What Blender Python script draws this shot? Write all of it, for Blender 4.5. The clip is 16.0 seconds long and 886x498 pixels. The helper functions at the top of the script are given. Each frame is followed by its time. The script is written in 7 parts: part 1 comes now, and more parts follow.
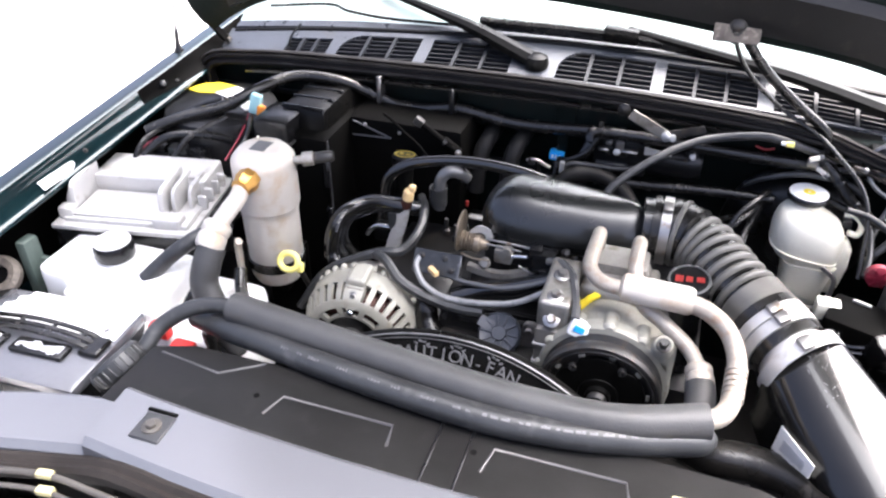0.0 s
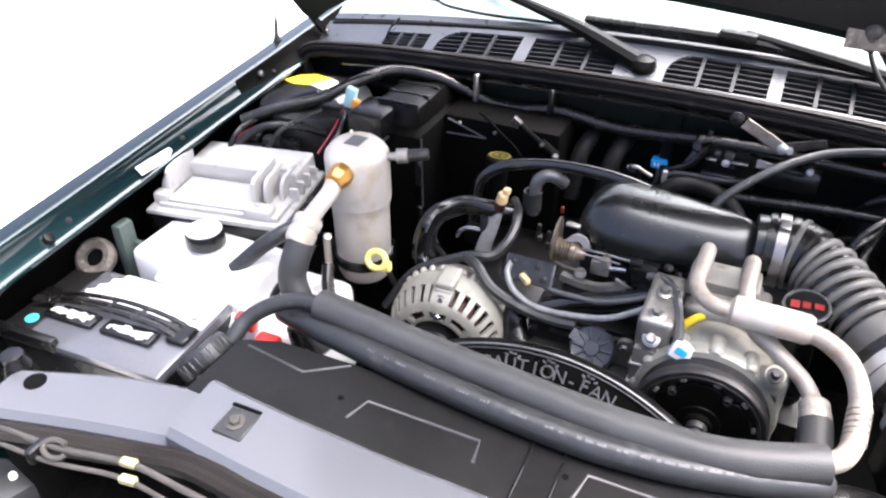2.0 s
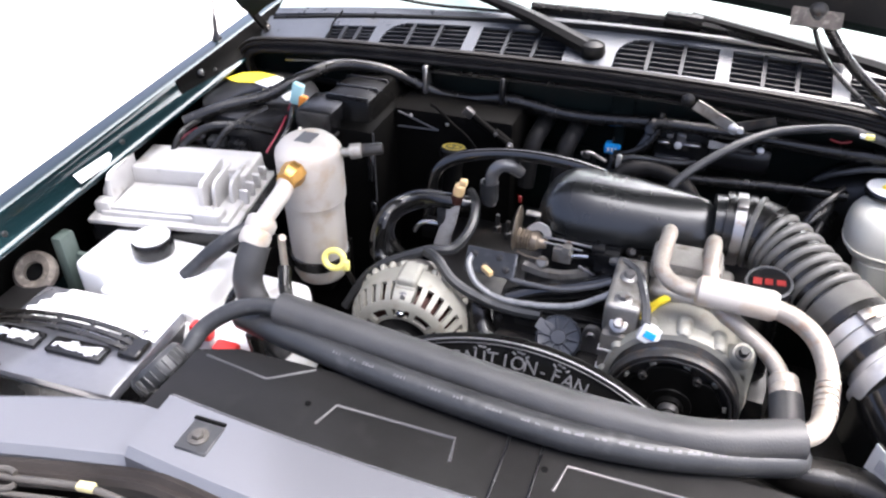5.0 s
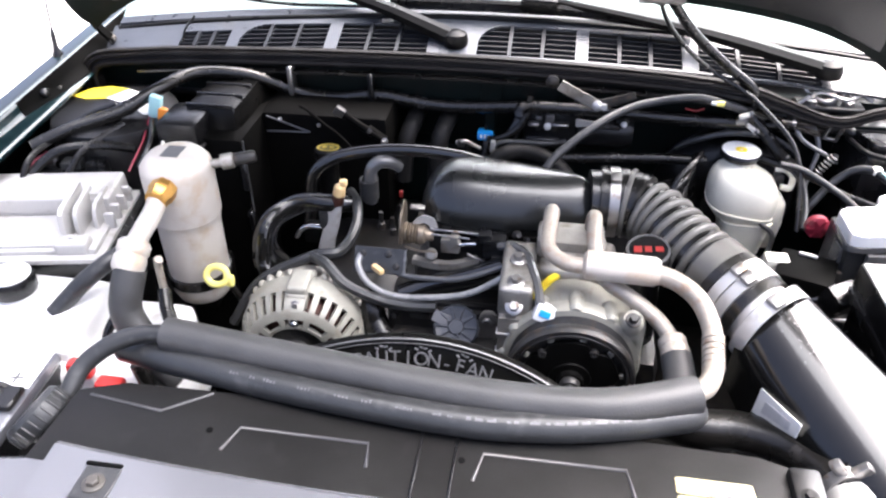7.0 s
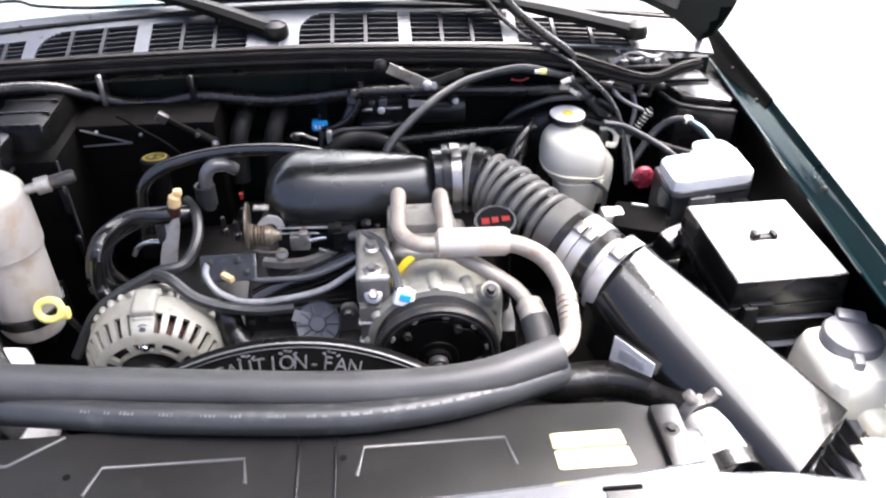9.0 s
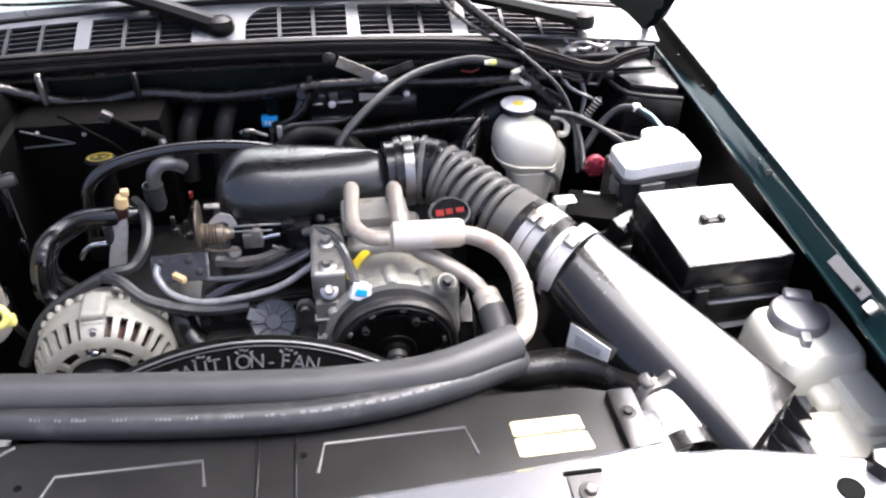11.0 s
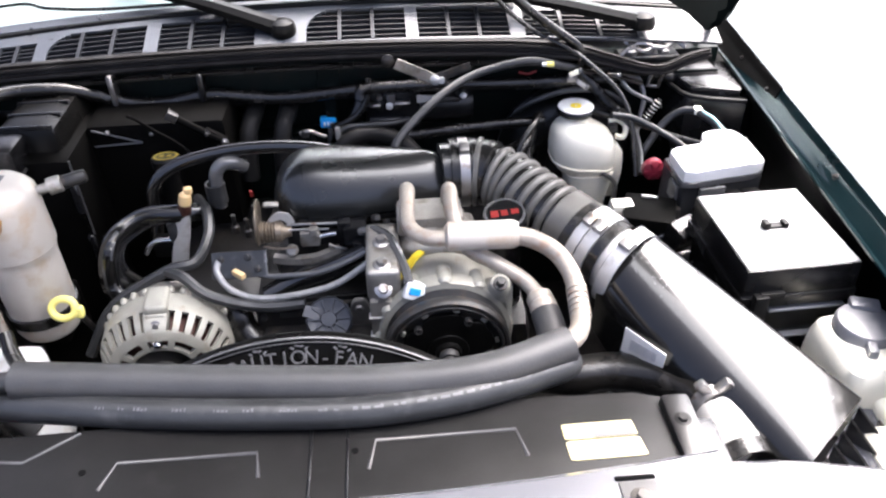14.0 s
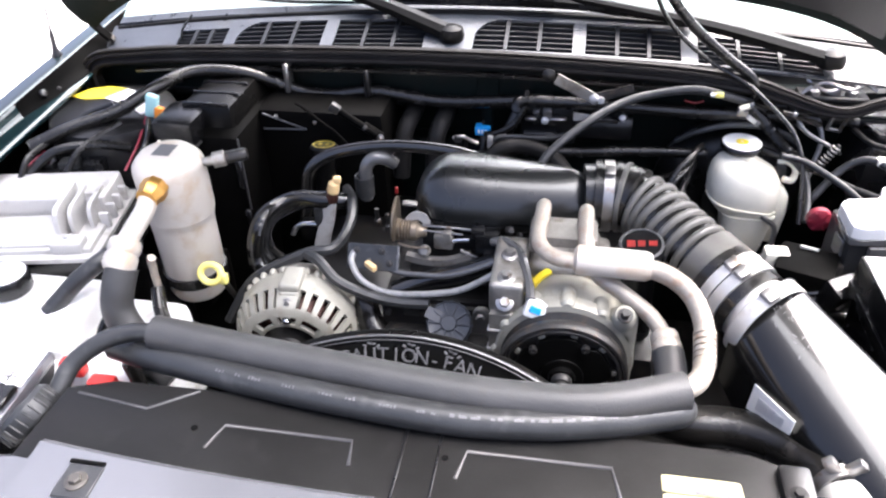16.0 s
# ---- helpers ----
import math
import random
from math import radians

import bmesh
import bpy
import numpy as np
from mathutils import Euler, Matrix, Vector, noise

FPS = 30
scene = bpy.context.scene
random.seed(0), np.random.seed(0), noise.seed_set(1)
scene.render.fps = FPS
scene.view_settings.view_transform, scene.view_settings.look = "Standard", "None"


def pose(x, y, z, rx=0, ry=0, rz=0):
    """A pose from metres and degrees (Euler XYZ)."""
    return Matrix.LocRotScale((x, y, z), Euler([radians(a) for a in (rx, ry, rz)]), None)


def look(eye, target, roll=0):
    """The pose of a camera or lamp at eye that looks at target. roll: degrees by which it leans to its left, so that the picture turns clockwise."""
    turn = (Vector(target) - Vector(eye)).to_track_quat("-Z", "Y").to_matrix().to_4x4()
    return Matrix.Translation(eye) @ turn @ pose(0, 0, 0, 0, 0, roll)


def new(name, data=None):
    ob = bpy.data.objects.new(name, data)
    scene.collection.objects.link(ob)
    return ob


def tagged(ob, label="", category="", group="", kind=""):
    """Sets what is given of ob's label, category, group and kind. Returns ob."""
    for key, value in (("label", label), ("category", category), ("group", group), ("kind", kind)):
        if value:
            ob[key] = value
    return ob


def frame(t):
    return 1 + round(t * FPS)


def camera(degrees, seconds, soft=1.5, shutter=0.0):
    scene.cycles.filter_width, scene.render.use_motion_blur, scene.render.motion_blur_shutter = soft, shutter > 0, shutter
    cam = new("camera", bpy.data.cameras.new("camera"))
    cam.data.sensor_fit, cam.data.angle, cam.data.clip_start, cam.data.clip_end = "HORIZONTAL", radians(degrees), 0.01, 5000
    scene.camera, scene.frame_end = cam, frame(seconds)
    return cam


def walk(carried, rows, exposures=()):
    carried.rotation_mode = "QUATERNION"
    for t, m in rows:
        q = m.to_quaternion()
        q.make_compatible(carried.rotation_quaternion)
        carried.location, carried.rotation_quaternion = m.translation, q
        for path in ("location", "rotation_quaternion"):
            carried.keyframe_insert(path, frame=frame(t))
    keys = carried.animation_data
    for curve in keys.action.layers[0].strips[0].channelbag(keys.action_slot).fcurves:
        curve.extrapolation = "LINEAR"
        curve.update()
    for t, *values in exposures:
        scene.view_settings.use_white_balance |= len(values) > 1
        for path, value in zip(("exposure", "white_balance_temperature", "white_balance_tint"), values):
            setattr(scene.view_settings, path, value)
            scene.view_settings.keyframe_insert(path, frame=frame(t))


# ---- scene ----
cam = camera(60.2, 16.0, 2.3)
PATH = [
    (0, (0.172, -0.394, 1.557), (-0.342, 1.165, 0.415), 0.3),
    (0.5, (0.157, -0.386, 1.555), (-0.463, 1.134, 0.411), 0.2),
    (1, (0.15, -0.375, 1.547), (-0.555, 1.112, 0.409), -0.5),
    (1.5, (0.144, -0.368, 1.542), (-0.564, 1.114, 0.4), 0.0),
    (2, (0.134, -0.368, 1.54), (-0.558, 1.119, 0.396), -0.3),
    (2.5, (0.135, -0.37, 1.539), (-0.55, 1.122, 0.397), -0.7),
    (3, (0.129, -0.371, 1.539), (-0.521, 1.133, 0.393), -0.5),
    (3.2, (0.1259, -0.3708, 1.5388), (-0.5046, 1.1425, 0.3932), -0.2),
    (5.3, (0.1079, -0.3582, 1.524), (-0.4268, 1.183, 0.3669), -0.2),
    (5.5, (0.106, -0.358, 1.523), (-0.402, 1.19, 0.363), 0.1),
    (6, (0.1, -0.359, 1.522), (-0.333, 1.209, 0.358), 0.2),
    (6.5, (0.094, -0.357, 1.523), (-0.248, 1.231, 0.357), 0.3),
    (7, (0.093, -0.354, 1.523), (-0.155, 1.252, 0.357), -0.2),
    (7.5, (0.089, -0.353, 1.523), (-0.082, 1.263, 0.357), -0.9),
    (8, (0.086, -0.349, 1.523), (0.006, 1.263, 0.342), -1.4),
    (8.5, (0.084, -0.349, 1.522), (0.106, 1.256, 0.329), -1.2),
    (9, (0.091, -0.347, 1.523), (0.231, 1.248, 0.324), 0.0),
    (9.2, (0.0914, -0.347, 1.523), (0.2715, 1.2428, 0.3229), 0.4),
    (11.3, (0.093, -0.347, 1.5222), (0.3437, 1.2188, 0.3036), 0.7),
    (11.5, (0.093, -0.347, 1.522), (0.342, 1.216, 0.299), 0.8),
    (12, (0.091, -0.348, 1.521), (0.356, 1.21, 0.297), 1.0),
    (12.5, (0.093, -0.349, 1.52), (0.369, 1.206, 0.293), 0.8),
    (13, (0.094, -0.35, 1.52), (0.344, 1.21, 0.294), 0.2),
    (13.5, (0.094, -0.35, 1.522), (0.281, 1.224, 0.301), -0.7),
    (14, (0.094, -0.351, 1.52), (0.202, 1.243, 0.316), -1.5),
    (14.5, (0.1, -0.349, 1.521), (0.116, 1.254, 0.324), -1.6),
    (15, (0.108, -0.348, 1.522), (-0.005, 1.258, 0.336), -2.5),
    (15.5, (0.122, -0.345, 1.52), (-0.099, 1.256, 0.342), -2.4),
    (16, (0.129, -0.343, 1.517), (-0.172, 1.25, 0.346), -1.8),
]
EXPOSURES = [(0.0, 3.20, 6200, 12), (1.0, 3.30, 6200, 12), (2.0, 3.17, 6200, 12), (3.0, 3.13, 6200, 12), (6.0, 3.13, 6200, 12), (7.0, 3.20, 6200, 12), (8.0, 3.30, 6200, 12), (9.0, 3.23, 6200, 12), (11.5, 3.05, 6200, 12), (13.5, 3.00, 6200, 12), (15.0, 3.16, 6200, 12), (16.0, 3.24, 6200, 12)]
walk(cam, [(t, look(eye, target, roll)) for t, eye, target, roll in PATH], EXPOSURES)
# ---------------------------------------------------------------- light
world = bpy.data.worlds.new("sky")
scene.world = world
world.use_nodes = True
wn = world.node_tree.nodes
sky = wn.new("ShaderNodeTexSky")
sky.sky_type = "NISHITA"
sky.sun_disc = False
sky.sun_elevation = radians(60)
sky.sun_rotation = radians(48)
sky.air_density, sky.dust_density, sky.ozone_density = 0.35, 9.0, 1.0
wn["Background"].inputs[1].default_value = 0.11
world.node_tree.links.new(sky.outputs[0], wn["Background"].inputs[0])
sun_data = bpy.data.lights.new("sun", "SUN")
sun_data.energy, sun_data.angle, sun_data.color = 1.5, radians(82), (1.0, 0.99, 0.98)
sun = new("sun", sun_data)
sun.matrix_world = look((3.716, 3.346, 8.66), (0, 0, 0))


# ---------------------------------------------------------------- materials
def mat(name, col, rough=0.5, metal=0.0, var=0.25, scale=18.0, bump=0.15, fine=160.0, dirt=None, dirt_amount=0.0,
        coat=0.0, trans=0.0, specular=0.5, rough_var=0.12, sss=0.0, coat_rough=0.14):
    m = bpy.data.materials.new(name)
    m.use_nodes = True
    n, l = m.node_tree.nodes, m.node_tree.links
    b = n["Principled BSDF"]
    tc = n.new("ShaderNodeTexCoord")
    info = n.new("ShaderNodeObjectInfo")
    shift = n.new("ShaderNodeVectorMath")
    shift.operation = "MULTIPLY_ADD"
    l.new(info.outputs["Random"], shift.inputs[0])
    shift.inputs[1].default_value = (7.3, 5.1, 9.7)
    l.new(tc.outputs["Object"], shift.inputs[2])

    def noise_at(s, detail=4.0):
        t = n.new("ShaderNodeTexNoise")
        t.inputs["Scale"].default_value, t.inputs["Detail"].default_value = s, detail
        l.new(shift.outputs[0], t.inputs["Vector"])
        return t
    big, small = noise_at(scale), noise_at(fine, 3.0)
    ramp = n.new("ShaderNodeMapRange")
    ramp.inputs["From Min"].default_value, ramp.inputs["From Max"].default_value = 0.3, 0.7
    ramp.inputs["To Min"].default_value, ramp.inputs["To Max"].default_value = 1 - var, 1 + var
    l.new(big.outputs["Fac"], ramp.inputs["Value"])
    grain = n.new("ShaderNodeMapRange")
    grain.inputs["To Min"].default_value, grain.inputs["To Max"].default_value = 1 - var * 0.6, 1 + var * 0.6
    l.new(small.outputs["Fac"], grain.inputs["Value"])
    mul = n.new("ShaderNodeMath")
    mul.operation = "MULTIPLY"
    l.new(ramp.outputs[0], mul.inputs[0]), l.new(grain.outputs[0], mul.inputs[1])
    tint = n.new("ShaderNodeVectorMath")
    tint.operation = "SCALE"
    tint.inputs[0].default_value = col
    l.new(mul.outputs[0], tint.inputs["Scale"])
    colour = tint.outputs[0]
    if dirt:
        spots = noise_at(scale * 2.3, 6.0)
        mask = n.new("ShaderNodeMapRange")
        mask.inputs["From Min"].default_value, mask.inputs["From Max"].default_value = 0.62 - dirt_amount * 0.3, 0.75
        l.new(spots.outputs["Fac"], mask.inputs["Value"])
        mix = n.new("ShaderNodeMix")
        mix.data_type = "RGBA"
        l.new(mask.outputs[0], mix.inputs["Factor"])
        l.new(colour, mix.inputs["A"])
        mix.inputs["B"].default_value = (*dirt, 1)
        colour = mix.outputs["Result"]
    l.new(colour, b.inputs["Base Color"])
    rr = n.new("ShaderNodeMapRange")
    rr.inputs["To Min"].default_value, rr.inputs["To Max"].default_value = max(0.02, rough - rough_var), min(1, rough + rough_var)
    l.new(big.outputs["Fac"], rr.inputs["Value"])
    l.new(rr.outputs[0], b.inputs["Roughness"])
    b.inputs["Metallic"].default_value = metal
    b.inputs["Specular IOR Level"].default_value = specular
    b.inputs["Coat Weight"].default_value = coat
    b.inputs["Coat Roughness"].default_value = coat_rough
    b.inputs["Transmission Weight"].default_value = trans
    b.inputs["Subsurface Weight"].default_value = sss
    b.inputs["Subsurface Radius"].default_value = (0.02, 0.018, 0.012)
    if bump:
        bp = n.new("ShaderNodeBump")
        bp.inputs["Strength"].default_value, bp.inputs["Distance"].default_value = bump, 0.002
        l.new(small.outputs["Fac"], bp.inputs["Height"])
        l.new(bp.outputs[0], b.inputs["Normal"])
    return m


M_CONCRETE = mat("concrete", (0.5, 0.49, 0.47), 0.9, var=0.12, scale=0.8, fine=30)
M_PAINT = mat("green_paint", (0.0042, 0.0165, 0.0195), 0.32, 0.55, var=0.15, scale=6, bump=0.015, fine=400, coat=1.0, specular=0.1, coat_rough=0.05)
# body green made duller and darker, with the shade under the hood painted in
M_PAINT_SHADED = mat("shaded_green_paint", (0.002, 0.005, 0.0045), 0.5, specular=0.15, var=0.3, scale=9, bump=0.05, dirt=(0.009, 0.008, 0.007), dirt_amount=0.2)
M_PLASTIC = mat("black_plastic", (0.006, 0.006, 0.0065), 0.26, var=0.25, scale=14, bump=0.12, fine=900, dirt=(0.018, 0.018, 0.019), dirt_amount=0.05)
M_PLASTIC_MATT = mat("worn_black_plastic", (0.0125, 0.0122, 0.012), 0.42, specular=0.14, var=0.25, scale=11, bump=0.06, fine=700, dirt=(0.016, 0.0155, 0.015), dirt_amount=0.1)
M_GLOSS = mat("smooth_black_plastic", (0.004, 0.0039, 0.0037), 0.3, specular=0.12, var=0.2, scale=10, bump=0.06, fine=1200)
M_RUBBER = mat("black_rubber", (0.0075, 0.007, 0.0064), 0.26, var=0.25, scale=20, bump=0.15, fine=500, dirt=(0.03, 0.028, 0.026), dirt_amount=0.15)
M_FOAM = mat("foam_sleeve", (0.043, 0.043, 0.0435), 0.48, var=0.15, scale=25, bump=0.18, fine=450, dirt=(0.045, 0.043, 0.04), dirt_amount=0.15)
M_HOSE = mat("grey_black_hose", (0.027, 0.028, 0.029), 0.34, var=0.2, scale=22, bump=0.15, fine=500, dirt=(0.06, 0.06, 0.06), dirt_amount=0.2)
M_ALU = mat("cast_aluminium", (0.33, 0.315, 0.29), 0.5, 0.8, var=0.25, scale=22, bump=0.3, fine=420, dirt=(0.16, 0.13, 0.1), dirt_amount=0.25)
M_ALU_PALE = mat("pale_cast_aluminium", (0.56, 0.55, 0.53), 0.5, 0.6, var=0.14, scale=18, bump=0.25, fine=500, dirt=(0.4, 0.37, 0.33), dirt_amount=0.15)
M_ECM = mat("weathered_cast_aluminium", (0.5, 0.49, 0.475), 0.48, 0.3, var=0.07, scale=16, bump=0.25, fine=500, dirt=(0.36, 0.34, 0.31), dirt_amount=0.1)
# paler grey that paints the sky highlight along moulded black edges
M_EDGE_GLINT = mat("glint_grey_plastic_edge", (0.05, 0.05, 0.052), 0.35, var=0.3, scale=30, bump=0.1)
M_HOLE = mat("dark_recess", (0.002, 0.002, 0.002), 0.9, var=0.1, bump=0.0, specular=0.1)
M_POST = mat("pale_green_paint", (0.06, 0.08, 0.07), 0.5, var=0.25, scale=12, bump=0.1)
M_PIPE = mat("oxidised_aluminium_pipe", (0.36, 0.32, 0.27), 0.4, 0.3, var=0.2, scale=30, bump=0.3, fine=420, dirt=(0.3, 0.2, 0.14), dirt_amount=0.3)
M_STEEL = mat("steel", (0.34, 0.33, 0.32), 0.38, 0.95, var=0.2, scale=30, bump=0.1, fine=500, dirt=(0.2, 0.12, 0.07), dirt_amount=0.15)
M_DARK_METAL = mat("dark_iron", (0.007, 0.0064, 0.0058), 0.5, 0.1, var=0.4, scale=16, bump=0.4, fine=260, dirt=(0.03, 0.025, 0.02), dirt_amount=0.25)
M_BLACK_METAL = mat("black_painted_steel", (0.006, 0.006, 0.0065), 0.33, 0.0, var=0.25, scale=16, bump=0.08, fine=500, dirt=(0.022, 0.019, 0.016), dirt_amount=0.12)
M_BRASS = mat("brass", (0.55, 0.31, 0.09), 0.35, 1.0, var=0.2, scale=40, bump=0.1)
M_COPPER = mat("copper_windings", (0.05, 0.018, 0.013), 0.5, 0.5, var=0.4, scale=60, bump=0.4)
M_WHITE_TANK = mat("white_tank_plastic", (0.75, 0.75, 0.74), 0.45, var=0.06, scale=8, bump=0.05, sss=0.0, dirt=(0.55, 0.52, 0.46), dirt_amount=0.05)
M_CREAM_TANK = mat("yellowed_tank_plastic", (0.88, 0.85, 0.72), 0.42, var=0.06, scale=7, bump=0.05, dirt=(0.7, 0.64, 0.48), dirt_amount=0.06)
M_GREY_PANEL = mat("grey_sight_shield", (0.095, 0.098, 0.108), 0.25, coat=1.0, var=0.03, scale=5, bump=0.04, fine=900, rough_var=0.02)
M_SLAT = mat("grey_black_slat_plastic", (0.009, 0.010, 0.0125), 0.36, specular=0.2, var=0.2, scale=20, bump=0.1, fine=700)
M_COWL = mat("faded_cowl_plastic", (0.028, 0.032, 0.04), 0.3, specular=0.48, coat=0.0, var=0.25, scale=14, bump=0.15, fine=700, dirt=(0.03, 0.031, 0.033), dirt_amount=0.1)
M_RESONATOR = mat("satin_black_plastic", (0.0085, 0.009, 0.0088), 0.28, coat=0.45, var=0.12, scale=9, bump=0.1, fine=1100, rough_var=0.06)
M_DUCT = mat("dusty_rubber", (0.11, 0.106, 0.096), 0.36, var=0.25, scale=20, bump=0.15, fine=500, dirt=(0.1, 0.094, 0.084), dirt_amount=0.3)
M_CASE = mat("cream_grey_cast_aluminium", (0.33, 0.32, 0.275), 0.48, 0.25, var=0.12, scale=26, bump=0.25, fine=480, dirt=(0.26, 0.23, 0.18), dirt_amount=0.14)
M_ACC = mat("cream_painted_aluminium", (0.48, 0.45, 0.405), 0.42, 0.1, var=0.07, scale=14, bump=0.15, fine=500, dirt=(0.4, 0.31, 0.22), dirt_amount=0.3)
M_LETTER = mat("worn_letter_faces", (0.1, 0.1, 0.104), 0.5, var=0.4, scale=90, bump=0.1)
M_FAINT_YELLOW = mat("faded_yellow_print", (0.2, 0.155, 0.02), 0.5, var=0.2, scale=60, bump=0.0)
M_DULL_RED = mat("dull_red_plastic", (0.2, 0.012, 0.01), 0.45, var=0.2, bump=0.03)
M_SKY_PLASTIC = mat("white_reservoir_plastic", (0.93, 0.89, 0.75), 0.4, var=0.06, scale=9, bump=0.05, dirt=(0.6, 0.55, 0.4), dirt_amount=0.1)
M_CLUTCH = mat("worn_black_clutch_steel", (0.03, 0.029, 0.028), 0.42, 0.2, var=0.35, scale=40, bump=0.25, fine=400, dirt=(0.07, 0.05, 0.035), dirt_amount=0.2)
M_LEMON = mat("pale_lemon_plastic", (0.85, 0.76, 0.22), 0.4, var=0.06, bump=0.03)
M_BATTERY = mat("glossy_battery_lid", (0.085, 0.088, 0.1), 0.24, coat=1.0, var=0.1, scale=14, bump=0.08)
M_BRONZE = mat("tarnished_throttle_metal", (0.2, 0.165, 0.125), 0.42, 0.7, var=0.25, scale=40, bump=0.2)
M_LID = mat("dressed_black_plastic", (0.055, 0.055, 0.056), 0.4, coat=1.0, coat_rough=0.2, specular=0.8, var=0.2, scale=16, bump=0.1, fine=900)
M_AIR_LID = mat("dressed_black_filter_lid", (0.0045, 0.0045, 0.0045), 0.24, coat=0.62, specular=0.22, coat_rough=0.1, var=0.2, scale=16, bump=0.06, fine=900, rough_var=0.05)
M_DUSTY = mat("dust_covered_plastic", (0.11, 0.095, 0.08), 0.7, var=0.35, scale=50, bump=0.4, dirt=(0.25, 0.22, 0.19), dirt_amount=0.3)
M_CABLE = mat("glossy_grey_cable", (0.085, 0.085, 0.086), 0.24, coat=1.0, coat_rough=0.1, var=0.15, scale=30, bump=0.05)
M_SHINE = mat("glossy_black_hose", (0.0055, 0.0054, 0.0053), 0.16, specular=0.5, coat=0.7, coat_rough=0.12, var=0.15, scale=30, bump=0.04)
M_SILVER_CABLE = mat("silver_grey_cable", (0.26, 0.26, 0.26), 0.28, 0.0, coat=0.6, var=0.15, scale=40, bump=0.05)
M_NOSE = mat("brown_black_rubber", (0.016, 0.0135, 0.012), 0.6, specular=0.2, var=0.3, scale=14, bump=0.15)
# black lid plastic paled to carry the sky glare in its colour
M_GLARE_TOP = mat("glare_greyed_plastic", (0.3, 0.295, 0.29), 0.4, coat=0.4, coat_rough=0.2, var=0.1, scale=14, bump=0.06)
M_GREY_CAP = mat("grey_cap_plastic", (0.2, 0.2, 0.21), 0.35, var=0.1, scale=20, bump=0.08)
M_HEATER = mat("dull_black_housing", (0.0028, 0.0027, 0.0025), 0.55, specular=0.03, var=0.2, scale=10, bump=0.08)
M_WHITE = mat("white_label", (0.8, 0.8, 0.78), 0.5, var=0.05, bump=0.0)
M_YELLOW = mat("yellow", (0.8, 0.62, 0.03), 0.45, var=0.1, bump=0.03)
M_TURQUOISE = mat("turquoise_indicator", (0.07, 0.5, 0.55), 0.3, var=0.05, bump=0.0)
M_ROD = mat("dusty_plated_rod", (0.055, 0.05, 0.044), 0.42, var=0.2, scale=30, bump=0.1)
M_PALE_YELLOW = mat("pale_yellow", (0.36, 0.33, 0.18), 0.5, var=0.08, bump=0.0)
M_RED = mat("red", (0.62, 0.03, 0.025), 0.4, var=0.12, bump=0.03)
M_BLUE = mat("blue", (0.02, 0.32, 0.75), 0.4, var=0.1, bump=0.03)
M_ORANGE = mat("orange", (0.75, 0.25, 0.03), 0.45, var=0.1, bump=0.03)
M_TEAL = mat("teal", (0.35, 0.6, 0.62), 0.45, var=0.1, bump=0.03)
M_GREEN = mat("green_board", (0.02, 0.22, 0.09), 0.45, var=0.1, bump=0.03)
M_TAN = mat("tan_plastic", (0.75, 0.53, 0.26), 0.45, var=0.1, bump=0.05)
M_PINK = mat("dark_pink_plastic", (0.22, 0.018, 0.035), 0.4, var=0.15, bump=0.05)
M_GREY_BAR = mat("grey_print", (0.1, 0.1, 0.105), 0.6, var=0.1, bump=0.0)
M_SILVER_PRINT = mat("silver_print", (0.5, 0.5, 0.52), 0.5, var=0.1, bump=0.0)
M_SEAL = mat("weather_seal", (0.0065, 0.0056, 0.0052), 0.5, specular=0.15, var=0.2, scale=12, bump=0.2, fine=400, dirt=(0.016, 0.0155, 0.015), dirt_amount=0.2)
M_CHROME = mat("bright_metal", (0.7, 0.7, 0.7), 0.2, 1.0, var=0.1, bump=0.0)
M_SEAT = mat("grey_cabin_trim", (0.3, 0.3, 0.31), 0.8, var=0.15)
M_GLASS = bpy.data.materials.new("glass")
M_GLASS.use_nodes = True
g = M_GLASS.node_tree.nodes["Principled BSDF"]
g.inputs["Base Color"].default_value = (0.85, 0.95, 0.92, 1)
g.inputs["Roughness"].default_value = 0.03
g.inputs["Transmission Weight"].default_value = 0.5
g.inputs["IOR"].default_value = 1.5


# ---------------------------------------------------------------- mesh tools
def smooth(me, angle=38):
    for p in me.polygons:
        p.use_smooth = True
    me.set_sharp_from_angle(angle=radians(angle))


def part(name, bm, material, parent=None, label="", angle=38):
    me = bpy.data.meshes.new(name)
    bmesh.ops.recalc_face_normals(bm, faces=bm.faces)
    bm.to_mesh(me)
    bm.free()
    me.materials.append(material)
    smooth(me, angle)
    ob = new(name, me)
    ob.parent = parent
    if label:
        tagged(ob, label)
    return ob


def thing(name, label, category, at=(0, 0, 0), group="", kind=""):
    ob = new(name)
    ob.empty_display_size = 0.03
    ob.matrix_world = at if isinstance(at, Matrix) else Matrix.Translation(at)
    return tagged(ob, label, category, group, kind)


def single(name, bm, material, label, category, group="", kind="", angle=38):
    return tagged(part(name, bm, material, None, "", angle), label, category, group, kind)


def join(*bms):
    out = bmesh.new()
    for b in bms:
        me = bpy.data.meshes.new("tmp")
        b.to_mesh(me)
        b.free()
        out.from_mesh(me)
        bpy.data.meshes.remove(me)
    return out


def moved(bm, m):
    bmesh.ops.transform(bm, matrix=m, verts=bm.verts)
    return bm


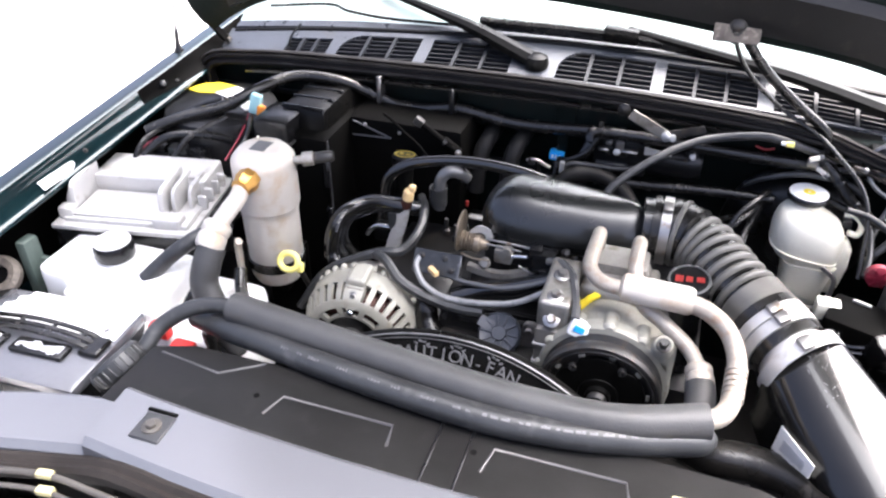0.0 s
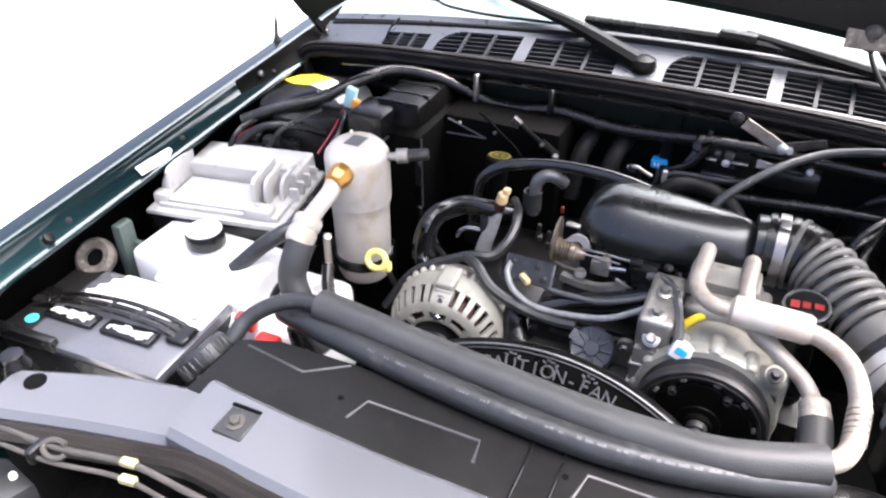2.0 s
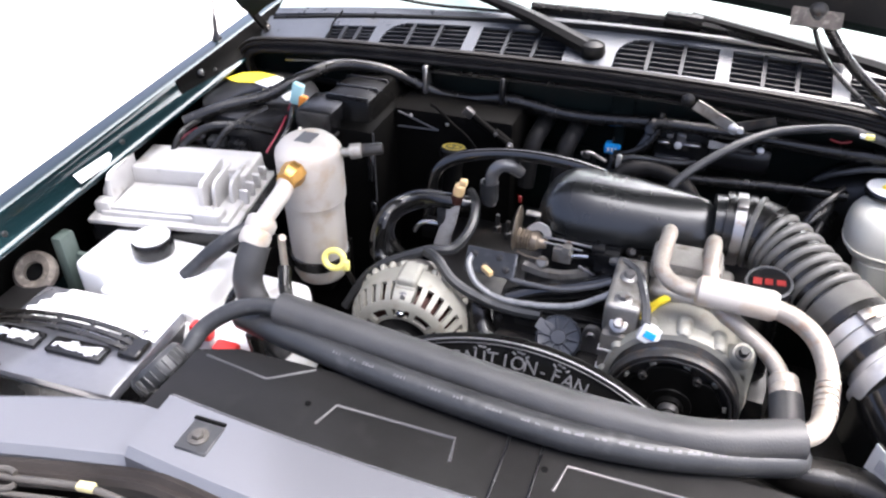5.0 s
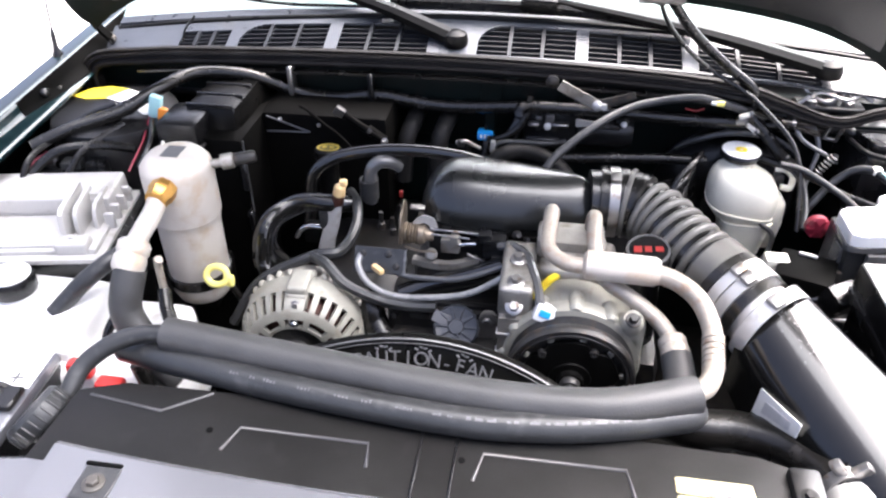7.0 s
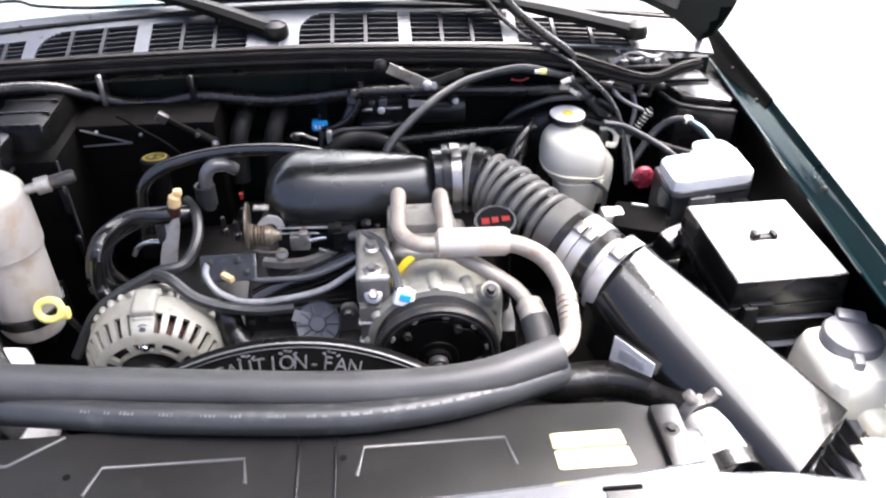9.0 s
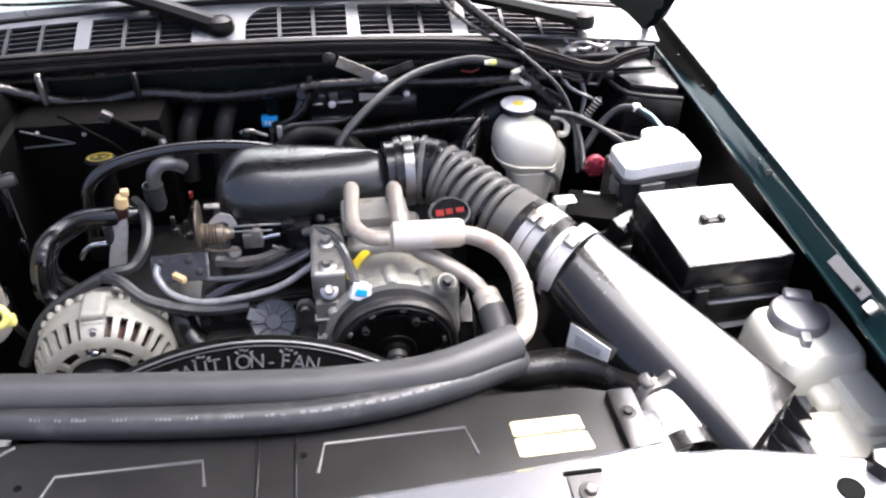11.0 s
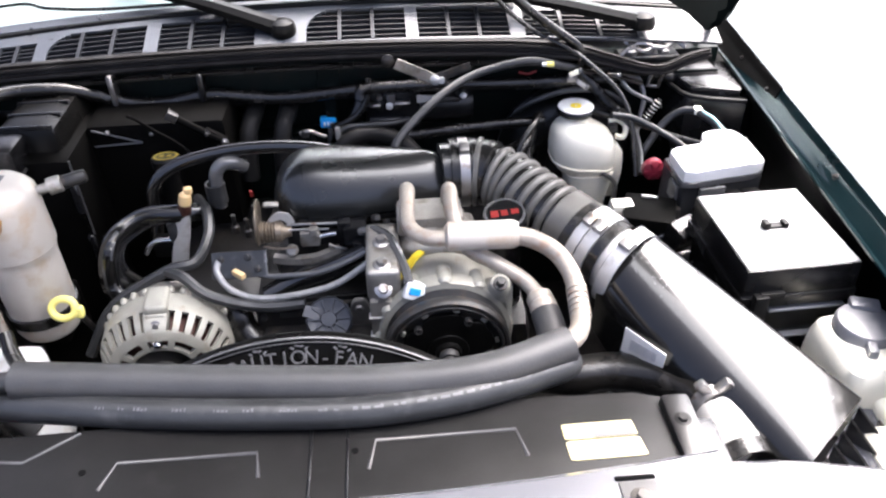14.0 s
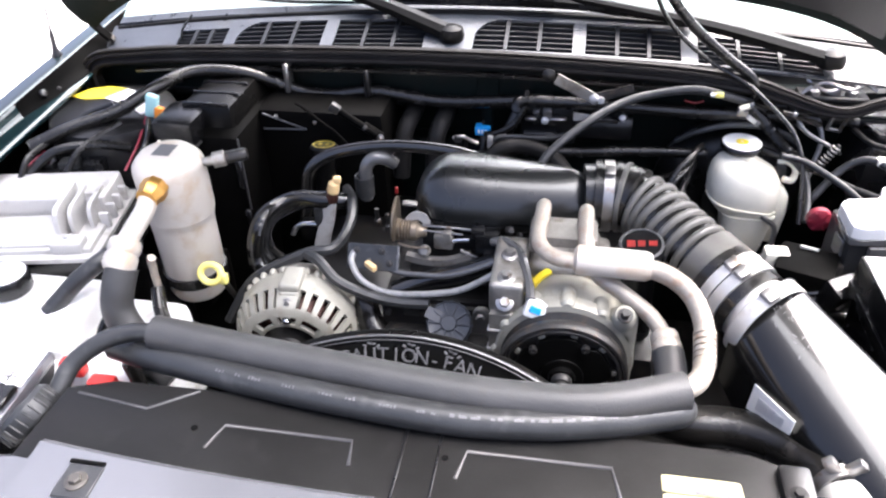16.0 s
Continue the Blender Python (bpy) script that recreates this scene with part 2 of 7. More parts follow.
def box(x0, x1, y0, y1, z0, z1, bevel=0.004, seg=2, top=1.0, m=None):
    """A box with rounded edges; top: how much narrower its upper face is."""
    bm = bmesh.new()
    bmesh.ops.create_cube(bm, size=1)
    cx, cy, cz = (x0 + x1) / 2, (y0 + y1) / 2, (z0 + z1) / 2
    for v in bm.verts:
        k = top if v.co.z > 0 else 1.0
        v.co = Vector((cx + v.co.x * (x1 - x0) * k, cy + v.co.y * (y1 - y0) * k, cz + v.co.z * (z1 - z0)))
    if bevel:
        bmesh.ops.bevel(bm, geom=bm.edges[:], offset=bevel, segments=seg, profile=0.6, affect="EDGES", clamp_overlap=True)
    return moved(bm, m) if m else bm


def rings(loops, caps=True, closed=True):
    """Skin over a row of loops with the same number of points."""
    bm = bmesh.new()
    rows = [[bm.verts.new(p) for p in loop] for loop in loops]
    n = len(rows[0])
    for a, b in zip(rows, rows[1:]):
        for i in range(n if closed else n - 1):
            bm.faces.new((a[i], a[(i + 1) % n], b[(i + 1) % n], b[i]))
    if caps and closed:
        bm.faces.new(rows[0][::-1])
        bm.faces.new(rows[-1])
    return bm


def lathe(profile, seg=32, m=None):
    """A turned body about z from (radius, height) pairs."""
    loops = [[(max(r, 1e-5) * math.cos(2 * math.pi * i / seg), max(r, 1e-5) * math.sin(2 * math.pi * i / seg), z) for i in range(seg)]
             for r, z in profile]
    hollow = len(profile) > 2 and profile[0][0] > 1e-4 and profile[-1][0] > 1e-4
    bm = rings(loops + [loops[0]], caps=False) if hollow else rings(loops)
    if hollow:
        bmesh.ops.remove_doubles(bm, verts=bm.verts, dist=1e-7)
    return moved(bm, m) if m else bm


def catmull(points, step=8):
    p = [Vector(q) for q in points]
    p = [2 * p[0] - p[1]] + p + [2 * p[-1] - p[-2]]
    out = []
    for i in range(1, len(p) - 2):
        for k in range(step):
            t = k / step
            a, b, c, d = p[i - 1:i + 3]
            out.append(0.5 * (2 * b + (c - a) * t + (2 * a - 5 * b + 4 * c - d) * t * t + (3 * b - a - 3 * c + d) * t ** 3))
    out.append(p[-2])
    return out


def sweep(points, section, step=8, scale=None, ripple=None):
    """Carries a flat section (x across, y up) along a smooth line."""
    line = catmull(points, step)
    loops, up = [], None
    for i, p in enumerate(line):
        d = (line[min(i + 1, len(line) - 1)] - line[max(i - 1, 0)]).normalized()
        if up is None:
            up = Vector((0, 0, 1)) if abs(d.z) < 0.9 else Vector((0, 1, 0))
        side = d.cross(up).normalized()
        up = side.cross(d).normalized()
        k = scale(i / (len(line) - 1)) if scale else 1.0
        if ripple:
            k *= ripple(i)
        loops.append([p + side * (x * k) + up * (y * k) for x, y in section])
    return rings(loops)


def circle(r, seg=12):
    return [(r * math.cos(2 * math.pi * i / seg), r * math.sin(2 * math.pi * i / seg)) for i in range(seg)]


def tube(points, r, seg=12, step=8, scale=None, ripple=None):
    return sweep(points, circle(r, seg), step, scale, ripple)


def prism(outline, z0, z1, bevel=0.0, m=None):
    """An outline in x and y, given thickness from z0 to z1."""
    bm = rings([[(x, y, z0) for x, y in outline], [(x, y, z1) for x, y in outline]])
    if bevel:
        top = [e for e in bm.edges if all(abs(v.co.z - z1) < 1e-6 for v in e.verts)]
        bmesh.ops.bevel(bm, geom=top, offset=bevel, segments=2, profile=0.6, affect="EDGES", clamp_overlap=True)
    return moved(bm, m) if m else bm


def rounded(poly, rounds=2, cut=0.18):
    """Cuts the corners of a closed outline."""
    for _ in range(rounds):
        out = []
        for a, b in zip(poly, poly[1:] + poly[:1]):
            out += [(a[0] * (1 - cut) + b[0] * cut, a[1] * (1 - cut) + b[1] * cut), (a[0] * cut + b[0] * (1 - cut), a[1] * cut + b[1] * (1 - cut))]
        poly = out
    return poly


def along(p, d, roll=0.0):
    """A pose at p whose z axis points along d."""
    q = Vector(d).normalized().to_track_quat("Z", "Y").to_matrix().to_4x4()
    return Matrix.Translation(p) @ q @ pose(0, 0, 0, 0, 0, roll)


def bolt(r=0.007, h=0.006, m=None):
    bm = join(lathe([(0, 0), (r * 1.7, 0), (r * 1.7, h * 0.25), (r * 1.5, h * 0.35), (0, h * 0.35)], 16),
              lathe([(0, h * 0.3), (r, h * 0.3), (r, h), (r * 0.85, h * 1.15), (0, h * 1.15)], 6))
    return moved(bm, m) if m else bm


def text_mesh(body, size, m, depth=0.0006):
    cu = bpy.data.curves.new("letters", "FONT")
    cu.body, cu.size, cu.extrude, cu.align_x, cu.align_y = body, size, depth, "CENTER", "CENTER"
    ob = bpy.data.objects.new("letters", cu)
    me = ob.to_mesh()
    bm = bmesh.new()
    bm.from_mesh(me)
    ob.to_mesh_clear()
    bpy.data.objects.remove(ob)
    bpy.data.curves.remove(cu)
    return moved(bm, m)


AXIS_Y = pose(0, 0, 0, 90)      # turns z to -y: a turned body faces forwards

# ---------------------------------------------------------------- setting
def thick(path, t):
    """A closed strip of thickness t from an open path in two axes."""
    out = []
    for i, (x, y) in enumerate(path):
        a, b = path[max(i - 1, 0)], path[min(i + 1, len(path) - 1)]
        dx, dy = b[0] - a[0], b[1] - a[1]
        k = t / max(math.hypot(dx, dy), 1e-6)
        out.append((x + dy * k, y - dx * k))
    return list(path) + out[::-1]


ground = bmesh.new()
bmesh.ops.create_grid(ground, x_segments=8, y_segments=8, size=300)
single("ground", ground, M_CONCRETE, "pale sunlit concrete driveway under the vehicle", "ground", kind="structure")

# inner edge, sloped inner face, fold, crown, then the outer side; outward and up from the inner edge
FENDER = [(0.0, -0.004), (0.0, 0.0), (0.0012, 0.0012), (0.003, 0.0019), (0.006, 0.003), (0.0095, 0.0048), (0.0135, 0.0078), (0.0175, 0.012), (0.021, 0.0172), (0.0238, 0.0232), (0.0257, 0.0295), (0.0273, 0.0348), (0.0295, 0.038), (0.033, 0.0396), (0.038, 0.0402), (0.043, 0.0402),
          (0.049, 0.0385), (0.054, 0.034), (0.057, 0.027), (0.058, 0.01), (0.06, -0.03), (0.062, -0.16), (0.06, -0.42)]
STEEP = [(0.0, -0.004), (0.0, 0.0), (0.001, 0.0008), (0.003, 0.0015), (0.0045, 0.0026), (0.0095, 0.0088), (0.0145, 0.0148), (0.0205, 0.0218), (0.0235, 0.0268), (0.0255, 0.033), (0.028, 0.0375)] + FENDER[13:]
APRON = [(0.09, -0.42), (0.06, -0.06), (0.045, -0.03), (0.003, -0.006)]


def fender(side, x_front, x_slope, z_front, z_slope, label, k_in, crown, shape):
    top = thing("fender", label, "fender", group="front fenders")
    loops, inner = [], []
    profile = [(dx * k_in, dz * k_in) if dx <= 0.043 else (dx - 0.043 * (1 - k_in) + crown, dz - 0.0402 * (1 - k_in)) for dx, dz in shape]
    for k in range(15):
        y = -0.10 + k * 1.06 / 14
        x = x_front - x_slope * y - 0.05 * max(0.0, (0.1 - y) / 0.2) ** 2
        z = z_front + z_slope * y - 0.06 * max(0.0, (0.02 - y) / 0.12) ** 2
        loops.append([(side * (x + dx), y, z + dz) for dx, dz in thick(profile, 0.003)])
        # the apron stands steeper behind the coolant tank
        steep = 1.0 if side < 0 else 1.0 - 0.65 * min(1.0, max(0.0, (y - 0.3) / 0.12))
        inner.append([(side * (x + dx * steep), y, z + dz) for dx, dz in thick(APRON, 0.003)])
    part("panel", rings(loops), M_PAINT, top, angle=25)
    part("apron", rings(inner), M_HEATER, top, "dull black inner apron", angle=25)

    def spot(y, d):
        """A pose on the curved inner face, d metres out from its edge."""
        for (xa, za), (xb, zb) in zip(profile, profile[1:]):
            if xa <= d <= xb and xb > xa:
                slope = math.degrees(math.atan2(zb - za, xb - xa))
                return pose(side * (x_front - x_slope * y + d), y, z_front + z_slope * y + za + (zb - za) * (d - xa) / (xb - xa), 0, -side * slope, 0)
    # dull black sheet added along the rear of the inner face as its dark reflection
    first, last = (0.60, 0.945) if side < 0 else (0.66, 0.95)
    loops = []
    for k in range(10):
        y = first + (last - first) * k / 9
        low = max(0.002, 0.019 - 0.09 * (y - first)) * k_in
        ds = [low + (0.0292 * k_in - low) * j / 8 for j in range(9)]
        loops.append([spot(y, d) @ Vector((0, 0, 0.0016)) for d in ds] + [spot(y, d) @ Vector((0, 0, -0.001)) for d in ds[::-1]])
    part("hinge_pocket", rings(loops), M_HEATER, top, "dull black sheet painting the face's dark reflection", angle=30)
    for y in (0.22, 0.45, 0.69, 0.80):
        part("screw", bolt(0.0026, 0.004, spot(y, 0.018 * k_in)), M_CLUTCH, top, "small zinc-plated hexagon screw")
    return top, spot


f_left, left_spot = fender(-1, 0.70, 0.035, 0.938, 0.10, "dark green metallic fender with an antenna", 0.9, 0.013, FENDER)
f_right, right_spot = fender(1, 0.624, -0.045, 0.955, 0.04, "dark green metallic fender beside the fuse box", 0.84, 0.09, STEEP)
part("sticker", box(-0.0078, 0.0078, -0.048, 0.048, 0.0012, 0.0024, 0.0005, 1, m=left_spot(0.395, 0.0125)), M_WHITE, f_left, "white paper sticker")
part("sticker", box(-0.007, 0.007, -0.035, 0.035, 0.0, 0.0012, 0.0005, 1, m=right_spot(0.24, 0.0148)), M_GREY_BAR, f_right, "small pale sticker")
part("clip", box(-0.006, 0.006, -0.006, 0.006, 0.0, 0.007, 0.002, m=right_spot(0.19, 0.014)), M_CREAM_TANK, f_right, "small ivory clip")
part("rubber_bumper", lathe([(0, 0), (0.008, 0), (0.008, 0.005), (0.006, 0.009), (0, 0.01)], 18, left_spot(0.18, 0.014)), M_RUBBER, f_left, "grey rubber hood bumper")
part("rubber_bumper", lathe([(0, 0), (0.008, 0), (0.008, 0.005), (0.006, 0.009), (0, 0.01)], 18, left_spot(0.655, 0.021)), M_RUBBER, f_left, "grey rubber hood bumper")
part("antenna_base", lathe([(0, 0), (0.009, 0), (0.009, 0.005), (0.006, 0.01), (0.004, 0.02), (0, 0.021)], 20, Matrix.Translation((-0.722, 0.752, 1.0455))), M_PLASTIC, f_left)
part("antenna_mast", lathe([(0, 0), (0.004, 0), (0.004, 0.02), (0.0016, 0.03), (0.0016, 0.75), (0, 0.75)], 8, pose(-0.722, 0.752, 1.063, -8)), M_BLACK_METAL, f_left)

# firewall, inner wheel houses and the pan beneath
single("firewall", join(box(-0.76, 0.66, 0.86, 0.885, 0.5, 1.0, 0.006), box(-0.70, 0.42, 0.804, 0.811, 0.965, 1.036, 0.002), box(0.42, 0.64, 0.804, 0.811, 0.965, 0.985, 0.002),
                        box(-0.3, 0.1, 0.82, 0.87, 0.6, 0.9, 0.03)), M_PAINT_SHADED, "dark green steel firewall panel with hood shade in its paint", "firewall", kind="structure")
for s, x in ((-1, 0.76), (1, 0.735)):
    single("inner_wheel_house", join(box(min(s * x, s * (x + 0.02)), max(s * x, s * (x + 0.02)), 0.0, 0.87, 0.5, 0.965, 0.005),
                                     lathe([(0.0, 0), (0.30, 0), (0.30, 0.17), (0.28, 0.2), (0, 0.2)], 28, pose(s * (x - 0.2 if s > 0 else x), 0.45, 0.5, 0, 90, 0))),
           M_BLACK_METAL, "dark dusty inner wheel house panel", "inner fender", group="inner wheel houses", kind="structure")
single("underbody_pan", box(-0.8, 0.8, -0.1, 0.9, 0.48, 0.5, 0.003), M_DARK_METAL, "dark oily pan below the engine", "pan", kind="structure")
radiator = thing("radiator", "black radiator with plastic end tanks and fill cap", "radiator")
part("core", box(-0.36, 0.36, 0.085, 0.13, 0.5, 0.903, 0.004), M_BLACK_METAL, radiator)
for s in (-1, 1):
    part("end_tank", box(s * 0.38 - 0.022, s * 0.38 + 0.022, 0.07, 0.15, 0.5, 0.908, 0.012), M_PLASTIC, radiator)

# ---------------------------------------------------------------- cowl, windshield, hood
OPENINGS = [(-0.55, -0.462, 0.66), (-0.442, -0.289, 0.80), (-0.267, -0.115, 0.80), (-0.034, 0.124, 0.84), (0.144, 0.291, 0.84), (0.316, 0.50, 0.74)]


def cowl_z(x, v):
    """Height of the cowl panel: v 0 at its front edge, 1 at the glass."""
    return 1.060 - 0.08 * x * x + v * 0.030


def cowl_y(x, v):
    return 0.815 - 0.01 * x * x + v * (0.090 - 0.03 * x * x)


cowl = thing("cowl_grille", "grey-black plastic cowl panel with slotted air intake grilles", "cowl panel")


def cowl_strip(x0, x1, v0, v1, n=6, t=0.004, lift=0.0):
    loops = []
    for i in range(n + 1):
        x = x0 + (x1 - x0) * i / n
        a, b = (cowl_y(x, v0), cowl_z(x, v0) + lift), (cowl_y(x, v1), cowl_z(x, v1) + lift)
        loops.append([(x, a[0], a[1]), (x, b[0], b[1]), (x, b[0], b[1] - t), (x, a[0], a[1] - t)])
    return rings(loops)


V0 = 0.05
V_TOP = 0.84
pieces = [cowl_strip(-0.69, 0.64, 0, V0, 24), cowl_strip(-0.69, 0.64, V_TOP, 1.0, 24), cowl_strip(-0.68, 0.63, 1.0, 1.2, 24, lift=0.004)]
edges = [-0.69] + [e for o in OPENINGS for e in o[:2]] + [0.64]
for a, b in zip(edges[::2], edges[1::2]):
    pieces.append(cowl_strip(a, b, V0, V_TOP, 3))
for a, b, v1 in OPENINGS:
    if v1 < V_TOP:
        pieces.append(cowl_strip(a, b, v1, V_TOP, 3))
    # rounded upper corner where a group of openings begins
    for k in range(12 if a in (-0.442, -0.034) else 0):
        c = 0.042 * (1 - math.sqrt(1 - ((k + 0.5) / 12) ** 2))
        pieces.append(cowl_strip(a, a + c, v1 * (0.4 + 0.05 * k), v1 * (0.4 + 0.05 * (k + 1)), 1))
part("panel", join(*pieces), M_COWL, cowl)
for a, b, v1 in OPENINGS:
    rows = 6
    for k in range(1, rows):
        v = V0 + (v1 - V0) * k / rows
        part("slat", cowl_strip(a, b, v - 0.0085, v + 0.0085, 3, 0.006, -0.002), M_SLAT, cowl)
    for k in (1, 2):
        x = a + (b - a) * k / 3
        part("rib", cowl_strip(x - 0.0028, x + 0.0028, V0, v1, 1, 0.010, 0.0008), M_SLAT, cowl)
part("plenum_tray", join(box(-0.69, 0.64, 0.80, 0.99, 0.97, 0.98, 0.002), box(-0.69, 0.64, 0.955, 0.965, 0.975, 1.075, 0.002)), M_BLACK_METAL, cowl)
part("washer_nozzle", tube([(-0.545, 0.845, 1.045), (-0.54, 0.85, 1.065), (-0.525, 0.865, 1.085)], 0.002, 6), M_RUBBER, cowl)

seal_line = [(-0.682, 0.772, 0.985), (-0.685, 0.774, 1.012), (-0.665, 0.782, 1.032), (-0.60, 0.79, 1.038), (-0.5, 0.795, 1.044), (-0.25, 0.798, 1.051), (0.0, 0.798, 1.053),
             (0.25, 0.795, 1.046), (0.38, 0.79, 1.035), (0.44, 0.787, 1.02), (0.50, 0.782, 1.003), (0.54, 0.783, 1.0), (0.58, 0.79, 1.012), (0.615, 0.797, 1.016)]
SEAL = [(-0.014, -0.009), (-0.011, -0.012), (-0.006, -0.012), (-0.004, -0.007), (-0.001, -0.007), (0.001, -0.0125), (0.005, -0.0125), (0.007, -0.009), (0.011, -0.011), (0.014, -0.008), (0.015, -0.002), (0.012, 0.004), (0.014, 0.010), (0.010, 0.0145), (-0.010, 0.0145), (-0.014, 0.010)]
seal = thing("cowl_weather_seal", "dark grey rubber weather strip along the cowl edge", "weather strip")
part("strip", sweep(seal_line, SEAL, 8, lambda t: 1.0 - 0.4 * min(1.0, max(0.0, (t - 0.6) / 0.2))), M_SEAL, seal)
part("lower_lip", sweep([(x, y - 0.012, z - 0.02) for x, y, z in seal_line[3:-3]], [(-0.003, -0.002), (0.006, -0.002), (0.006, 0.002), (-0.003, 0.003)], 6), M_RUBBER, seal)

glass = thing("windshield", "sky-reflecting windshield glass above the cowl", "windshield")
loops = []
for k in range(7):
    v = k / 6
    loops.append([(x, 0.903 - 0.05 * x * x + v * 0.78, 1.0885 - 0.09 * x * x + v * 0.52) for x in [-0.68 + 1.31 * i / 20 for i in range(21)]])
bm = rings(loops, closed=False)
pane = part("pane", bm, M_GLASS, glass)
sol = pane.modifiers.new("thickness", "SOLIDIFY")
sol.thickness = 0.005
pane.visible_shadow = False
part("dashboard", box(-0.62, 0.58, 1.05, 1.6, 1.0, 1.09, 0.03), M_SEAT, glass)
part("lower_trim", join(*[sweep([(x, 0.905 - 0.05 * x * x, 1.091 - 0.09 * x * x) for x in [-0.68 + 0.131 * i for i in range(11)]], circle(0.0045, 8), 4)]), M_GLOSS, glass)


cab = thing("cab", "dark green cab shell closing the space behind the windshield", "cab")
part("roof", box(-0.62, 0.57, 1.69, 3.0, 1.59, 1.63, 0.02), M_PAINT, cab)
part("rear_panel", box(-0.64, 0.59, 2.98, 3.02, 0.5, 1.6, 0.01), M_PAINT, cab)
for s, xc in ((-1, 0.63), (1, 0.58)):
    part("side_panel", prism([(0.95, 0.5), (3.0, 0.5), (3.0, 1.6), (1.7, 1.6), (0.95, 1.06)], min(s * xc, s * (xc + 0.02)), max(s * xc, s * (xc + 0.02)), m=Matrix(((0, 0, 1, 0), (1, 0, 0, 0), (0, 1, 0, 0), (0, 0, 0, 1)))), M_PAINT, cab)
part("cab_floor", box(-0.63, 0.58, 1.0, 2.98, 0.5, 0.53, 0.004), M_SEAT, cab)


def hood_point(x, s, lift=0.0):
    """s: metres up the opened hood from its rear edge."""
    u = x + 0.03
    z = 1.2 - 0.15 * u * u - 0.07 * (abs(u) / 0.63) ** (8 if u > 0 else 6) + 0.02 * max(0.0, -x) - 0.015 * min(1.0, max(0.0, u / 0.3))
    y = 0.775
    a = radians(70)
    return (x, y - s * math.cos(a) + lift * math.sin(a), z + s * math.sin(a) + lift * math.cos(a) + 0.15 * u * u * min(s, 1))


hood = thing("hood", "opened dark green hood with bare dark underside", "hood")
RISE = (0.0, 0.012, 0.03, 0.06, 0.1, 0.2, 0.35, 0.5, 0.7, 0.9, 1.15)


def hood_at(i, s, lift):
    """i: -1 at the hood's one side, 1 at the other."""
    return hood_point(-0.03 + i * (0.622 + 0.04 * (1 - math.exp(-s / 0.05)) - 0.03 * s), s, lift)


loops = [[hood_at(-1 + k / 20, s, 0.018) for s in RISE] + [hood_at(-1 + k / 20, s, 0.0) for s in RISE[::-1]] for k in range(41)]
part("panel", rings(loops), M_PAINT_SHADED, hood, "dark green hood panel with a dull underside")
for x0 in (-0.57, -0.25, 0.2, 0.5):
    loops = [[hood_point(x0 + dx, s, l) for dx, l in ((0, -0.001), (0.012, -0.014), (0.052, -0.014), (0.064, -0.001))] for s in (0.05, 0.3, 0.6, 0.9, 1.1)]
    part("stiffener", rings(loops), M_BLACK_METAL, hood)
loops = [[hood_point(x, s, l) for s, l in ((0.015, -0.001), (0.024, -0.016), (0.09, -0.016), (0.1, -0.001))] for x in [-0.6 + 1.14 * i / 16 for i in range(17)]]
part("rear_stiffener", rings(loops), M_BLACK_METAL, hood)
for s, hx in ((-1, -0.678), (1, 0.628)):
    part("hinge", sweep([(hx, 0.89, 1.0), (hx, 0.86, 1.03), (hx, 0.83, 1.06), (hx - s * 0.004, 0.80, 1.09)], [(-0.004, -0.006), (0.004, -0.006), (0.004, 0.006), (-0.004, 0.006)], 4), M_HEATER, hood)
    part("hinge_bolt", bolt(0.006, 0.006, pose(hx, 0.845, 1.045, 0, s * -90, 0)), M_CLUTCH, hood)
lamp = thing("hood_lamp", "small clear under-hood lamp on a metal bracket", "lamp")
p = Vector(hood_point(0.233, 0.032, -0.012))
part("bracket", box(-0.032, 0.032, -0.026, 0.026, -0.003, 0.003, 0.002, m=Matrix.Translation(p) @ pose(0, 0, 0, 62)), M_DUSTY, lamp, "dull brown metal bracket")
part("lens", lathe([(0, 0), (0.011, 0), (0.012, 0.004), (0.010, 0.009), (0.005, 0.013), (0, 0.0135)], 20, Matrix.Translation(p) @ pose(0, 0, 0, 105)), M_CLUTCH, lamp)
part("bulb_holder", lathe([(0, 0), (0.011, 0), (0.011, 0.024), (0.007, 0.027), (0, 0.027)], 14, Matrix.Translation(p) @ pose(0, 0, 0, 180)), M_PLASTIC, lamp)


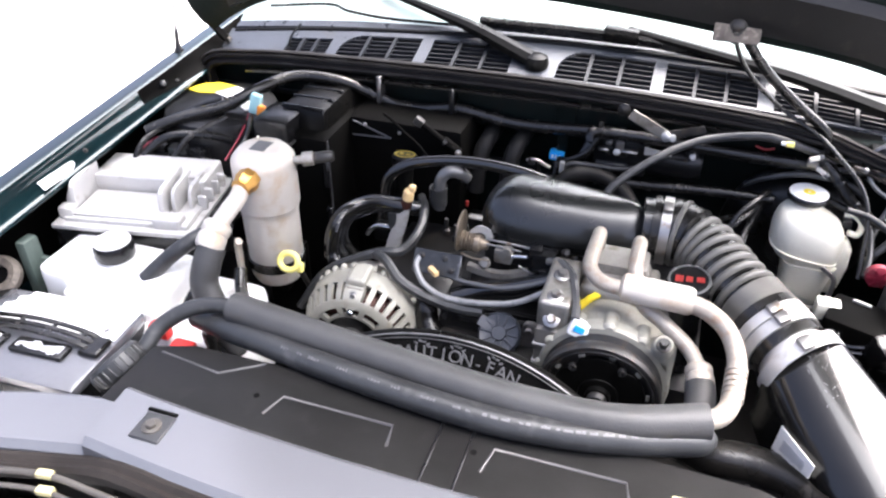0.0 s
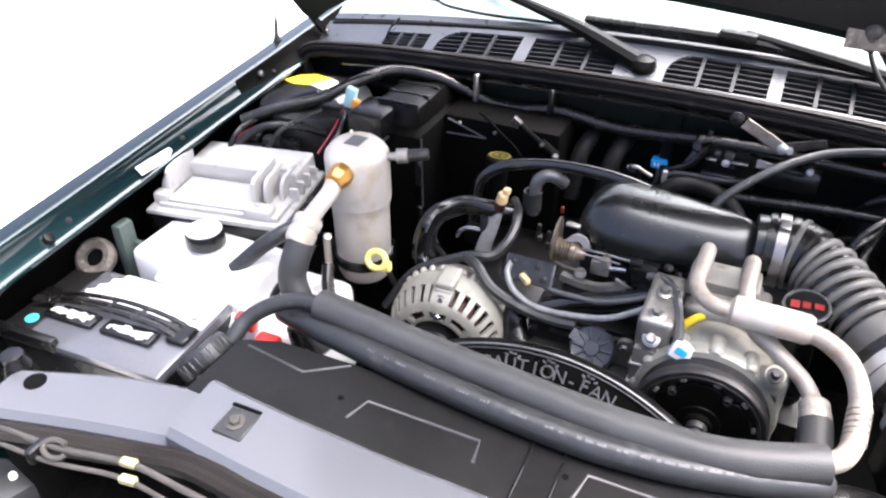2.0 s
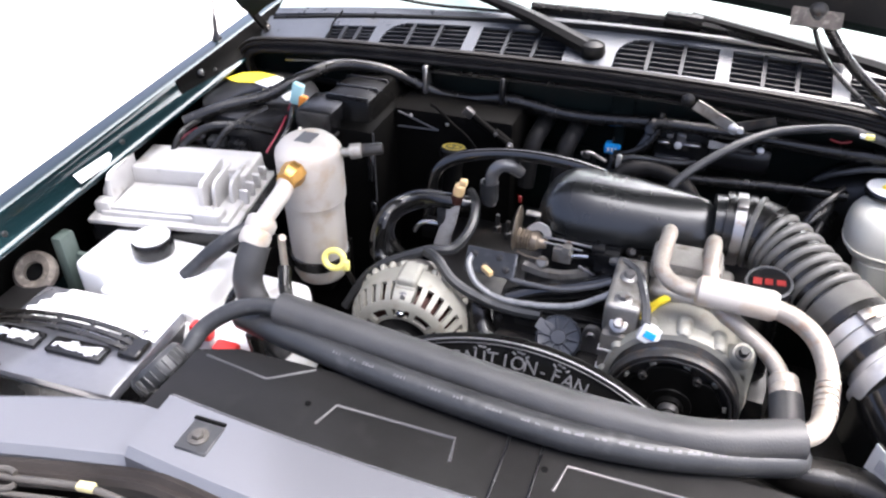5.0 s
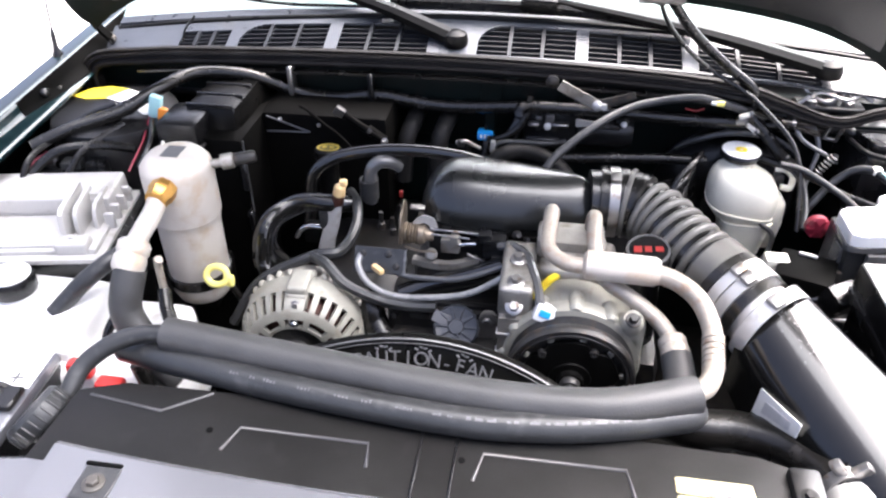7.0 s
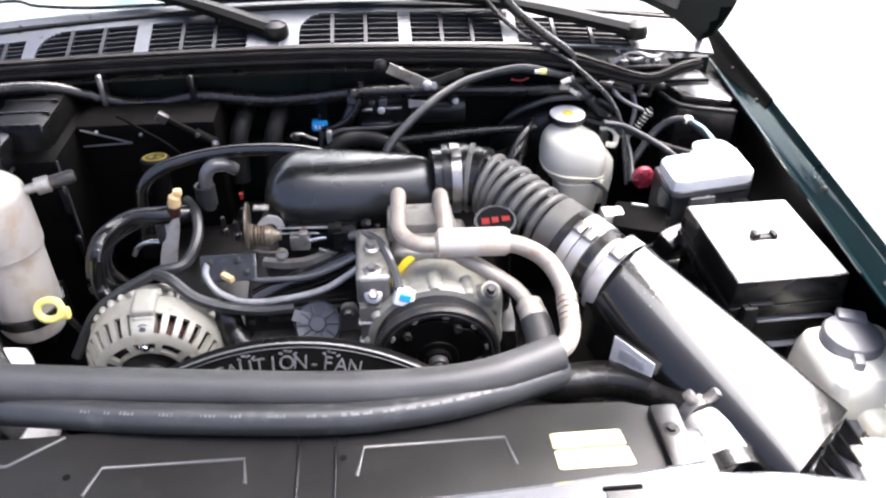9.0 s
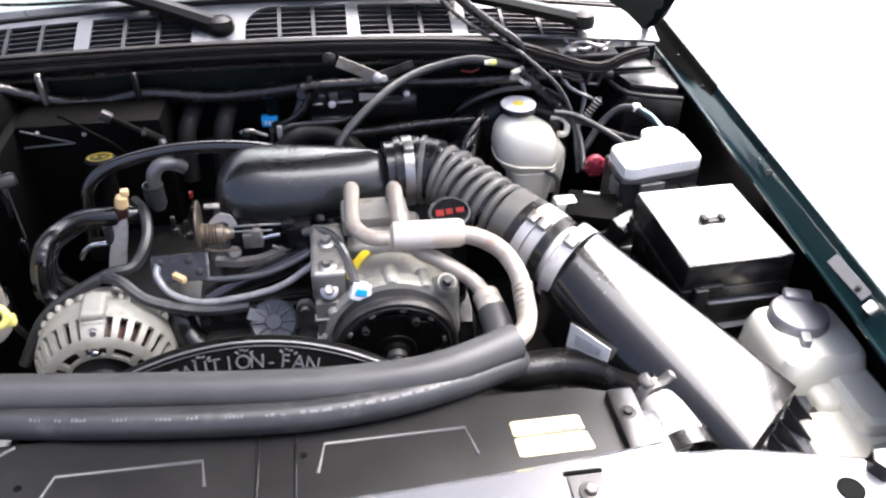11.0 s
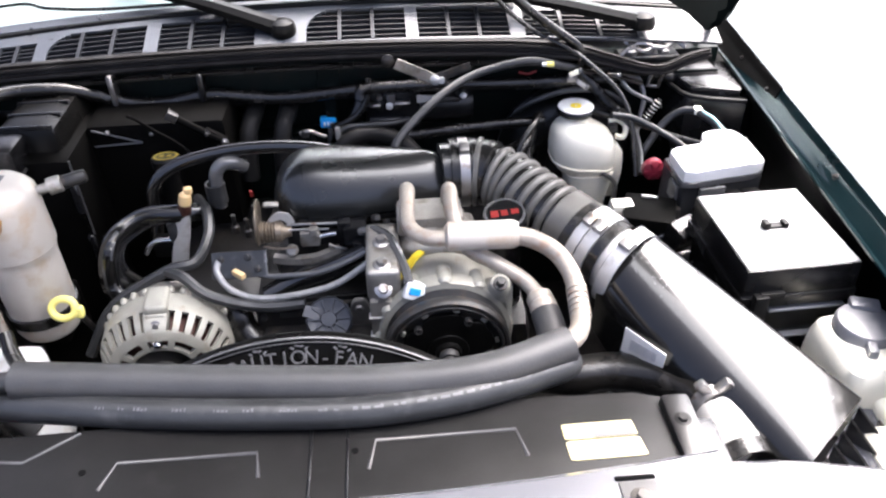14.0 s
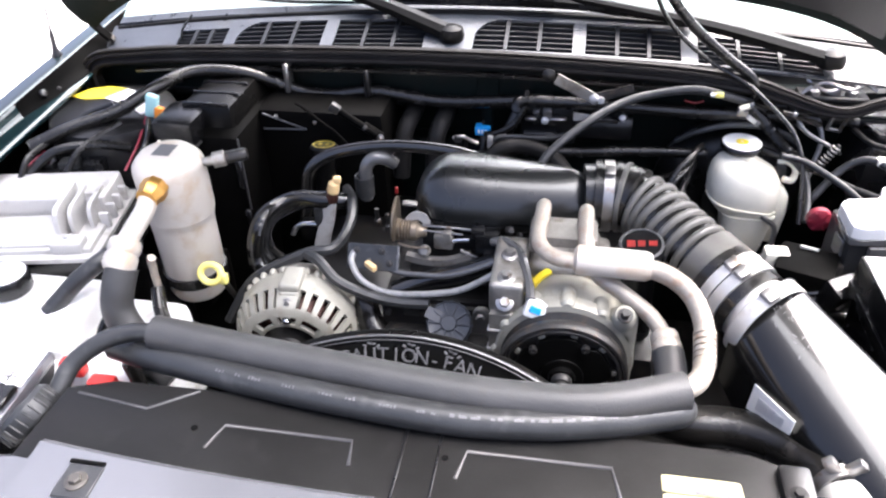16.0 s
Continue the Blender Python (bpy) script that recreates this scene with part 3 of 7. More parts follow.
def wiper(pivot, tip_arm, blade_a, blade_b, label):
    w = thing("wiper", label, "wiper", group="windshield wipers")
    pv, ta = Vector(pivot), Vector(tip_arm)
    d = (ta - pv)
    section = [(-0.016, -0.008), (0.016, -0.008), (0.017, 0.004), (0.008, 0.012), (-0.008, 0.012), (-0.017, 0.004)]
    part("arm", sweep([pv, pv + d * 0.35 + Vector((0, 0, 0.008)), pv + d * 0.6 + Vector((0, 0, 0.006)), ta], section, 6, lambda t: 1.0 - 0.55 * t), M_GLOSS, w)
    part("pivot_cap", lathe([(0, 0), (0.02, 0), (0.021, 0.01), (0.018, 0.02), (0.008, 0.025), (0, 0.025)], 20, Matrix.Translation(pv - Vector((0, 0, 0.01)))), M_GLOSS, w)
    a, b = Vector(blade_a), Vector(blade_b)
    m = (a + b) / 2 + Vector((0, 0.004, 0.01))
    part("blade", sweep([a, a * 0.75 + m * 0.25, m, b * 0.75 + m * 0.25, b], [(-0.004, -0.008), (0.004, -0.008), (0.009, 0.004), (0.005, 0.009), (-0.005, 0.009), (-0.009, 0.004)], 5), M_RUBBER, w)
    part("blade_clip", box(-0.03, 0.03, -0.012, 0.012, -0.008, 0.016, 0.005, m=Matrix.Translation(m) @ Vector((1, 0, 0)).rotation_difference(b - a).to_matrix().to_4x4()), M_GLOSS, w)
    return w


wiper((-0.07, 0.846, 1.075), (-0.40, 0.962, 1.135), (-0.66, 0.955, 1.10), (-0.22, 1.0, 1.15), "black wiper parked over the cowl grille")
wiper((0.505, 0.822, 1.066), (0.07, 0.915, 1.125), (-0.19, 0.912, 1.112), (0.31, 0.892, 1.095), "black wiper parked low on the windshield")
part("drip_moulding", tube([(-0.62, 0.925, 1.092), (-0.50, 0.935, 1.104), (-0.45, 0.92, 1.10), (-0.36, 0.91, 1.098), (-0.25, 0.91, 1.10), (0.0, 0.912, 1.102), (0.2, 0.91, 1.098), (0.3, 0.90, 1.088)], 0.0028, 6), M_RUBBER, glass)

# ---------------------------------------------------------------- front support and shroud
support = thing("radiator_support_cover", "smooth grey plastic sight shield over the radiator support", "panel")
xs = [-0.348 + 0.72 * i / 18 for i in range(19)]


def front_y(x):
    return -0.005 - 0.02 * (1 - (x / 0.36) ** 2)


loops = []
for x in xs:
    f = front_y(x)
    rear = 0.078 - 0.02 * (1 - (x / 0.37) ** 2)
    path = [(f - 0.004, 0.90), (f, 0.938), (f + 0.008, 0.945), (rear - 0.006, 0.948), (rear, 0.944), (rear + 0.001, 0.93)]
    loops.append([(x, y, z) for y, z in thick(path, 0.003)])
part("panel", rings(loops), M_GREY_PANEL, support, angle=30)
for s in (-1, 1):
    x0 = s * 0.287
    part("bolt_seat", box(x0 - 0.017, x0 + 0.018, 0.014, 0.050, 0.944, 0.9486, 0.001, 1), M_HOSE, support, "recessed grey bolt seat")
    part("slot", box(x0 - 0.019, x0 + 0.017, 0.0505, 0.055, 0.944, 0.9495, 0.001, 1), M_HOLE, support, "dark slot")
    part("bolt", bolt(0.0062, 0.006, Matrix.Translation((x0, 0.031, 0.9485))), M_ROD, support, "grey hexagon flange bolt")
for s, ends, name in ((-1, ((-0.345, -0.005, 0.076), (-0.46, -0.03, 0.05), (-0.575, -0.06, 0.012)), "left"), (1, ((0.376, -0.005, 0.078), (0.46, -0.02, 0.07), (0.59, -0.05, 0.04)), "right")):
    wing = thing("support_wing", "grey painted end of the radiator support with a round hole", "panel", group="support ends")
    loops = []
    for x, a, b in [tuple(v) for v in catmull(ends, 5)]:
        path = [(a - 0.004, 0.89), (a, 0.922), (a + 0.008, 0.929), (b - 0.008, 0.931), (b, 0.925), (b + 0.002, 0.88)]
        loops.append([(x, y, z) for y, z in thick(path, 0.003)])
    part("panel", rings(loops), M_GREY_PANEL, wing, angle=30)
    part("hole", lathe([(0, 0), (0.0125, 0), (0.0125, 0.002), (0, 0.002)], 20, Matrix.Translation((-0.542 if s < 0 else 0.529, 0.0 if s < 0 else 0.012, 0.9295))), M_HOLE, wing, "dark round hole")
    part("bumper", lathe([(0, 0), (0.016, 0), (0.017, 0.008), (0.012, 0.02), (0.013, 0.026), (0, 0.028)], 6 if s > 0 else 16, Matrix.Translation((-0.585 if s < 0 else 0.57, 0.01 if s < 0 else 0.028, 0.92))), M_PLASTIC, wing, "black hood bumper")

shroud = thing("radiator_shroud", "black plastic radiator shroud with raised ribs", "shroud")
outline = [(-0.383, 0.055), (0.366, 0.055), (0.368, 0.152), (0.32, 0.168), (0.0, 0.175), (-0.33, 0.172), (-0.378, 0.155)]
part("panel", prism(outline, 0.905, 0.931, 0.006), M_PLASTIC_MATT, shroud)
for path in ([(-0.36, 0.148), (-0.277, 0.137), (-0.232, 0.168)], [(-0.197, 0.098), (-0.187, 0.128), (-0.056, 0.127), (-0.052, 0.098)],
             [(0.05, 0.098), (0.057, 0.131), (0.193, 0.131), (0.2, 0.098)]):
    # black ribs coloured lighter to draw their bright edge highlights
    part("rib", sweep([(x, y, 0.9305) for x, y in path], circle(0.002, 8), 1), M_EDGE_GLINT, shroud, "raised moulded rib in paler grey for its highlight")
for x in (-0.005, 0.03):
    part("channel_edge", box(x - 0.0015, x + 0.0015, 0.058, 0.172, 0.930, 0.9325, 0.0008, 1), M_PLASTIC, shroud)
for x in (-0.217, 0.037):
    part("hole", lathe([(0, 0), (0.0035, 0), (0.0035, 0.001), (0, 0.001)], 12, Matrix.Translation((x, 0.12, 0.9306))), M_HOLE, shroud, "small dark hole")
label = part("label", prism(rounded([(0.2385, 0.088), (0.3125, 0.088), (0.3095, 0.1105), (0.2375, 0.1105)], 2, 0.06), 0.931, 0.9318), M_PALE_YELLOW, shroud, "pale yellow and white printed label")
upper_label = part("label", prism(rounded([(0.2375, 0.1122), (0.309, 0.1122), (0.307, 0.131), (0.237, 0.131)], 2, 0.06), 0.931, 0.9318), M_PALE_YELLOW, shroud, "pale yellow printed label with silver field")
part("print_bar", box(0.2385, 0.2525, 0.1145, 0.128, 0.9318, 0.9322, 0, 1), M_LEMON, upper_label)
part("print_bar", box(0.266, 0.306, 0.1128, 0.1172, 0.9318, 0.9323, 0, 1), M_GREY_BAR, upper_label)
part("print_bar", box(0.262, 0.306, 0.1185, 0.1285, 0.9318, 0.9322, 0, 1), M_SILVER_PRINT, upper_label)
for k in range(3):
    part("print_bar", box(0.243, 0.306 - 0.008 * k, 0.0925 + 0.005 * k, 0.0937 + 0.005 * k, 0.9318, 0.9321, 0, 1), M_SILVER_PRINT, label)
part("end_clip", box(0.341, 0.370, 0.076, 0.153, 0.915, 0.94, 0.005), M_BLACK_METAL, shroud)
part("clip_bolt", bolt(0.005, 0.004, Matrix.Translation((0.354, 0.12, 0.939))), M_PLASTIC_MATT, shroud)

# nose below the support
nose = thing("grille_header", "dark nose cavity and grille top with latch rods", "grille")
loops, strip, rim = [], [], []
for x in [-0.72 + 0.06 * i for i in range(25)]:
    c = -0.12 * (x / 0.72) ** 2
    path = [(-0.035 + c, 0.86), (-0.05 + c, 0.80), (-0.13 + c, 0.79), (-0.15 + c, 0.86), (-0.19 + c, 0.87), (-0.22 + c, 0.82), (-0.24 + c, 0.5)]
    loops.append([(x, y, z) for y, z in thick(path, 0.004)])
    strip.append((x, front_y(x) - 0.009 if abs(x) < 0.36 else -0.018 - (abs(x) - 0.36) * 0.25, 0.935 if abs(x) < 0.36 else 0.918))
part("header", rings(loops), M_BLACK_METAL, nose, angle=30)
part("rubber_strip", sweep(strip[2:-2], [(-0.011, -0.014), (0.011, -0.014), (0.012, 0.0), (0.007, 0.004), (0.001, 0.0015), (-0.004, 0.005), (-0.010, 0.003)], 2), M_NOSE, nose, "brown-black rubber strip")
ROD = [(-0.64, -0.078, 0.915), (-0.54, -0.06, 0.919), (-0.454, -0.055, 0.921), (-0.366, -0.042, 0.926), (-0.288, -0.045, 0.926), (-0.15, -0.05, 0.925), (0.0, -0.052, 0.925), (0.3, -0.048, 0.92)]
part("latch_rod", tube(ROD, 0.0035, 12), M_ROD, nose, "dusty grey-tan hood latch rod")
part("latch_rod", tube([(x, y - 0.013 - 0.01 * max(0.0, x + 0.4), z - 0.007) for x, y, z in ROD], 0.0028, 10), M_ROD, nose, "dusty grey-tan hood latch rod")
part("hook", sweep([(-0.452 + 0.015 * math.cos(a), -0.058 + 0.008 * math.sin(a), 0.923 + 0.004 * math.sin(a)) for a in [0.9 + 5.2 * k / 12 for k in range(13)]], circle(0.0032, 8), 3), M_ROD, nose)
part("tape_wrap", box(-0.478, -0.468, -0.076, -0.05, 0.906, 0.925, 0.004), M_RUBBER, nose)
for x, y, z in ((-0.366, -0.042, 0.926), (-0.357, -0.055, 0.919)):
    part("rod_clip", box(-0.009, 0.009, -0.0045, 0.0045, -0.002, 0.005, 0.0015, m=pose(x, y, z, 0, 0, 8)), M_PALE_YELLOW, nose, "ivory plastic rod clip")
lampb = thing("headlamp_bracket", "grey headlamp bracket with a pale bolt", "bracket")
part("plate", prism([(-0.60, -0.17), (-0.50, -0.12), (-0.485, -0.075), (-0.54, -0.062), (-0.62, -0.09)], 0.85, 0.87, 0.004), M_HOSE, lampb)
part("bolt", lathe([(0, 0), (0.0045, 0), (0.0045, 0.004), (0.0025, 0.007), (0, 0.007)], 14, Matrix.Translation((-0.512, -0.078, 0.87))), M_CREAM_TANK, lampb)
part("green_lip", box(-0.44, -0.2, -0.14, -0.10, 0.84, 0.885, 0.008), M_PAINT, lampb)

# ---------------------------------------------------------------- things on the left of the engine
battery = thing("battery", "black battery with a white label and a carry strap", "battery", at=pose(-0.60, 0.166, 0.70, 0, 0, 3))
part("case", box(-0.13, 0.13, -0.078, 0.078, 0, 0.165, 0.008), M_PLASTIC, battery)
part("lid", box(-0.131, 0.131, -0.079, 0.079, 0.163, 0.18, 0.006), M_BATTERY, battery)
TORN = [(-0.082, 0.016), (-0.074, 0.022), (-0.079, 0.03), (-0.067, 0.036), (-0.07, 0.045), (-0.058, 0.052), (-0.06, 0.062), (-0.047, 0.068), (-0.045, 0.0775), (0.126, 0.0775), (0.126, 0.016)]
lab = part("label", prism(TORN[::-1], 0.18, 0.1812), M_WHITE, battery, "torn white paper label with a plus sign")
part("end_strip", box(-0.1285, -0.084, -0.0765, 0.0765, 0.1795, 0.1808, 0.0005, 1), M_PLASTIC_MATT, battery, "dark worn strip")
part("plus_sign", join(box(0.095, 0.113, 0.029, 0.032, 0.1812, 0.1817, 0, 1), box(0.1025, 0.1055, 0.022, 0.039, 0.1812, 0.1817, 0, 1)), M_GREY_BAR, lab)
for x in (-0.05, 0.045):
    part("cell_cover", box(x - 0.04, x + 0.04, -0.038, -0.012, 0.18, 0.187, 0.003), M_PLASTIC, battery)
    random.seed(int(x * 1000))
    for k in range(13):
        x1 = x - 0.033 + k * 0.005
        y = -0.025 + 0.002 * math.sin(k * 1.7)
        part("print_bar", box(x1, x1 + random.uniform(0.0045, 0.006), y - random.uniform(0.003, 0.009), y + random.uniform(0.001, 0.009), 0.187, 0.1876, 0.0, 1), M_SILVER_PRINT, battery)
STRAP = [(-0.122, -0.012, 0.181), (-0.10, -0.01, 0.188), (-0.05, -0.002, 0.1945), (0.02, 0.003, 0.196), (0.09, 0.001, 0.191), (0.124, -0.004, 0.181)]
for dy in (-0.011, 0.0, 0.011):
    part("strap", sweep([(x, y + dy, z) for x, y, z in STRAP], [(-0.0032, -0.0016), (0.0032, -0.0016), (0.0032, 0.0016), (-0.0032, 0.0016)], 4), M_RUBBER, battery)
for x, y, z in catmull(STRAP, 3)[2:-2:2]:
    part("strap_bridge", box(x - 0.003, x + 0.003, y - 0.012, y + 0.012, z - 0.0014, z + 0.0012, 0.0005, 1), M_RUBBER, battery)
for x in (-0.112, 0.112):
    part("strap_end", box(x - 0.014, x + 0.014, -0.021, 0.013, 0.1802, 0.1885, 0.002, 1), M_RUBBER, battery)
part("charge_eye", lathe([(0, 0), (0.009, 0), (0.009, 0.002), (0, 0.003)], 20, Matrix.Translation((-0.1, -0.047, 0.1806))), M_TURQUOISE, battery, "round turquoise charge indicator")
part("hold_down", box(-0.135, -0.03, -0.083, -0.07, 0.17, 0.19, 0.004), M_PLASTIC, battery)

tank = thing("washer_tank", "white plastic washer fluid tank behind the battery", "tank", at=(-0.56, 0.32, 0.70))
part("body", box(-0.05, 0.1, -0.05, 0.055, 0, 0.2, 0.016, 3), M_WHITE_TANK, tank)
part("end_chamber", box(-0.104, -0.044, -0.055, 0.055, 0, 0.208, 0.014, 3), M_WHITE_TANK, tank)
part("front_step", box(-0.06, 0.1, -0.066, -0.04, 0, 0.18, 0.01, 3), M_WHITE_TANK, tank)
part("lower_chamber", box(0.02, 0.2, -0.085, 0.07, 0, 0.16, 0.02, 3), M_WHITE_TANK, tank)
part("neck", lathe([(0.025, 0.19), (0.025, 0.22)], 28, Matrix.Translation((-0.012, 0.006, 0))), M_WHITE_TANK, tank)
cap = part("cap", lathe([(0, 0.205), (0.027, 0.205), (0.0285, 0.208), (0.0285, 0.225), (0.0265, 0.229), (0.0, 0.23)], 36, Matrix.Translation((-0.012, 0.006, 0))), M_PLASTIC, tank, "round black screw cap")
part("cap_disc", lathe([(0, 0.23), (0.0262, 0.23), (0.0262, 0.2315), (0, 0.232)], 32, Matrix.Translation((-0.012, 0.006, 0))), M_WHITE_TANK, cap)

ecm = thing("engine_control_module", "ribbed cast aluminium engine control module", "control module", at=pose(-0.599, 0.450, 0.86, 0, 0, 10.5))
part("base", box(-0.118, 0.118, -0.086, 0.105, 0.0, 0.058, 0.008), M_PLASTIC, ecm, "black mounting tray")
part("flange_plate", join(box(-0.114, 0.108, -0.092, 0.085, 0.058, 0.066, 0.003), box(-0.098, 0.098, -0.080, 0.082, 0.064, 0.073, 0.003)), M_ECM, ecm)
part("floor_plate", box(-0.084, 0.05, -0.074, 0.0, 0.072, 0.078, 0.002), M_ECM, ecm)
part("raised_deck", box(-0.09, 0.096, 0.004, 0.08, 0.072, 0.102, 0.005, 3, top=0.985), M_ECM, ecm)
UPRIGHT = Matrix.Translation((0, 0, 0.07)) @ Matrix(((0, 0, 1, 0), (1, 0, 0, 0), (0, 1, 0, 0), (0, 0, 0, 1)))
for x0, x1, y0, y1, h in ((-0.093, -0.086, -0.058, 0.02, 0.05), (-0.106, -0.1, -0.05, 0.03, 0.03), (0.05, 0.0565, -0.06, 0.02, 0.05), (0.064, 0.0695, -0.048, 0.02, 0.044), (0.082, 0.0875, -0.03, 0.03, 0.038)):
    part("side_wall", prism([(y0, 0.0), (y1, 0.0), (y1, h), (y0 + 0.012, h - 0.002), (y0 + 0.004, h - 0.008), (y0, h * 0.5)], x0, x1, 0.0015, m=UPRIGHT), M_ECM, ecm)
part("left_step", box(-0.108, -0.084, -0.076, -0.055, 0.066, 0.086, 0.005), M_ECM, ecm)
part("corner_foot", box(0.044, 0.088, -0.082, -0.056, 0.064, 0.084, 0.006, 3), M_ECM, ecm)
part("corner_screw", bolt(0.0045, 0.004, Matrix.Translation((0.066, -0.069, 0.084))), M_ECM, ecm)
part("web", box(0.0565, 0.082, 0.006, 0.02, 0.072, 0.108, 0.002), M_ECM, ecm)
for k in range(4):
    part("cooling_rib", box(0.092, 0.106, -0.02 + 0.024 * k, -0.014 + 0.024 * k, 0.066, 0.09, 0.0015, 1), M_ECM, ecm)
part("connector", box(-0.05, 0.06, 0.08, 0.108, 0.05, 0.094, 0.005), M_PLASTIC, ecm)
for k in range(3):
    part("connector_plug", box(-0.044 + 0.036 * k, -0.014 + 0.036 * k, 0.1, 0.124, 0.06, 0.104, 0.004), M_HOSE if k == 1 else M_PLASTIC, ecm)

acc = thing("air_conditioning_accumulator", "pale aluminium accumulator canister with a black clamp band", "canister", at=(-0.387, 0.462, 0.79))
part("canister", lathe([(0, 0.028), (0.028, 0.028), (0.037, 0.033), (0.0415, 0.044), (0.0425, 0.15), (0.0445, 0.163), (0.0462, 0.166), (0.0466, 0.168), (0.0462, 0.17), (0.0468, 0.172), (0.0468, 0.236), (0.0455, 0.243), (0.04, 0.25), (0.034, 0.256), (0.026, 0.2587), (0, 0.2595)], 48), M_ACC, acc)
part("clamp_band", lathe([(0.041, 0.058), (0.0445, 0.059), (0.0445, 0.074), (0.041, 0.075)], 48), M_RUBBER, acc)
part("lower_bracket", join(box(-0.045, 0.03, 0.035, 0.05, -0.25, 0.07, 0.004), box(-0.025, 0.025, -0.02, 0.045, 0.012, 0.03, 0.006)), M_HEATER, acc, "dull black bracket")
part("printed_patch", box(-0.012, 0.012, -0.015, 0.015, 0.259, 0.2595, 0, 1), M_GREY_BAR, acc, "small dark printed patch")
PORT = along((0.043, 0.01, 0.238), (1, 0.35, 0.12))
part("service_port", lathe([(0, 0), (0.006, 0), (0.006, 0.014), (0.0105, 0.015), (0.0105, 0.03), (0.007, 0.032), (0, 0.032)], 18, PORT), M_ALU, acc)
part("port_cap", lathe([(0, 0.03), (0.007, 0.03), (0.0085, 0.033), (0.0085, 0.056), (0.007, 0.06), (0, 0.06)], 10, PORT), M_CLUTCH, acc, "dark knurled metal port cap")
port = along((0.003, -0.047, 0.23), (-0.1, -1, -0.2))
part("brass_nut", lathe([(0, -0.006), (0.016, -0.006), (0.0175, -0.002), (0.0175, 0.01), (0.015, 0.014), (0.0145, 0.022), (0, 0.022)], 8, port), M_BRASS, acc)
part("outlet_pipe", tube([(-0.002, -0.055, 0.226), (0.0, -0.075, 0.216), (-0.004, -0.10, 0.205), (-0.008, -0.125, 0.194)], 0.0125, 16), M_ACC, acc)
part("crimp_collar", lathe([(0, 0), (0.017, 0), (0.02, 0.004), (0.02, 0.014), (0.018, 0.018), (0.02, 0.022), (0.02, 0.034), (0.017, 0.04), (0, 0.04)], 24, along((-0.007, -0.118, 0.198), (-0.06, -0.8, -0.6))), M_ACC, acc)

single("suction_hose", tube([(-0.393, 0.318, 0.966), (-0.397, 0.305, 0.945), (-0.399, 0.294, 0.918), (-0.385, 0.285, 0.89), (-0.36, 0.272, 0.862), (-0.33, 0.265, 0.84)], 0.0195, 18), M_FOAM, "thick black rubber suction hose", "hose")

# heater box and blower
hvac = thing("heater_box", "black plastic heater and evaporator housing on the firewall", "housing")
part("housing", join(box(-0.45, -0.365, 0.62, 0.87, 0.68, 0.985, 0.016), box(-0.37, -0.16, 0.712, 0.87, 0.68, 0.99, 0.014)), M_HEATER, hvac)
part("upper_case", box(-0.475, -0.375, 0.64, 0.82, 0.93, 1.02, 0.018, top=0.85), M_GLOSS, hvac)
for y in (0.66, 0.70, 0.74, 0.78):
    part("case_rib", box(-0.468, -0.382, y - 0.002, y + 0.002, 0.95, 1.0225, 0.001, 1, top=0.88), M_PLASTIC, hvac)
part("cover", box(-0.49, -0.425, 0.60, 0.68, 0.95, 1.015, 0.010), M_PLASTIC, hvac)
part("cover_lip", box(-0.493, -0.422, 0.597, 0.683, 0.972, 0.977, 0.002, 1), M_PLASTIC_MATT, hvac)
for z in (0.75, 0.84, 0.93):
    part("flange_edge", box(-0.372, -0.362, 0.612, 0.622, z - 0.03, z + 0.02, 0.002, 1), M_PLASTIC, hvac)
for a, b in (((-0.357, 0.709, 0.984), (-0.287, 0.709, 0.96)), ((-0.359, 0.709, 0.957), (-0.287, 0.709, 0.96)), ((-0.362, 0.618, 0.985), (-0.362, 0.618, 0.86))):
    part("moulded_rib", tube([a, tuple((p + q) / 2 for p, q in zip(a, b)), b], 0.0016, 6, 2), M_EDGE_GLINT, hvac)
for x, z in ((-0.335, 0.979), (-0.272, 0.972)):
    part("screw", bolt(0.002, 0.003, pose(x, 0.711, z, 90)), M_STEEL, hvac)
blower = thing("blower_motor", "black blower motor with a yellow and white label", "motor", at=(-0.595, 0.675, 0.89))
part("motor_can", lathe([(0, 0), (0.1, 0), (0.1, 0.09), (0.096, 0.103), (0.085, 0.107), (0.03, 0.108), (0, 0.108)], 40), M_BLACK_METAL, blower)
part("warning_label", prism([(-0.09, 0.03), (-0.072, 0.062), (-0.045, 0.075), (-0.008, 0.068), (-0.03, 0.03), (-0.06, 0.022)], 0.108, 0.109), M_YELLOW, blower, "yellow warning label")
part("paper_label", prism([(-0.008, 0.068), (0.045, 0.045), (0.088, 0.0), (0.06, -0.02), (0.02, 0.012), (-0.03, 0.03)], 0.108, 0.109), M_WHITE, blower, "white paper label")
module = thing("blower_resistor", "green circuit board with taped plugs on the housing", "circuit board", at=(-0.512, 0.655, 0.985))
part("board", box(-0.035, 0.03, -0.02, 0.02, 0, 0.006, 0.001, 1), M_GREEN, module)
part("plug", box(-0.002, 0.012, -0.005, 0.005, 0.004, 0.03, 0.003, m=pose(0, 0, 0, 0, 14, 0)), M_ORANGE, module)
part("plug_tape", box(-0.018, 0.001, -0.004, 0.008, 0.008, 0.046, 0.003, m=pose(0, 0, 0, 0, 16, 0)), M_TEAL, module, "pale turquoise tape")


def wire(name, points, r, material, label, category="cable", seg=8, group=""):
    return single(name, tube(points, r, seg), material, label, category, group)


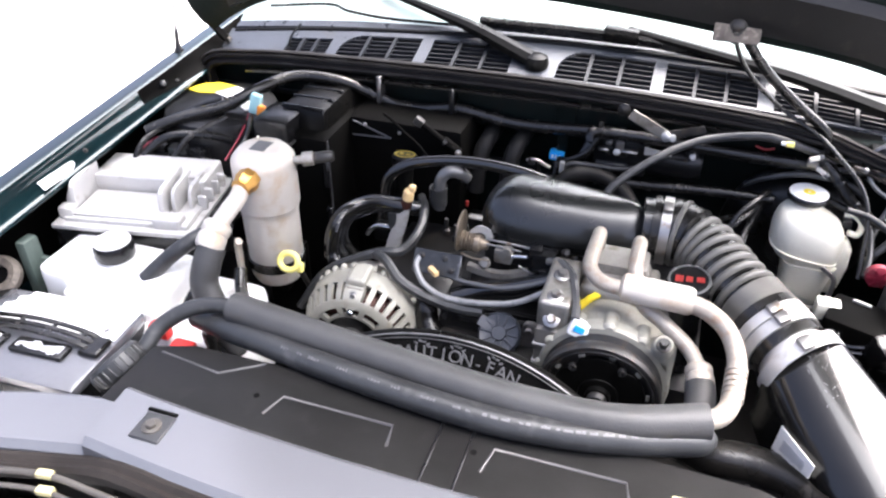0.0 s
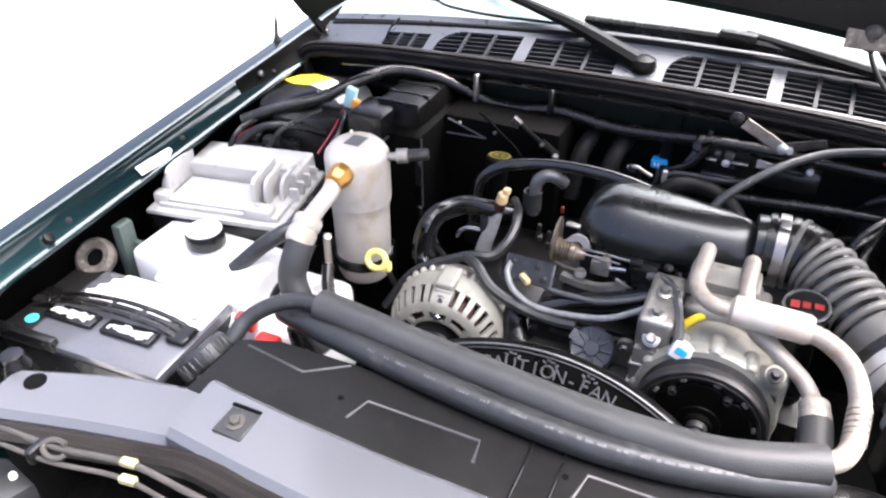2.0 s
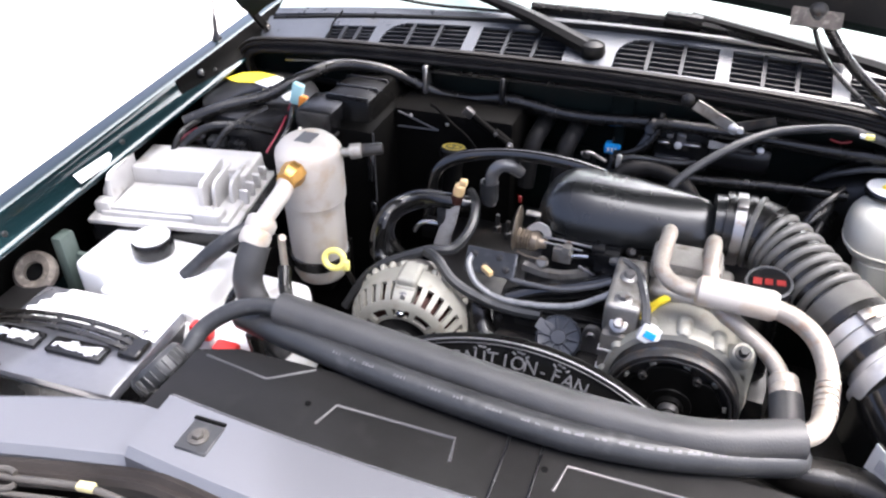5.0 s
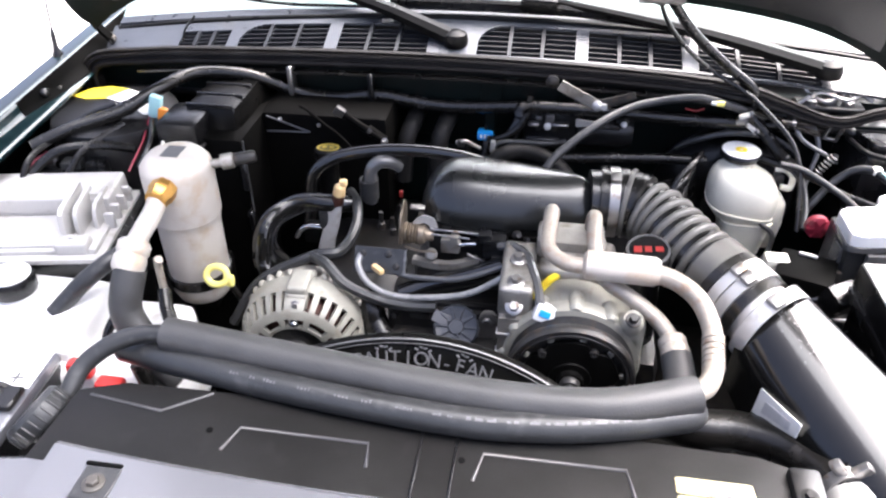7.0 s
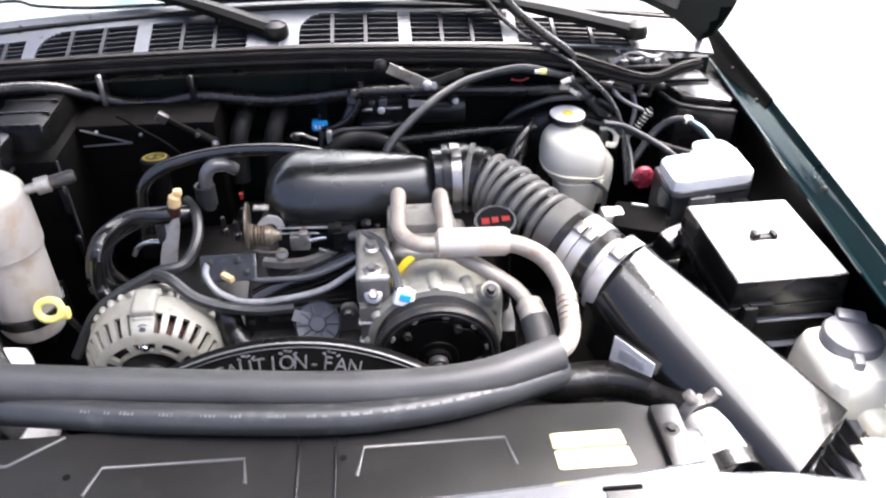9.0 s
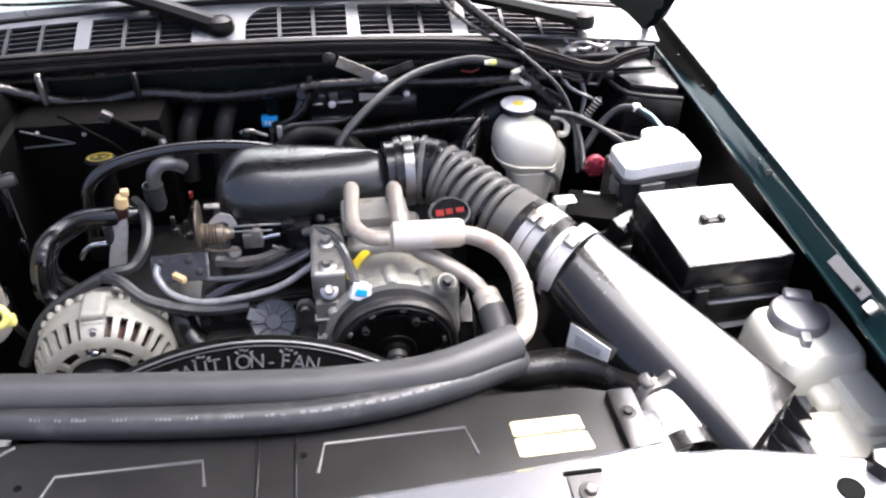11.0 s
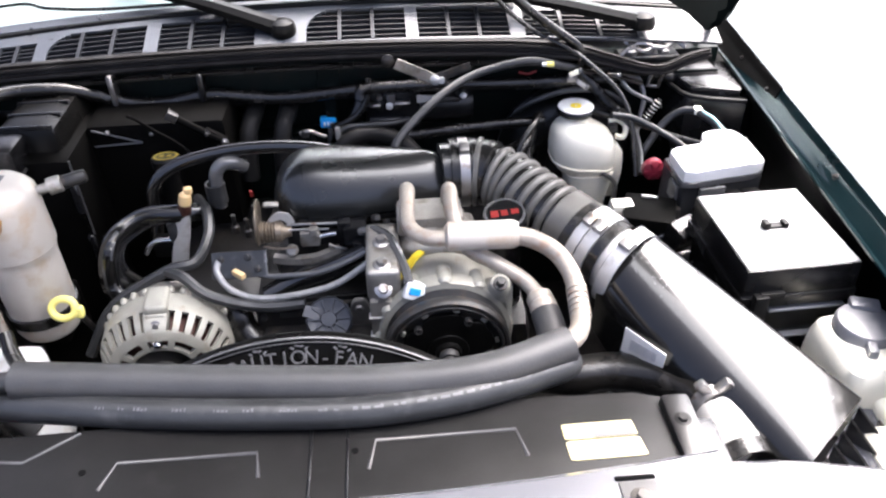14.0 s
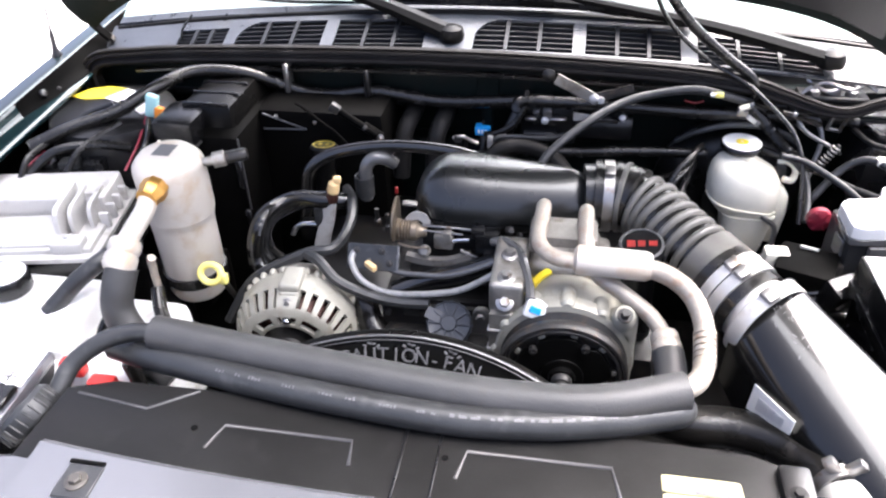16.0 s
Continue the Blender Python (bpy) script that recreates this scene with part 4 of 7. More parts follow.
def loom(points, r, label, taped=(0.2, 0.5, 0.8)):
    top = thing("wiring_loom", label, "wiring loom")
    part("sleeve", tube(points, r, 12, 40, ripple=lambda i: 1.0 + 0.035 * (-1) ** i), M_RUBBER, top, angle=60)
    line = catmull(points, 20)
    for t in taped:
        i = int(t * (len(line) - 3)) + 1
        part("tape_band", tube([line[i - 1], line[i], line[i + 1]], r * 1.12, 12, 4), M_PLASTIC, top)
    return top


loom([(-0.665, 0.555, 0.985), (-0.62, 0.592, 1.0), (-0.563, 0.638, 1.01), (-0.52, 0.688, 1.028), (-0.482, 0.746, 1.033), (-0.41, 0.77, 1.026), (-0.36, 0.785, 1.005), (-0.31, 0.79, 0.987), (-0.26, 0.79, 0.985), (-0.19, 0.79, 0.994), (-0.08, 0.79, 0.982), (0.05, 0.79, 0.99)], 0.0105, "black corrugated wiring loom across the firewall")
loom([(0.03, 0.80, 0.93), (0.045, 0.785, 0.97), (0.05, 0.775, 0.995), (0.09, 0.775, 0.998), (0.17, 0.78, 0.995), (0.28, 0.785, 0.988), (0.40, 0.79, 0.985), (0.50, 0.80, 0.98)], 0.0105, "black taped wiring loom beside the brake booster")
for x, z in ((-0.335, 1.02), (-0.2, 1.015)):
    single("loom_clip", box(x - 0.004, x + 0.004, 0.774, 0.8, z - 0.03, z + 0.02, 0.002, 1), M_STEEL if x < -0.3 else M_PLASTIC, "small clip holding the wiring loom", "clip", group="loom clips")

# ---------------------------------------------------------------- engine
engine = thing("engine_block", "dark grimy iron engine block with intake manifold", "engine")
part("block", box(-0.20, 0.20, 0.36, 0.80, 0.5, 0.76, 0.03), M_DARK_METAL, engine)
part("valve_cover", box(-0.26, -0.10, 0.42, 0.80, 0.70, 0.80, 0.03), M_BLACK_METAL, engine)
part("valve_cover", box(0.10, 0.27, 0.42, 0.80, 0.70, 0.80, 0.03), M_BLACK_METAL, engine)
part("intake_manifold", join(box(-0.11, 0.13, 0.42, 0.76, 0.76, 0.86, 0.03), box(-0.08, 0.10, 0.47, 0.66, 0.84, 0.90, 0.03)), M_DARK_METAL, engine)
part("front_cover", box(-0.10, 0.06, 0.38, 0.43, 0.70, 0.83, 0.02), M_DARK_METAL, engine)

plenum = thing("intake_resonator", "smooth satin black plastic intake resonator", "resonator")
shape = []
for i in range(64):
    a = 2 * math.pi * i / 64
    c, s = math.cos(a), math.sin(a)
    shape.append((math.copysign(abs(c) ** 0.72, c), math.copysign(abs(s) ** 0.72, s)))


def plenum_loop(inset, z):
    """The resonator's outline, drawn in by inset metres: wide at its closed end, narrow at the outlet."""
    pts = []
    for x, y in shape:
        u = (x + 1) / 2
        half = 0.08 - 0.032 * u ** 0.8
        pts.append((0.053 + x * (0.127 - inset), 0.553 + 0.006 * u + y * max(half - inset, 0.004), z + 0.004 * (1 - u) - 0.004 * u))
    return pts


SHELL = [(0.03, 0.925), (0.008, 0.931), (0.002, 0.936), (0.0015, 0.9445), (0.0035, 0.9455), (0.0035, 0.947), (0.0005, 0.948), (0.0, 0.953), (0.0015, 0.9622), (0.0055, 0.9731), (0.0115, 0.9829), (0.019, 0.9914), (0.0275, 0.9981), (0.0365, 1.0028), (0.0455, 1.0055)]
part("shell", rings([plenum_loop(d, z) for d, z in SHELL]), M_RESONATOR, plenum, angle=50)
for dx in (0.0, 0.008, 0.016):
    part("moulded_mark", box(0.02 + dx, 0.0215 + dx, 0.56, 0.572, 1.0075, 1.009, 0.0003, 1), M_GLOSS, plenum)
part("outlet", tube([(0.155, 0.556, 0.967), (0.17, 0.557, 0.967), (0.19, 0.557, 0.966)], 0.041, 28), M_RESONATOR, plenum)

duct = thing("intake_duct", "black corrugated rubber intake duct with steel clamps", "duct")
DUCT = [(0.175, 0.556, 0.966), (0.21, 0.553, 0.967), (0.245, 0.527, 0.963), (0.275, 0.487, 0.955), (0.305, 0.45, 0.948), (0.325, 0.427, 0.943)]
part("smooth_end", tube([DUCT[0], (0.195, 0.5555, 0.9665), (0.213, 0.552, 0.967), (0.226, 0.545, 0.9665)], 0.0452, 32), M_RUBBER, duct)
part("end_bead", lathe([(0.0445, -0.004), (0.048, -0.0025), (0.048, 0.0025), (0.0445, 0.004)], 36, along((0.208, 0.5535, 0.967), (0.96, -0.25, 0))), M_DUCT, duct, "moulded bead")
BELLOWS = catmull(DUCT[1:], 36)
part("bellows", tube(DUCT[1:], 0.0395, 36, 36), M_RUBBER, duct, angle=80)
for k in range(10):
    i = 24 + int(k * (len(BELLOWS) - 34) / 9)
    d = (BELLOWS[i + 1] - BELLOWS[i - 1]).normalized()
    part("fold", lathe([(0.037, -0.0062), (0.0405, -0.0052), (0.0435, -0.0034), (0.0448, -0.0012), (0.0448, 0.0012), (0.0435, 0.0034), (0.0405, 0.0052), (0.037, 0.0062)], 40, along(BELLOWS[i], d)), M_DUCT, duct, "dusty rubber fold", angle=80)
part("end_cuff", tube([DUCT[-2], DUCT[-1], (0.338, 0.411, 0.94)], 0.0455, 36), M_DUCT, duct)


def clamp(c, d, r, w=0.011, material=None, parent=None):
    m = along(c, d)
    a = part("hose_clamp", lathe([(r - 0.001, -w / 2), (r + 0.0018, -w / 2), (r + 0.0018, w / 2), (r - 0.001, w / 2)], 40, m), material or M_STEEL, parent, "worn steel band clamp")
    part("clamp_screw", box(-0.008, 0.008, r, r + 0.009, -w / 2, w / 2, 0.002, m=m @ pose(0, 0, 0, 0, 0, 20)), M_STEEL, a)


clamp((0.186, 0.5565, 0.966), (1, 0, 0), 0.0465, 0.013, None, duct)
for x in (0.172, 0.2):
    part("duct_lip", lathe([(0.043, -0.004), (0.0475, -0.004), (0.0475, 0.004), (0.043, 0.004)], 36, along((x, 0.5565, 0.966), (1, 0, 0))), M_RUBBER, duct)
maf = thing("airflow_sensor", "aluminium mass airflow sensor between two clamps", "sensor")
AX = Vector((0.62, -0.76, -0.18)).normalized()
c0 = Vector((0.318, 0.428, 0.944))
part("sensor_body", lathe([(0, 0), (0.0425, 0), (0.0425, 0.066), (0.047, 0.07), (0.047, 0.078), (0, 0.078)], 36, along(c0, AX)), M_ALU_PALE, maf)
for k, w in ((0.002, 0.011), (0.046, 0.013)):
    part("rubber_band", lathe([(0.044, k), (0.0475, k), (0.0475, k + w), (0.044, k + w)], 36, along(c0, AX)), M_RUBBER, maf)
part("connector", join(box(-0.014, 0.014, -0.024, 0.024, 0.04, 0.056, 0.005, m=along(c0 + AX * 0.028, AX) @ pose(0, 0, -20, 90, 0, 0)), box(-0.009, 0.009, -0.03, -0.01, 0.05, 0.066, 0.003, m=along(c0 + AX * 0.028, AX) @ pose(0, 0, -20, 90, 0, 0))), M_PLASTIC, maf)
for k, w, r in ((0.016, 0.013, 0.0475), (0.031, 0.014, 0.0475)):
    clamp(c0 + AX * (k + w / 2), AX, r, w, M_ALU_PALE, maf)
clamp(c0 + AX * 0.079, AX, 0.0515, 0.017, M_ALU_PALE, maf)

air = thing("air_filter_box", "black plastic air filter box with a tapered lid", "air filter box")


def lid_axes(t):
    """Centre, side and up of the lid at t along it; its top turns a little towards the fender on the way."""
    c = Vector((0.366, 0.372, 0)).lerp(Vector((0.524, 0.137, 0)), t)
    c.z = 0.924 - 0.082 * t
    side = Vector((0.76, 0.62, 0)).normalized()
    up = Vector((-0.02 + 0.2 * t, -0.07 * t, 1)).normalized()
    return c, side, up


def lid_size(t):
    """Half width on the inner side, edge on the outer side, start of the flat top, top, depth of the shoulder, radius of the outer edge."""
    k = t ** 0.85
    return 0.054 + 0.026 * k, 0.047 + 0.014 * k, 0.022 - 0.07 * t ** 1.6, 0.052 - 0.005 * k, 0.066 - 0.012 * k, 0.03 - 0.023 * k


def shoulder(t, a):
    """A point of the lid's rounded inner shoulder: a 0 at the side, 90 at the top."""
    c, side, up = lid_axes(t)
    w, xr, xl, top, deep, r = lid_size(t)
    return c + side * (xl - (w + xl) * math.cos(radians(a))) + up * (top - deep + deep * math.sin(radians(a)))


def air_loop(t):
    """A cross-section of the lid: round at the neck, wide and flat at the far end."""
    c, side, up = lid_axes(t)
    w, xr, xl, top, deep, r = lid_size(t)
    out = [c + side * -(w + 0.003) + up * -(0.06 + 0.04 * t)] + [shoulder(t, 7.5 * j) for j in range(13)]
    mid = max(xl + 0.002, xr - r)
    out += [c + side * (xl + (mid - xl) * f) + up * top for f in (0.04, 0.35, 0.67, 0.96)]
    out += [c + side * (mid + (xr - mid) * math.sin(radians(15 * j))) + up * (top - r + r * math.cos(radians(15 * j))) for j in range(7)]
    return out + [c + side * (xr + 0.003) + up * -(0.05 + 0.025 * t)]


part("lid", rings([air_loop(t) for t in [k / 24 for k in range(24)] + [0.99, 1.0]]), M_AIR_LID, air, angle=50)
turn = pose(0.528, 0.126, 0.80, 0, 0, 42)
part("flange", box(-0.08, 0.10, -0.045, 0.0, 0.0, 0.012, 0.003, m=turn), M_PLASTIC, air)
part("end_flange", box(-0.07, 0.112, -0.05, 0.012, 0.036, 0.042, 0.002, m=turn @ pose(0, 0, 0, 12, 0, 0)), M_BATTERY, air)
for k in range(6):
    part("end_fin", prism([(0, 0), (0.036, 0), (0, 0.03)], -0.0018, 0.0018, m=turn @ Matrix.Translation((-0.044 + k * 0.023, 0.0, 0.04)) @ Matrix(((0, 0, 1, 0), (-1, 0, 0, 0), (0, 1, 0, 0), (0, 0, 0, 1)))), M_PLASTIC, air)
part("bolt_boss", box(0.088, 0.114, -0.044, -0.018, -0.01, 0.04, 0.006, m=turn), M_PLASTIC, air)
part("flange_bolt", bolt(0.0065, 0.007, turn @ Matrix.Translation((0.101, -0.031, 0.04))), M_CLUTCH, air)
part("side_clip", join(box(0.06, 0.1, -0.075, -0.052, 0.004, 0.02, 0.004, m=turn), box(0.07, 0.09, -0.085, -0.07, 0.0, 0.012, 0.003, m=turn)), M_ALU_PALE, air, "bright spring clip")
part("lower_case", box(-0.09, 0.09, -0.02, 0.24, -0.22, 0.0, 0.01, m=turn), M_PLASTIC, air)


def air_face(t, z):
    """A point on the lid's steep inner side: t along it, at height z."""
    c, side, up = lid_axes(t)
    p = c - side * (lid_size(t)[0] + 0.0005)
    p.z = z
    return p


def patch(t0, t1, v0, v1, lift, n=6):
    """A thin sheet on that side, from its near end with heights v0 to its far end with heights v1."""
    out = Vector((-0.82, -0.56, 0.06)).normalized() * lift
    loops = []
    for i in range(n + 1):
        u = i / n
        t = t0 + (t1 - t0) * u
        a, b = v0[0] + (v1[0] - v0[0]) * u, v0[1] + (v1[1] - v0[1]) * u
        peel = out.normalized() * 0.1 * (a - b)
        loops.append([air_face(t, a) + out, air_face(t, b) + out + peel, air_face(t, b) + out * 0.2 + peel, air_face(t, a) + out * 0.2])
    return rings(loops)


sticker = part("barcode_sticker", patch(0.195, 0.41, (0.906, 0.870), (0.911, 0.892), 0.0012), M_WHITE, air, "white barcode sticker")
random.seed(11)
for k in range(16):
    u = 0.2 + 0.04 * k
    t = 0.195 + 0.215 * u
    a, b = 0.906 + 0.005 * u, 0.870 + 0.022 * u
    a, b = a + (b - a) * 0.3, a + (b - a) * 0.8
    part("barcode_bar", patch(t, t + random.uniform(0.0015, 0.004), (a, b), (a, b), 0.0034, 1), M_SILVER_PRINT, sticker)
random.seed(21)
for k in range(26):
    t = 0.04 + 0.24 * random.random() ** 1.3
    a = 84 - 26 * random.random() ** 1.2 - 20 * (t - 0.04)
    p = shoulder(t, a)
    ex = (shoulder(t + 0.02, a) - p).normalized()
    ez = ex.cross(shoulder(t, a + 3) - p).normalized()
    ez = ez if ez.z > 0 else -ez
    m = Matrix((ex, ez.cross(ex), ez)).transposed().to_4x4()
    m.translation = p
    n = random.uniform(0.0006, 0.0032)
    part("scuff", box(-n, n, -0.0003, 0.0003, -0.001, 0.0001, 0, 1, m=m @ pose(0, 0, 0, 0, 0, random.uniform(-70, 30))), M_GREY_BAR, air, "pale scuff")



def lid_top(t, u):
    """A pose on the lid's flat top: t along it, u metres across it."""
    c, side, up = lid_axes(t)
    ex = (lid_axes(1.0)[0] - lid_axes(0.0)[0]).normalized()
    ez = side.cross(ex).normalized()
    ez = ez if ez.z > 0 else -ez
    m = Matrix((ex, ez.cross(ex), ez)).transposed().to_4x4()
    m.translation = c + side * u + up * lid_size(t)[3]
    return m


# worn moulded lettering, too faint to read
for k in range(7):
    m = lid_top(0.3 + 0.075 * k, 0.026 - 0.002 * k)
    part("raised_mark", join(*[box(x0, x1, y0, y1, -0.001, 0.0005, 0.0002, 1, m=m) for x0, x1, y0, y1 in ((-0.006, -0.005, -0.007, 0.007), (0.004, 0.005, -0.007, 0.007), (-0.005, 0.004, 0.006, 0.007))]), M_AIR_LID, air, "worn raised mark")
for k in range(2):
    for j in range(3):
        part("print_bar", box(-0.0007, 0.0007, -0.008, 0.008, -0.0005, 0.0003, 0, 1, m=lid_top(0.9 + 0.025 * k, -0.026 + 0.024 * j)), M_GREY_BAR, air)

# ---------------------------------------------------------------- compressor, alternator, fan shroud
comp = thing("air_conditioning_compressor", "cast aluminium compressor with a black clutch pulley", "compressor", at=(0.143, 0.318, 0.858))
part("body", lathe([(0, -0.17), (0.058, -0.17), (0.07, -0.165), (0.0765, -0.15), (0.0775, -0.105), (0.0755, -0.1), (0.0755, -0.094), (0.079, -0.09), (0.08, -0.062), (0.0775, -0.058), (0.0775, -0.052), (0.083, -0.048), (0.0845, -0.036), (0.082, -0.03), (0.066, -0.026), (0, -0.026)], 56, AXIS_Y), M_CASE, comp)
for k in range(7):
    a = radians(30 + 30 * k)
    part("flange_lobe", lathe([(0, -0.06), (0.009, -0.06), (0.0095, -0.034), (0.006, -0.03), (0, -0.03)], 14, AXIS_Y @ Matrix.Translation((0.08 * math.cos(a), 0.08 * math.sin(a), 0))), M_CASE, comp)
part("rear_head", join(box(-0.05, 0.05, 0.1, 0.175, -0.02, 0.088, 0.012, 3), box(-0.03, 0.036, 0.11, 0.165, 0.08, 0.1, 0.006)), M_ALU, comp)
part("left_bracket", join(prism([(-0.11, 0.016), (-0.085, 0.016), (-0.045, 0.05), (-0.045, 0.13), (-0.11, 0.13)], -0.09, 0.055, 0.004, m=Matrix.Translation((0.018, 0.02, 0.0))),
                          box(-0.094, -0.052, 0.045, 0.15, 0.05, 0.094, 0.007, 3)), M_ALU, comp, "grey cast mounting bracket")
for y, z in ((0.044, 0.068), (0.06, 0.094), (0.105, 0.095)):
    part("bracket_bolt", bolt(0.0065, 0.008, pose(-0.074, y, z, 40 if y < 0.05 else 12)), M_STEEL, comp)
for z in (0.03, 0.0, -0.03):
    part("bracket_rib", box(-0.094, -0.05, 0.034, 0.046, z - 0.002, z + 0.002, 0.001, 1), M_ALU_PALE, comp)
part("right_ear", join(box(0.05, 0.083, 0.03, 0.056, -0.09, 0.07, 0.008, 3), lathe([(0, 0), (0.0135, 0), (0.0135, 0.034), (0.011, 0.038), (0, 0.038)], 18, pose(0.066, 0.048, 0.046, 30))), M_CASE, comp)
part("ear_bolt", bolt(0.0055, 0.011, pose(0.066, 0.028, 0.077, 30)), M_CLUTCH, comp)
pul = part("pulley", lathe([(0.02, -0.036), (0.0735, -0.036), (0.0765, -0.033), (0.0765, -0.029), (0.0725, -0.0265), (0.0765, -0.024), (0.0725, -0.0215), (0.0765, -0.019), (0.0725, -0.0165), (0.0765, -0.014), (0.0775, -0.010), (0.0775, -0.003), (0.0755, 0.0), (0.072, 0.0), (0.0705, -0.0025), (0.069, 0.0), (0.0665, 0.0), (0.0645, -0.008), (0.02, -0.008)], 64, AXIS_Y), M_CLUTCH, comp, "black grooved steel pulley")
plate_line = [(r * math.cos(a), r * math.sin(a)) for a, r in [(2 * math.pi * k / 72, 0.0575 - 0.008 * max(0.0, math.cos(5 * 2 * math.pi * k / 72 + 0.9)) ** 3) for k in range(72)]]
part("clutch_plate", prism(plate_line, -0.007, -0.001, 0.0015, m=AXIS_Y), M_GLOSS, pul)
for k in range(5):
    a = radians(72 * k - 10.3)
    part("plate_lug", lathe([(0.0022, -0.004), (0.005, -0.004), (0.005, 0.0022), (0.004, 0.003), (0.0022, 0.0026)], 14, AXIS_Y @ Matrix.Translation((0.0515 * math.cos(a), 0.0515 * math.sin(a), 0))), M_CLUTCH, pul)
for k in range(10):
    part("edge_notch", box(0.0585, 0.0635, -0.004, 0.004, -0.0075, -0.003, 0.001, 1, m=AXIS_Y @ Matrix.Rotation(radians(36 * k + 8), 4, "Z")), M_CASE, pul, "pale worn notch")
part("hub_ring", lathe([(0, -0.002), (0.026, -0.002), (0.025, 0.001), (0.0165, 0.0015), (0.0155, 0.008), (0, 0.008)], 28, AXIS_Y), M_GLOSS, pul)
part("hub", lathe([(0, 0.007), (0.0125, 0.007), (0.0125, 0.013), (0.0105, 0.016), (0.0075, 0.016), (0.0065, 0.021), (0, 0.022)], 24, AXIS_Y), M_CLUTCH, pul)
part("yellow_tag", sweep([(-0.052, 0.068, 0.0625), (-0.044, 0.078, 0.07), (-0.034, 0.09, 0.0765), (-0.024, 0.1, 0.0785)], [(-0.0045, -0.001), (0.0045, -0.001), (0.0045, 0.003), (-0.0045, 0.003)], 4), M_YELLOW, comp, "yellow tag")
part("coil_plug", box(-0.013, 0.012, -0.007, 0.008, 0.0, 0.022, 0.003, m=pose(-0.04, 0.03, 0.062, -20, 20, 0)), M_WHITE_TANK, comp, "white plug with a blue lock")
part("plug_lock", box(-0.008, 0.006, -0.0085, -0.006, 0.007, 0.016, 0.001, 1, m=pose(-0.04, 0.03, 0.062, -20, 20, 0)), M_BLUE, comp)
wire("compressor_lead", [(0.1, 0.352, 0.942), (0.097, 0.372, 0.947), (0.09, 0.4, 0.951), (0.08, 0.43, 0.953), (0.062, 0.455, 0.949), (0.042, 0.47, 0.938)], 0.006, M_CABLE, "black sleeved lead of the compressor clutch", "cable")

pipes = thing("air_conditioning_pipes", "dull oxidised aluminium pipes with a muffler", "pipe")
part("pipe", tube([(0.105, 0.48, 0.96), (0.105, 0.475, 0.992), (0.106, 0.463, 1.0), (0.104, 0.44, 0.993), (0.105, 0.408, 0.985), (0.125, 0.385, 0.982), (0.16, 0.38, 0.983)], 0.0095, 14), M_PIPE, pipes)
part("muffler", lathe([(0, 0), (0.012, 0), (0.0175, 0.004), (0.0175, 0.082), (0.0145, 0.088), (0, 0.088)], 24, along((0.146, 0.384, 0.983), (1, -0.04, 0.0))), M_ACC, pipes)
part("pipe", tube([(0.22, 0.38, 0.983), (0.25, 0.372, 0.98), (0.275, 0.352, 0.973), (0.288, 0.32, 0.962), (0.289, 0.285, 0.95), (0.284, 0.255, 0.945), (0.272, 0.235, 0.945), (0.25, 0.22, 0.948)], 0.011, 14), M_PIPE, pipes)
part("pipe", tube([(0.158, 0.48, 0.96), (0.158, 0.472, 0.99), (0.159, 0.458, 0.998), (0.160, 0.42, 0.985), (0.175, 0.39, 0.96), (0.205, 0.373, 0.948), (0.238, 0.352, 0.934), (0.254, 0.327, 0.925)], 0.0095, 14), M_PIPE, pipes)
part("crimp_collar", lathe([(0, 0), (0.013, 0), (0.016, 0.003), (0.016, 0.011), (0.014, 0.014), (0.0165, 0.017), (0.0165, 0.026), (0.014, 0.03), (0, 0.03)], 20, along((0.252, 0.33, 0.927), (0.15, -1, -0.12))), M_PIPE, pipes)
for k in range(6):
    part("crimp_ring", lathe([(0.0105, 0), (0.0122, 0.001), (0.0122, 0.0048), (0.0105, 0.0058)], 18, along((0.2895 - 0.0004 * k, 0.306 - 0.007 * k, 0.957 - 0.0022 * k), (0, -1, -0.3))), M_PIPE, pipes)
part("flange_block", box(0.09, 0.175, 0.44, 0.49, 0.945, 0.972, 0.006), M_ALU, pipes)
single("liquid_hose", tube([(0.256, 0.305, 0.922), (0.258, 0.28, 0.918), (0.255, 0.25, 0.915), (0.245, 0.22, 0.915)], 0.0175, 16), M_FOAM, "short black rubber hose below the collar", "hose")

upper = thing("insulated_hose", "thick black foam-sleeved hose over the shroud", "hose")
part("sleeve", tube([(-0.305, 0.224, 0.955), (-0.154, 0.208, 0.951), (0.003, 0.190, 0.951), (0.10, 0.184, 0.952), (0.18, 0.189, 0.954), (0.262, 0.216, 0.956)], 0.0195, 24), M_FOAM, upper)
part("inner_hose", tube([(-0.398, 0.145, 0.905), (-0.395, 0.158, 0.918), (-0.387, 0.184, 0.935), (-0.36, 0.207, 0.95), (-0.33, 0.22, 0.955), (-0.30, 0.224, 0.955)], 0.0105, 14), M_HOSE, upper)
lower = thing("printed_hose", "dark grey barrier hose with faint white printing", "hose")
LOWER = [(-0.37, 0.235, 0.915), (-0.288, 0.203, 0.935), (-0.143, 0.174, 0.943), (0.009, 0.158, 0.944), (0.09, 0.159, 0.944), (0.165, 0.171, 0.943), (0.25, 0.20, 0.938), (0.262, 0.215, 0.935)]
part("hose", tube(LOWER, 0.0155, 20), M_HOSE, lower)
random.seed(4)
text_line = catmull(LOWER, 40)
i = 62
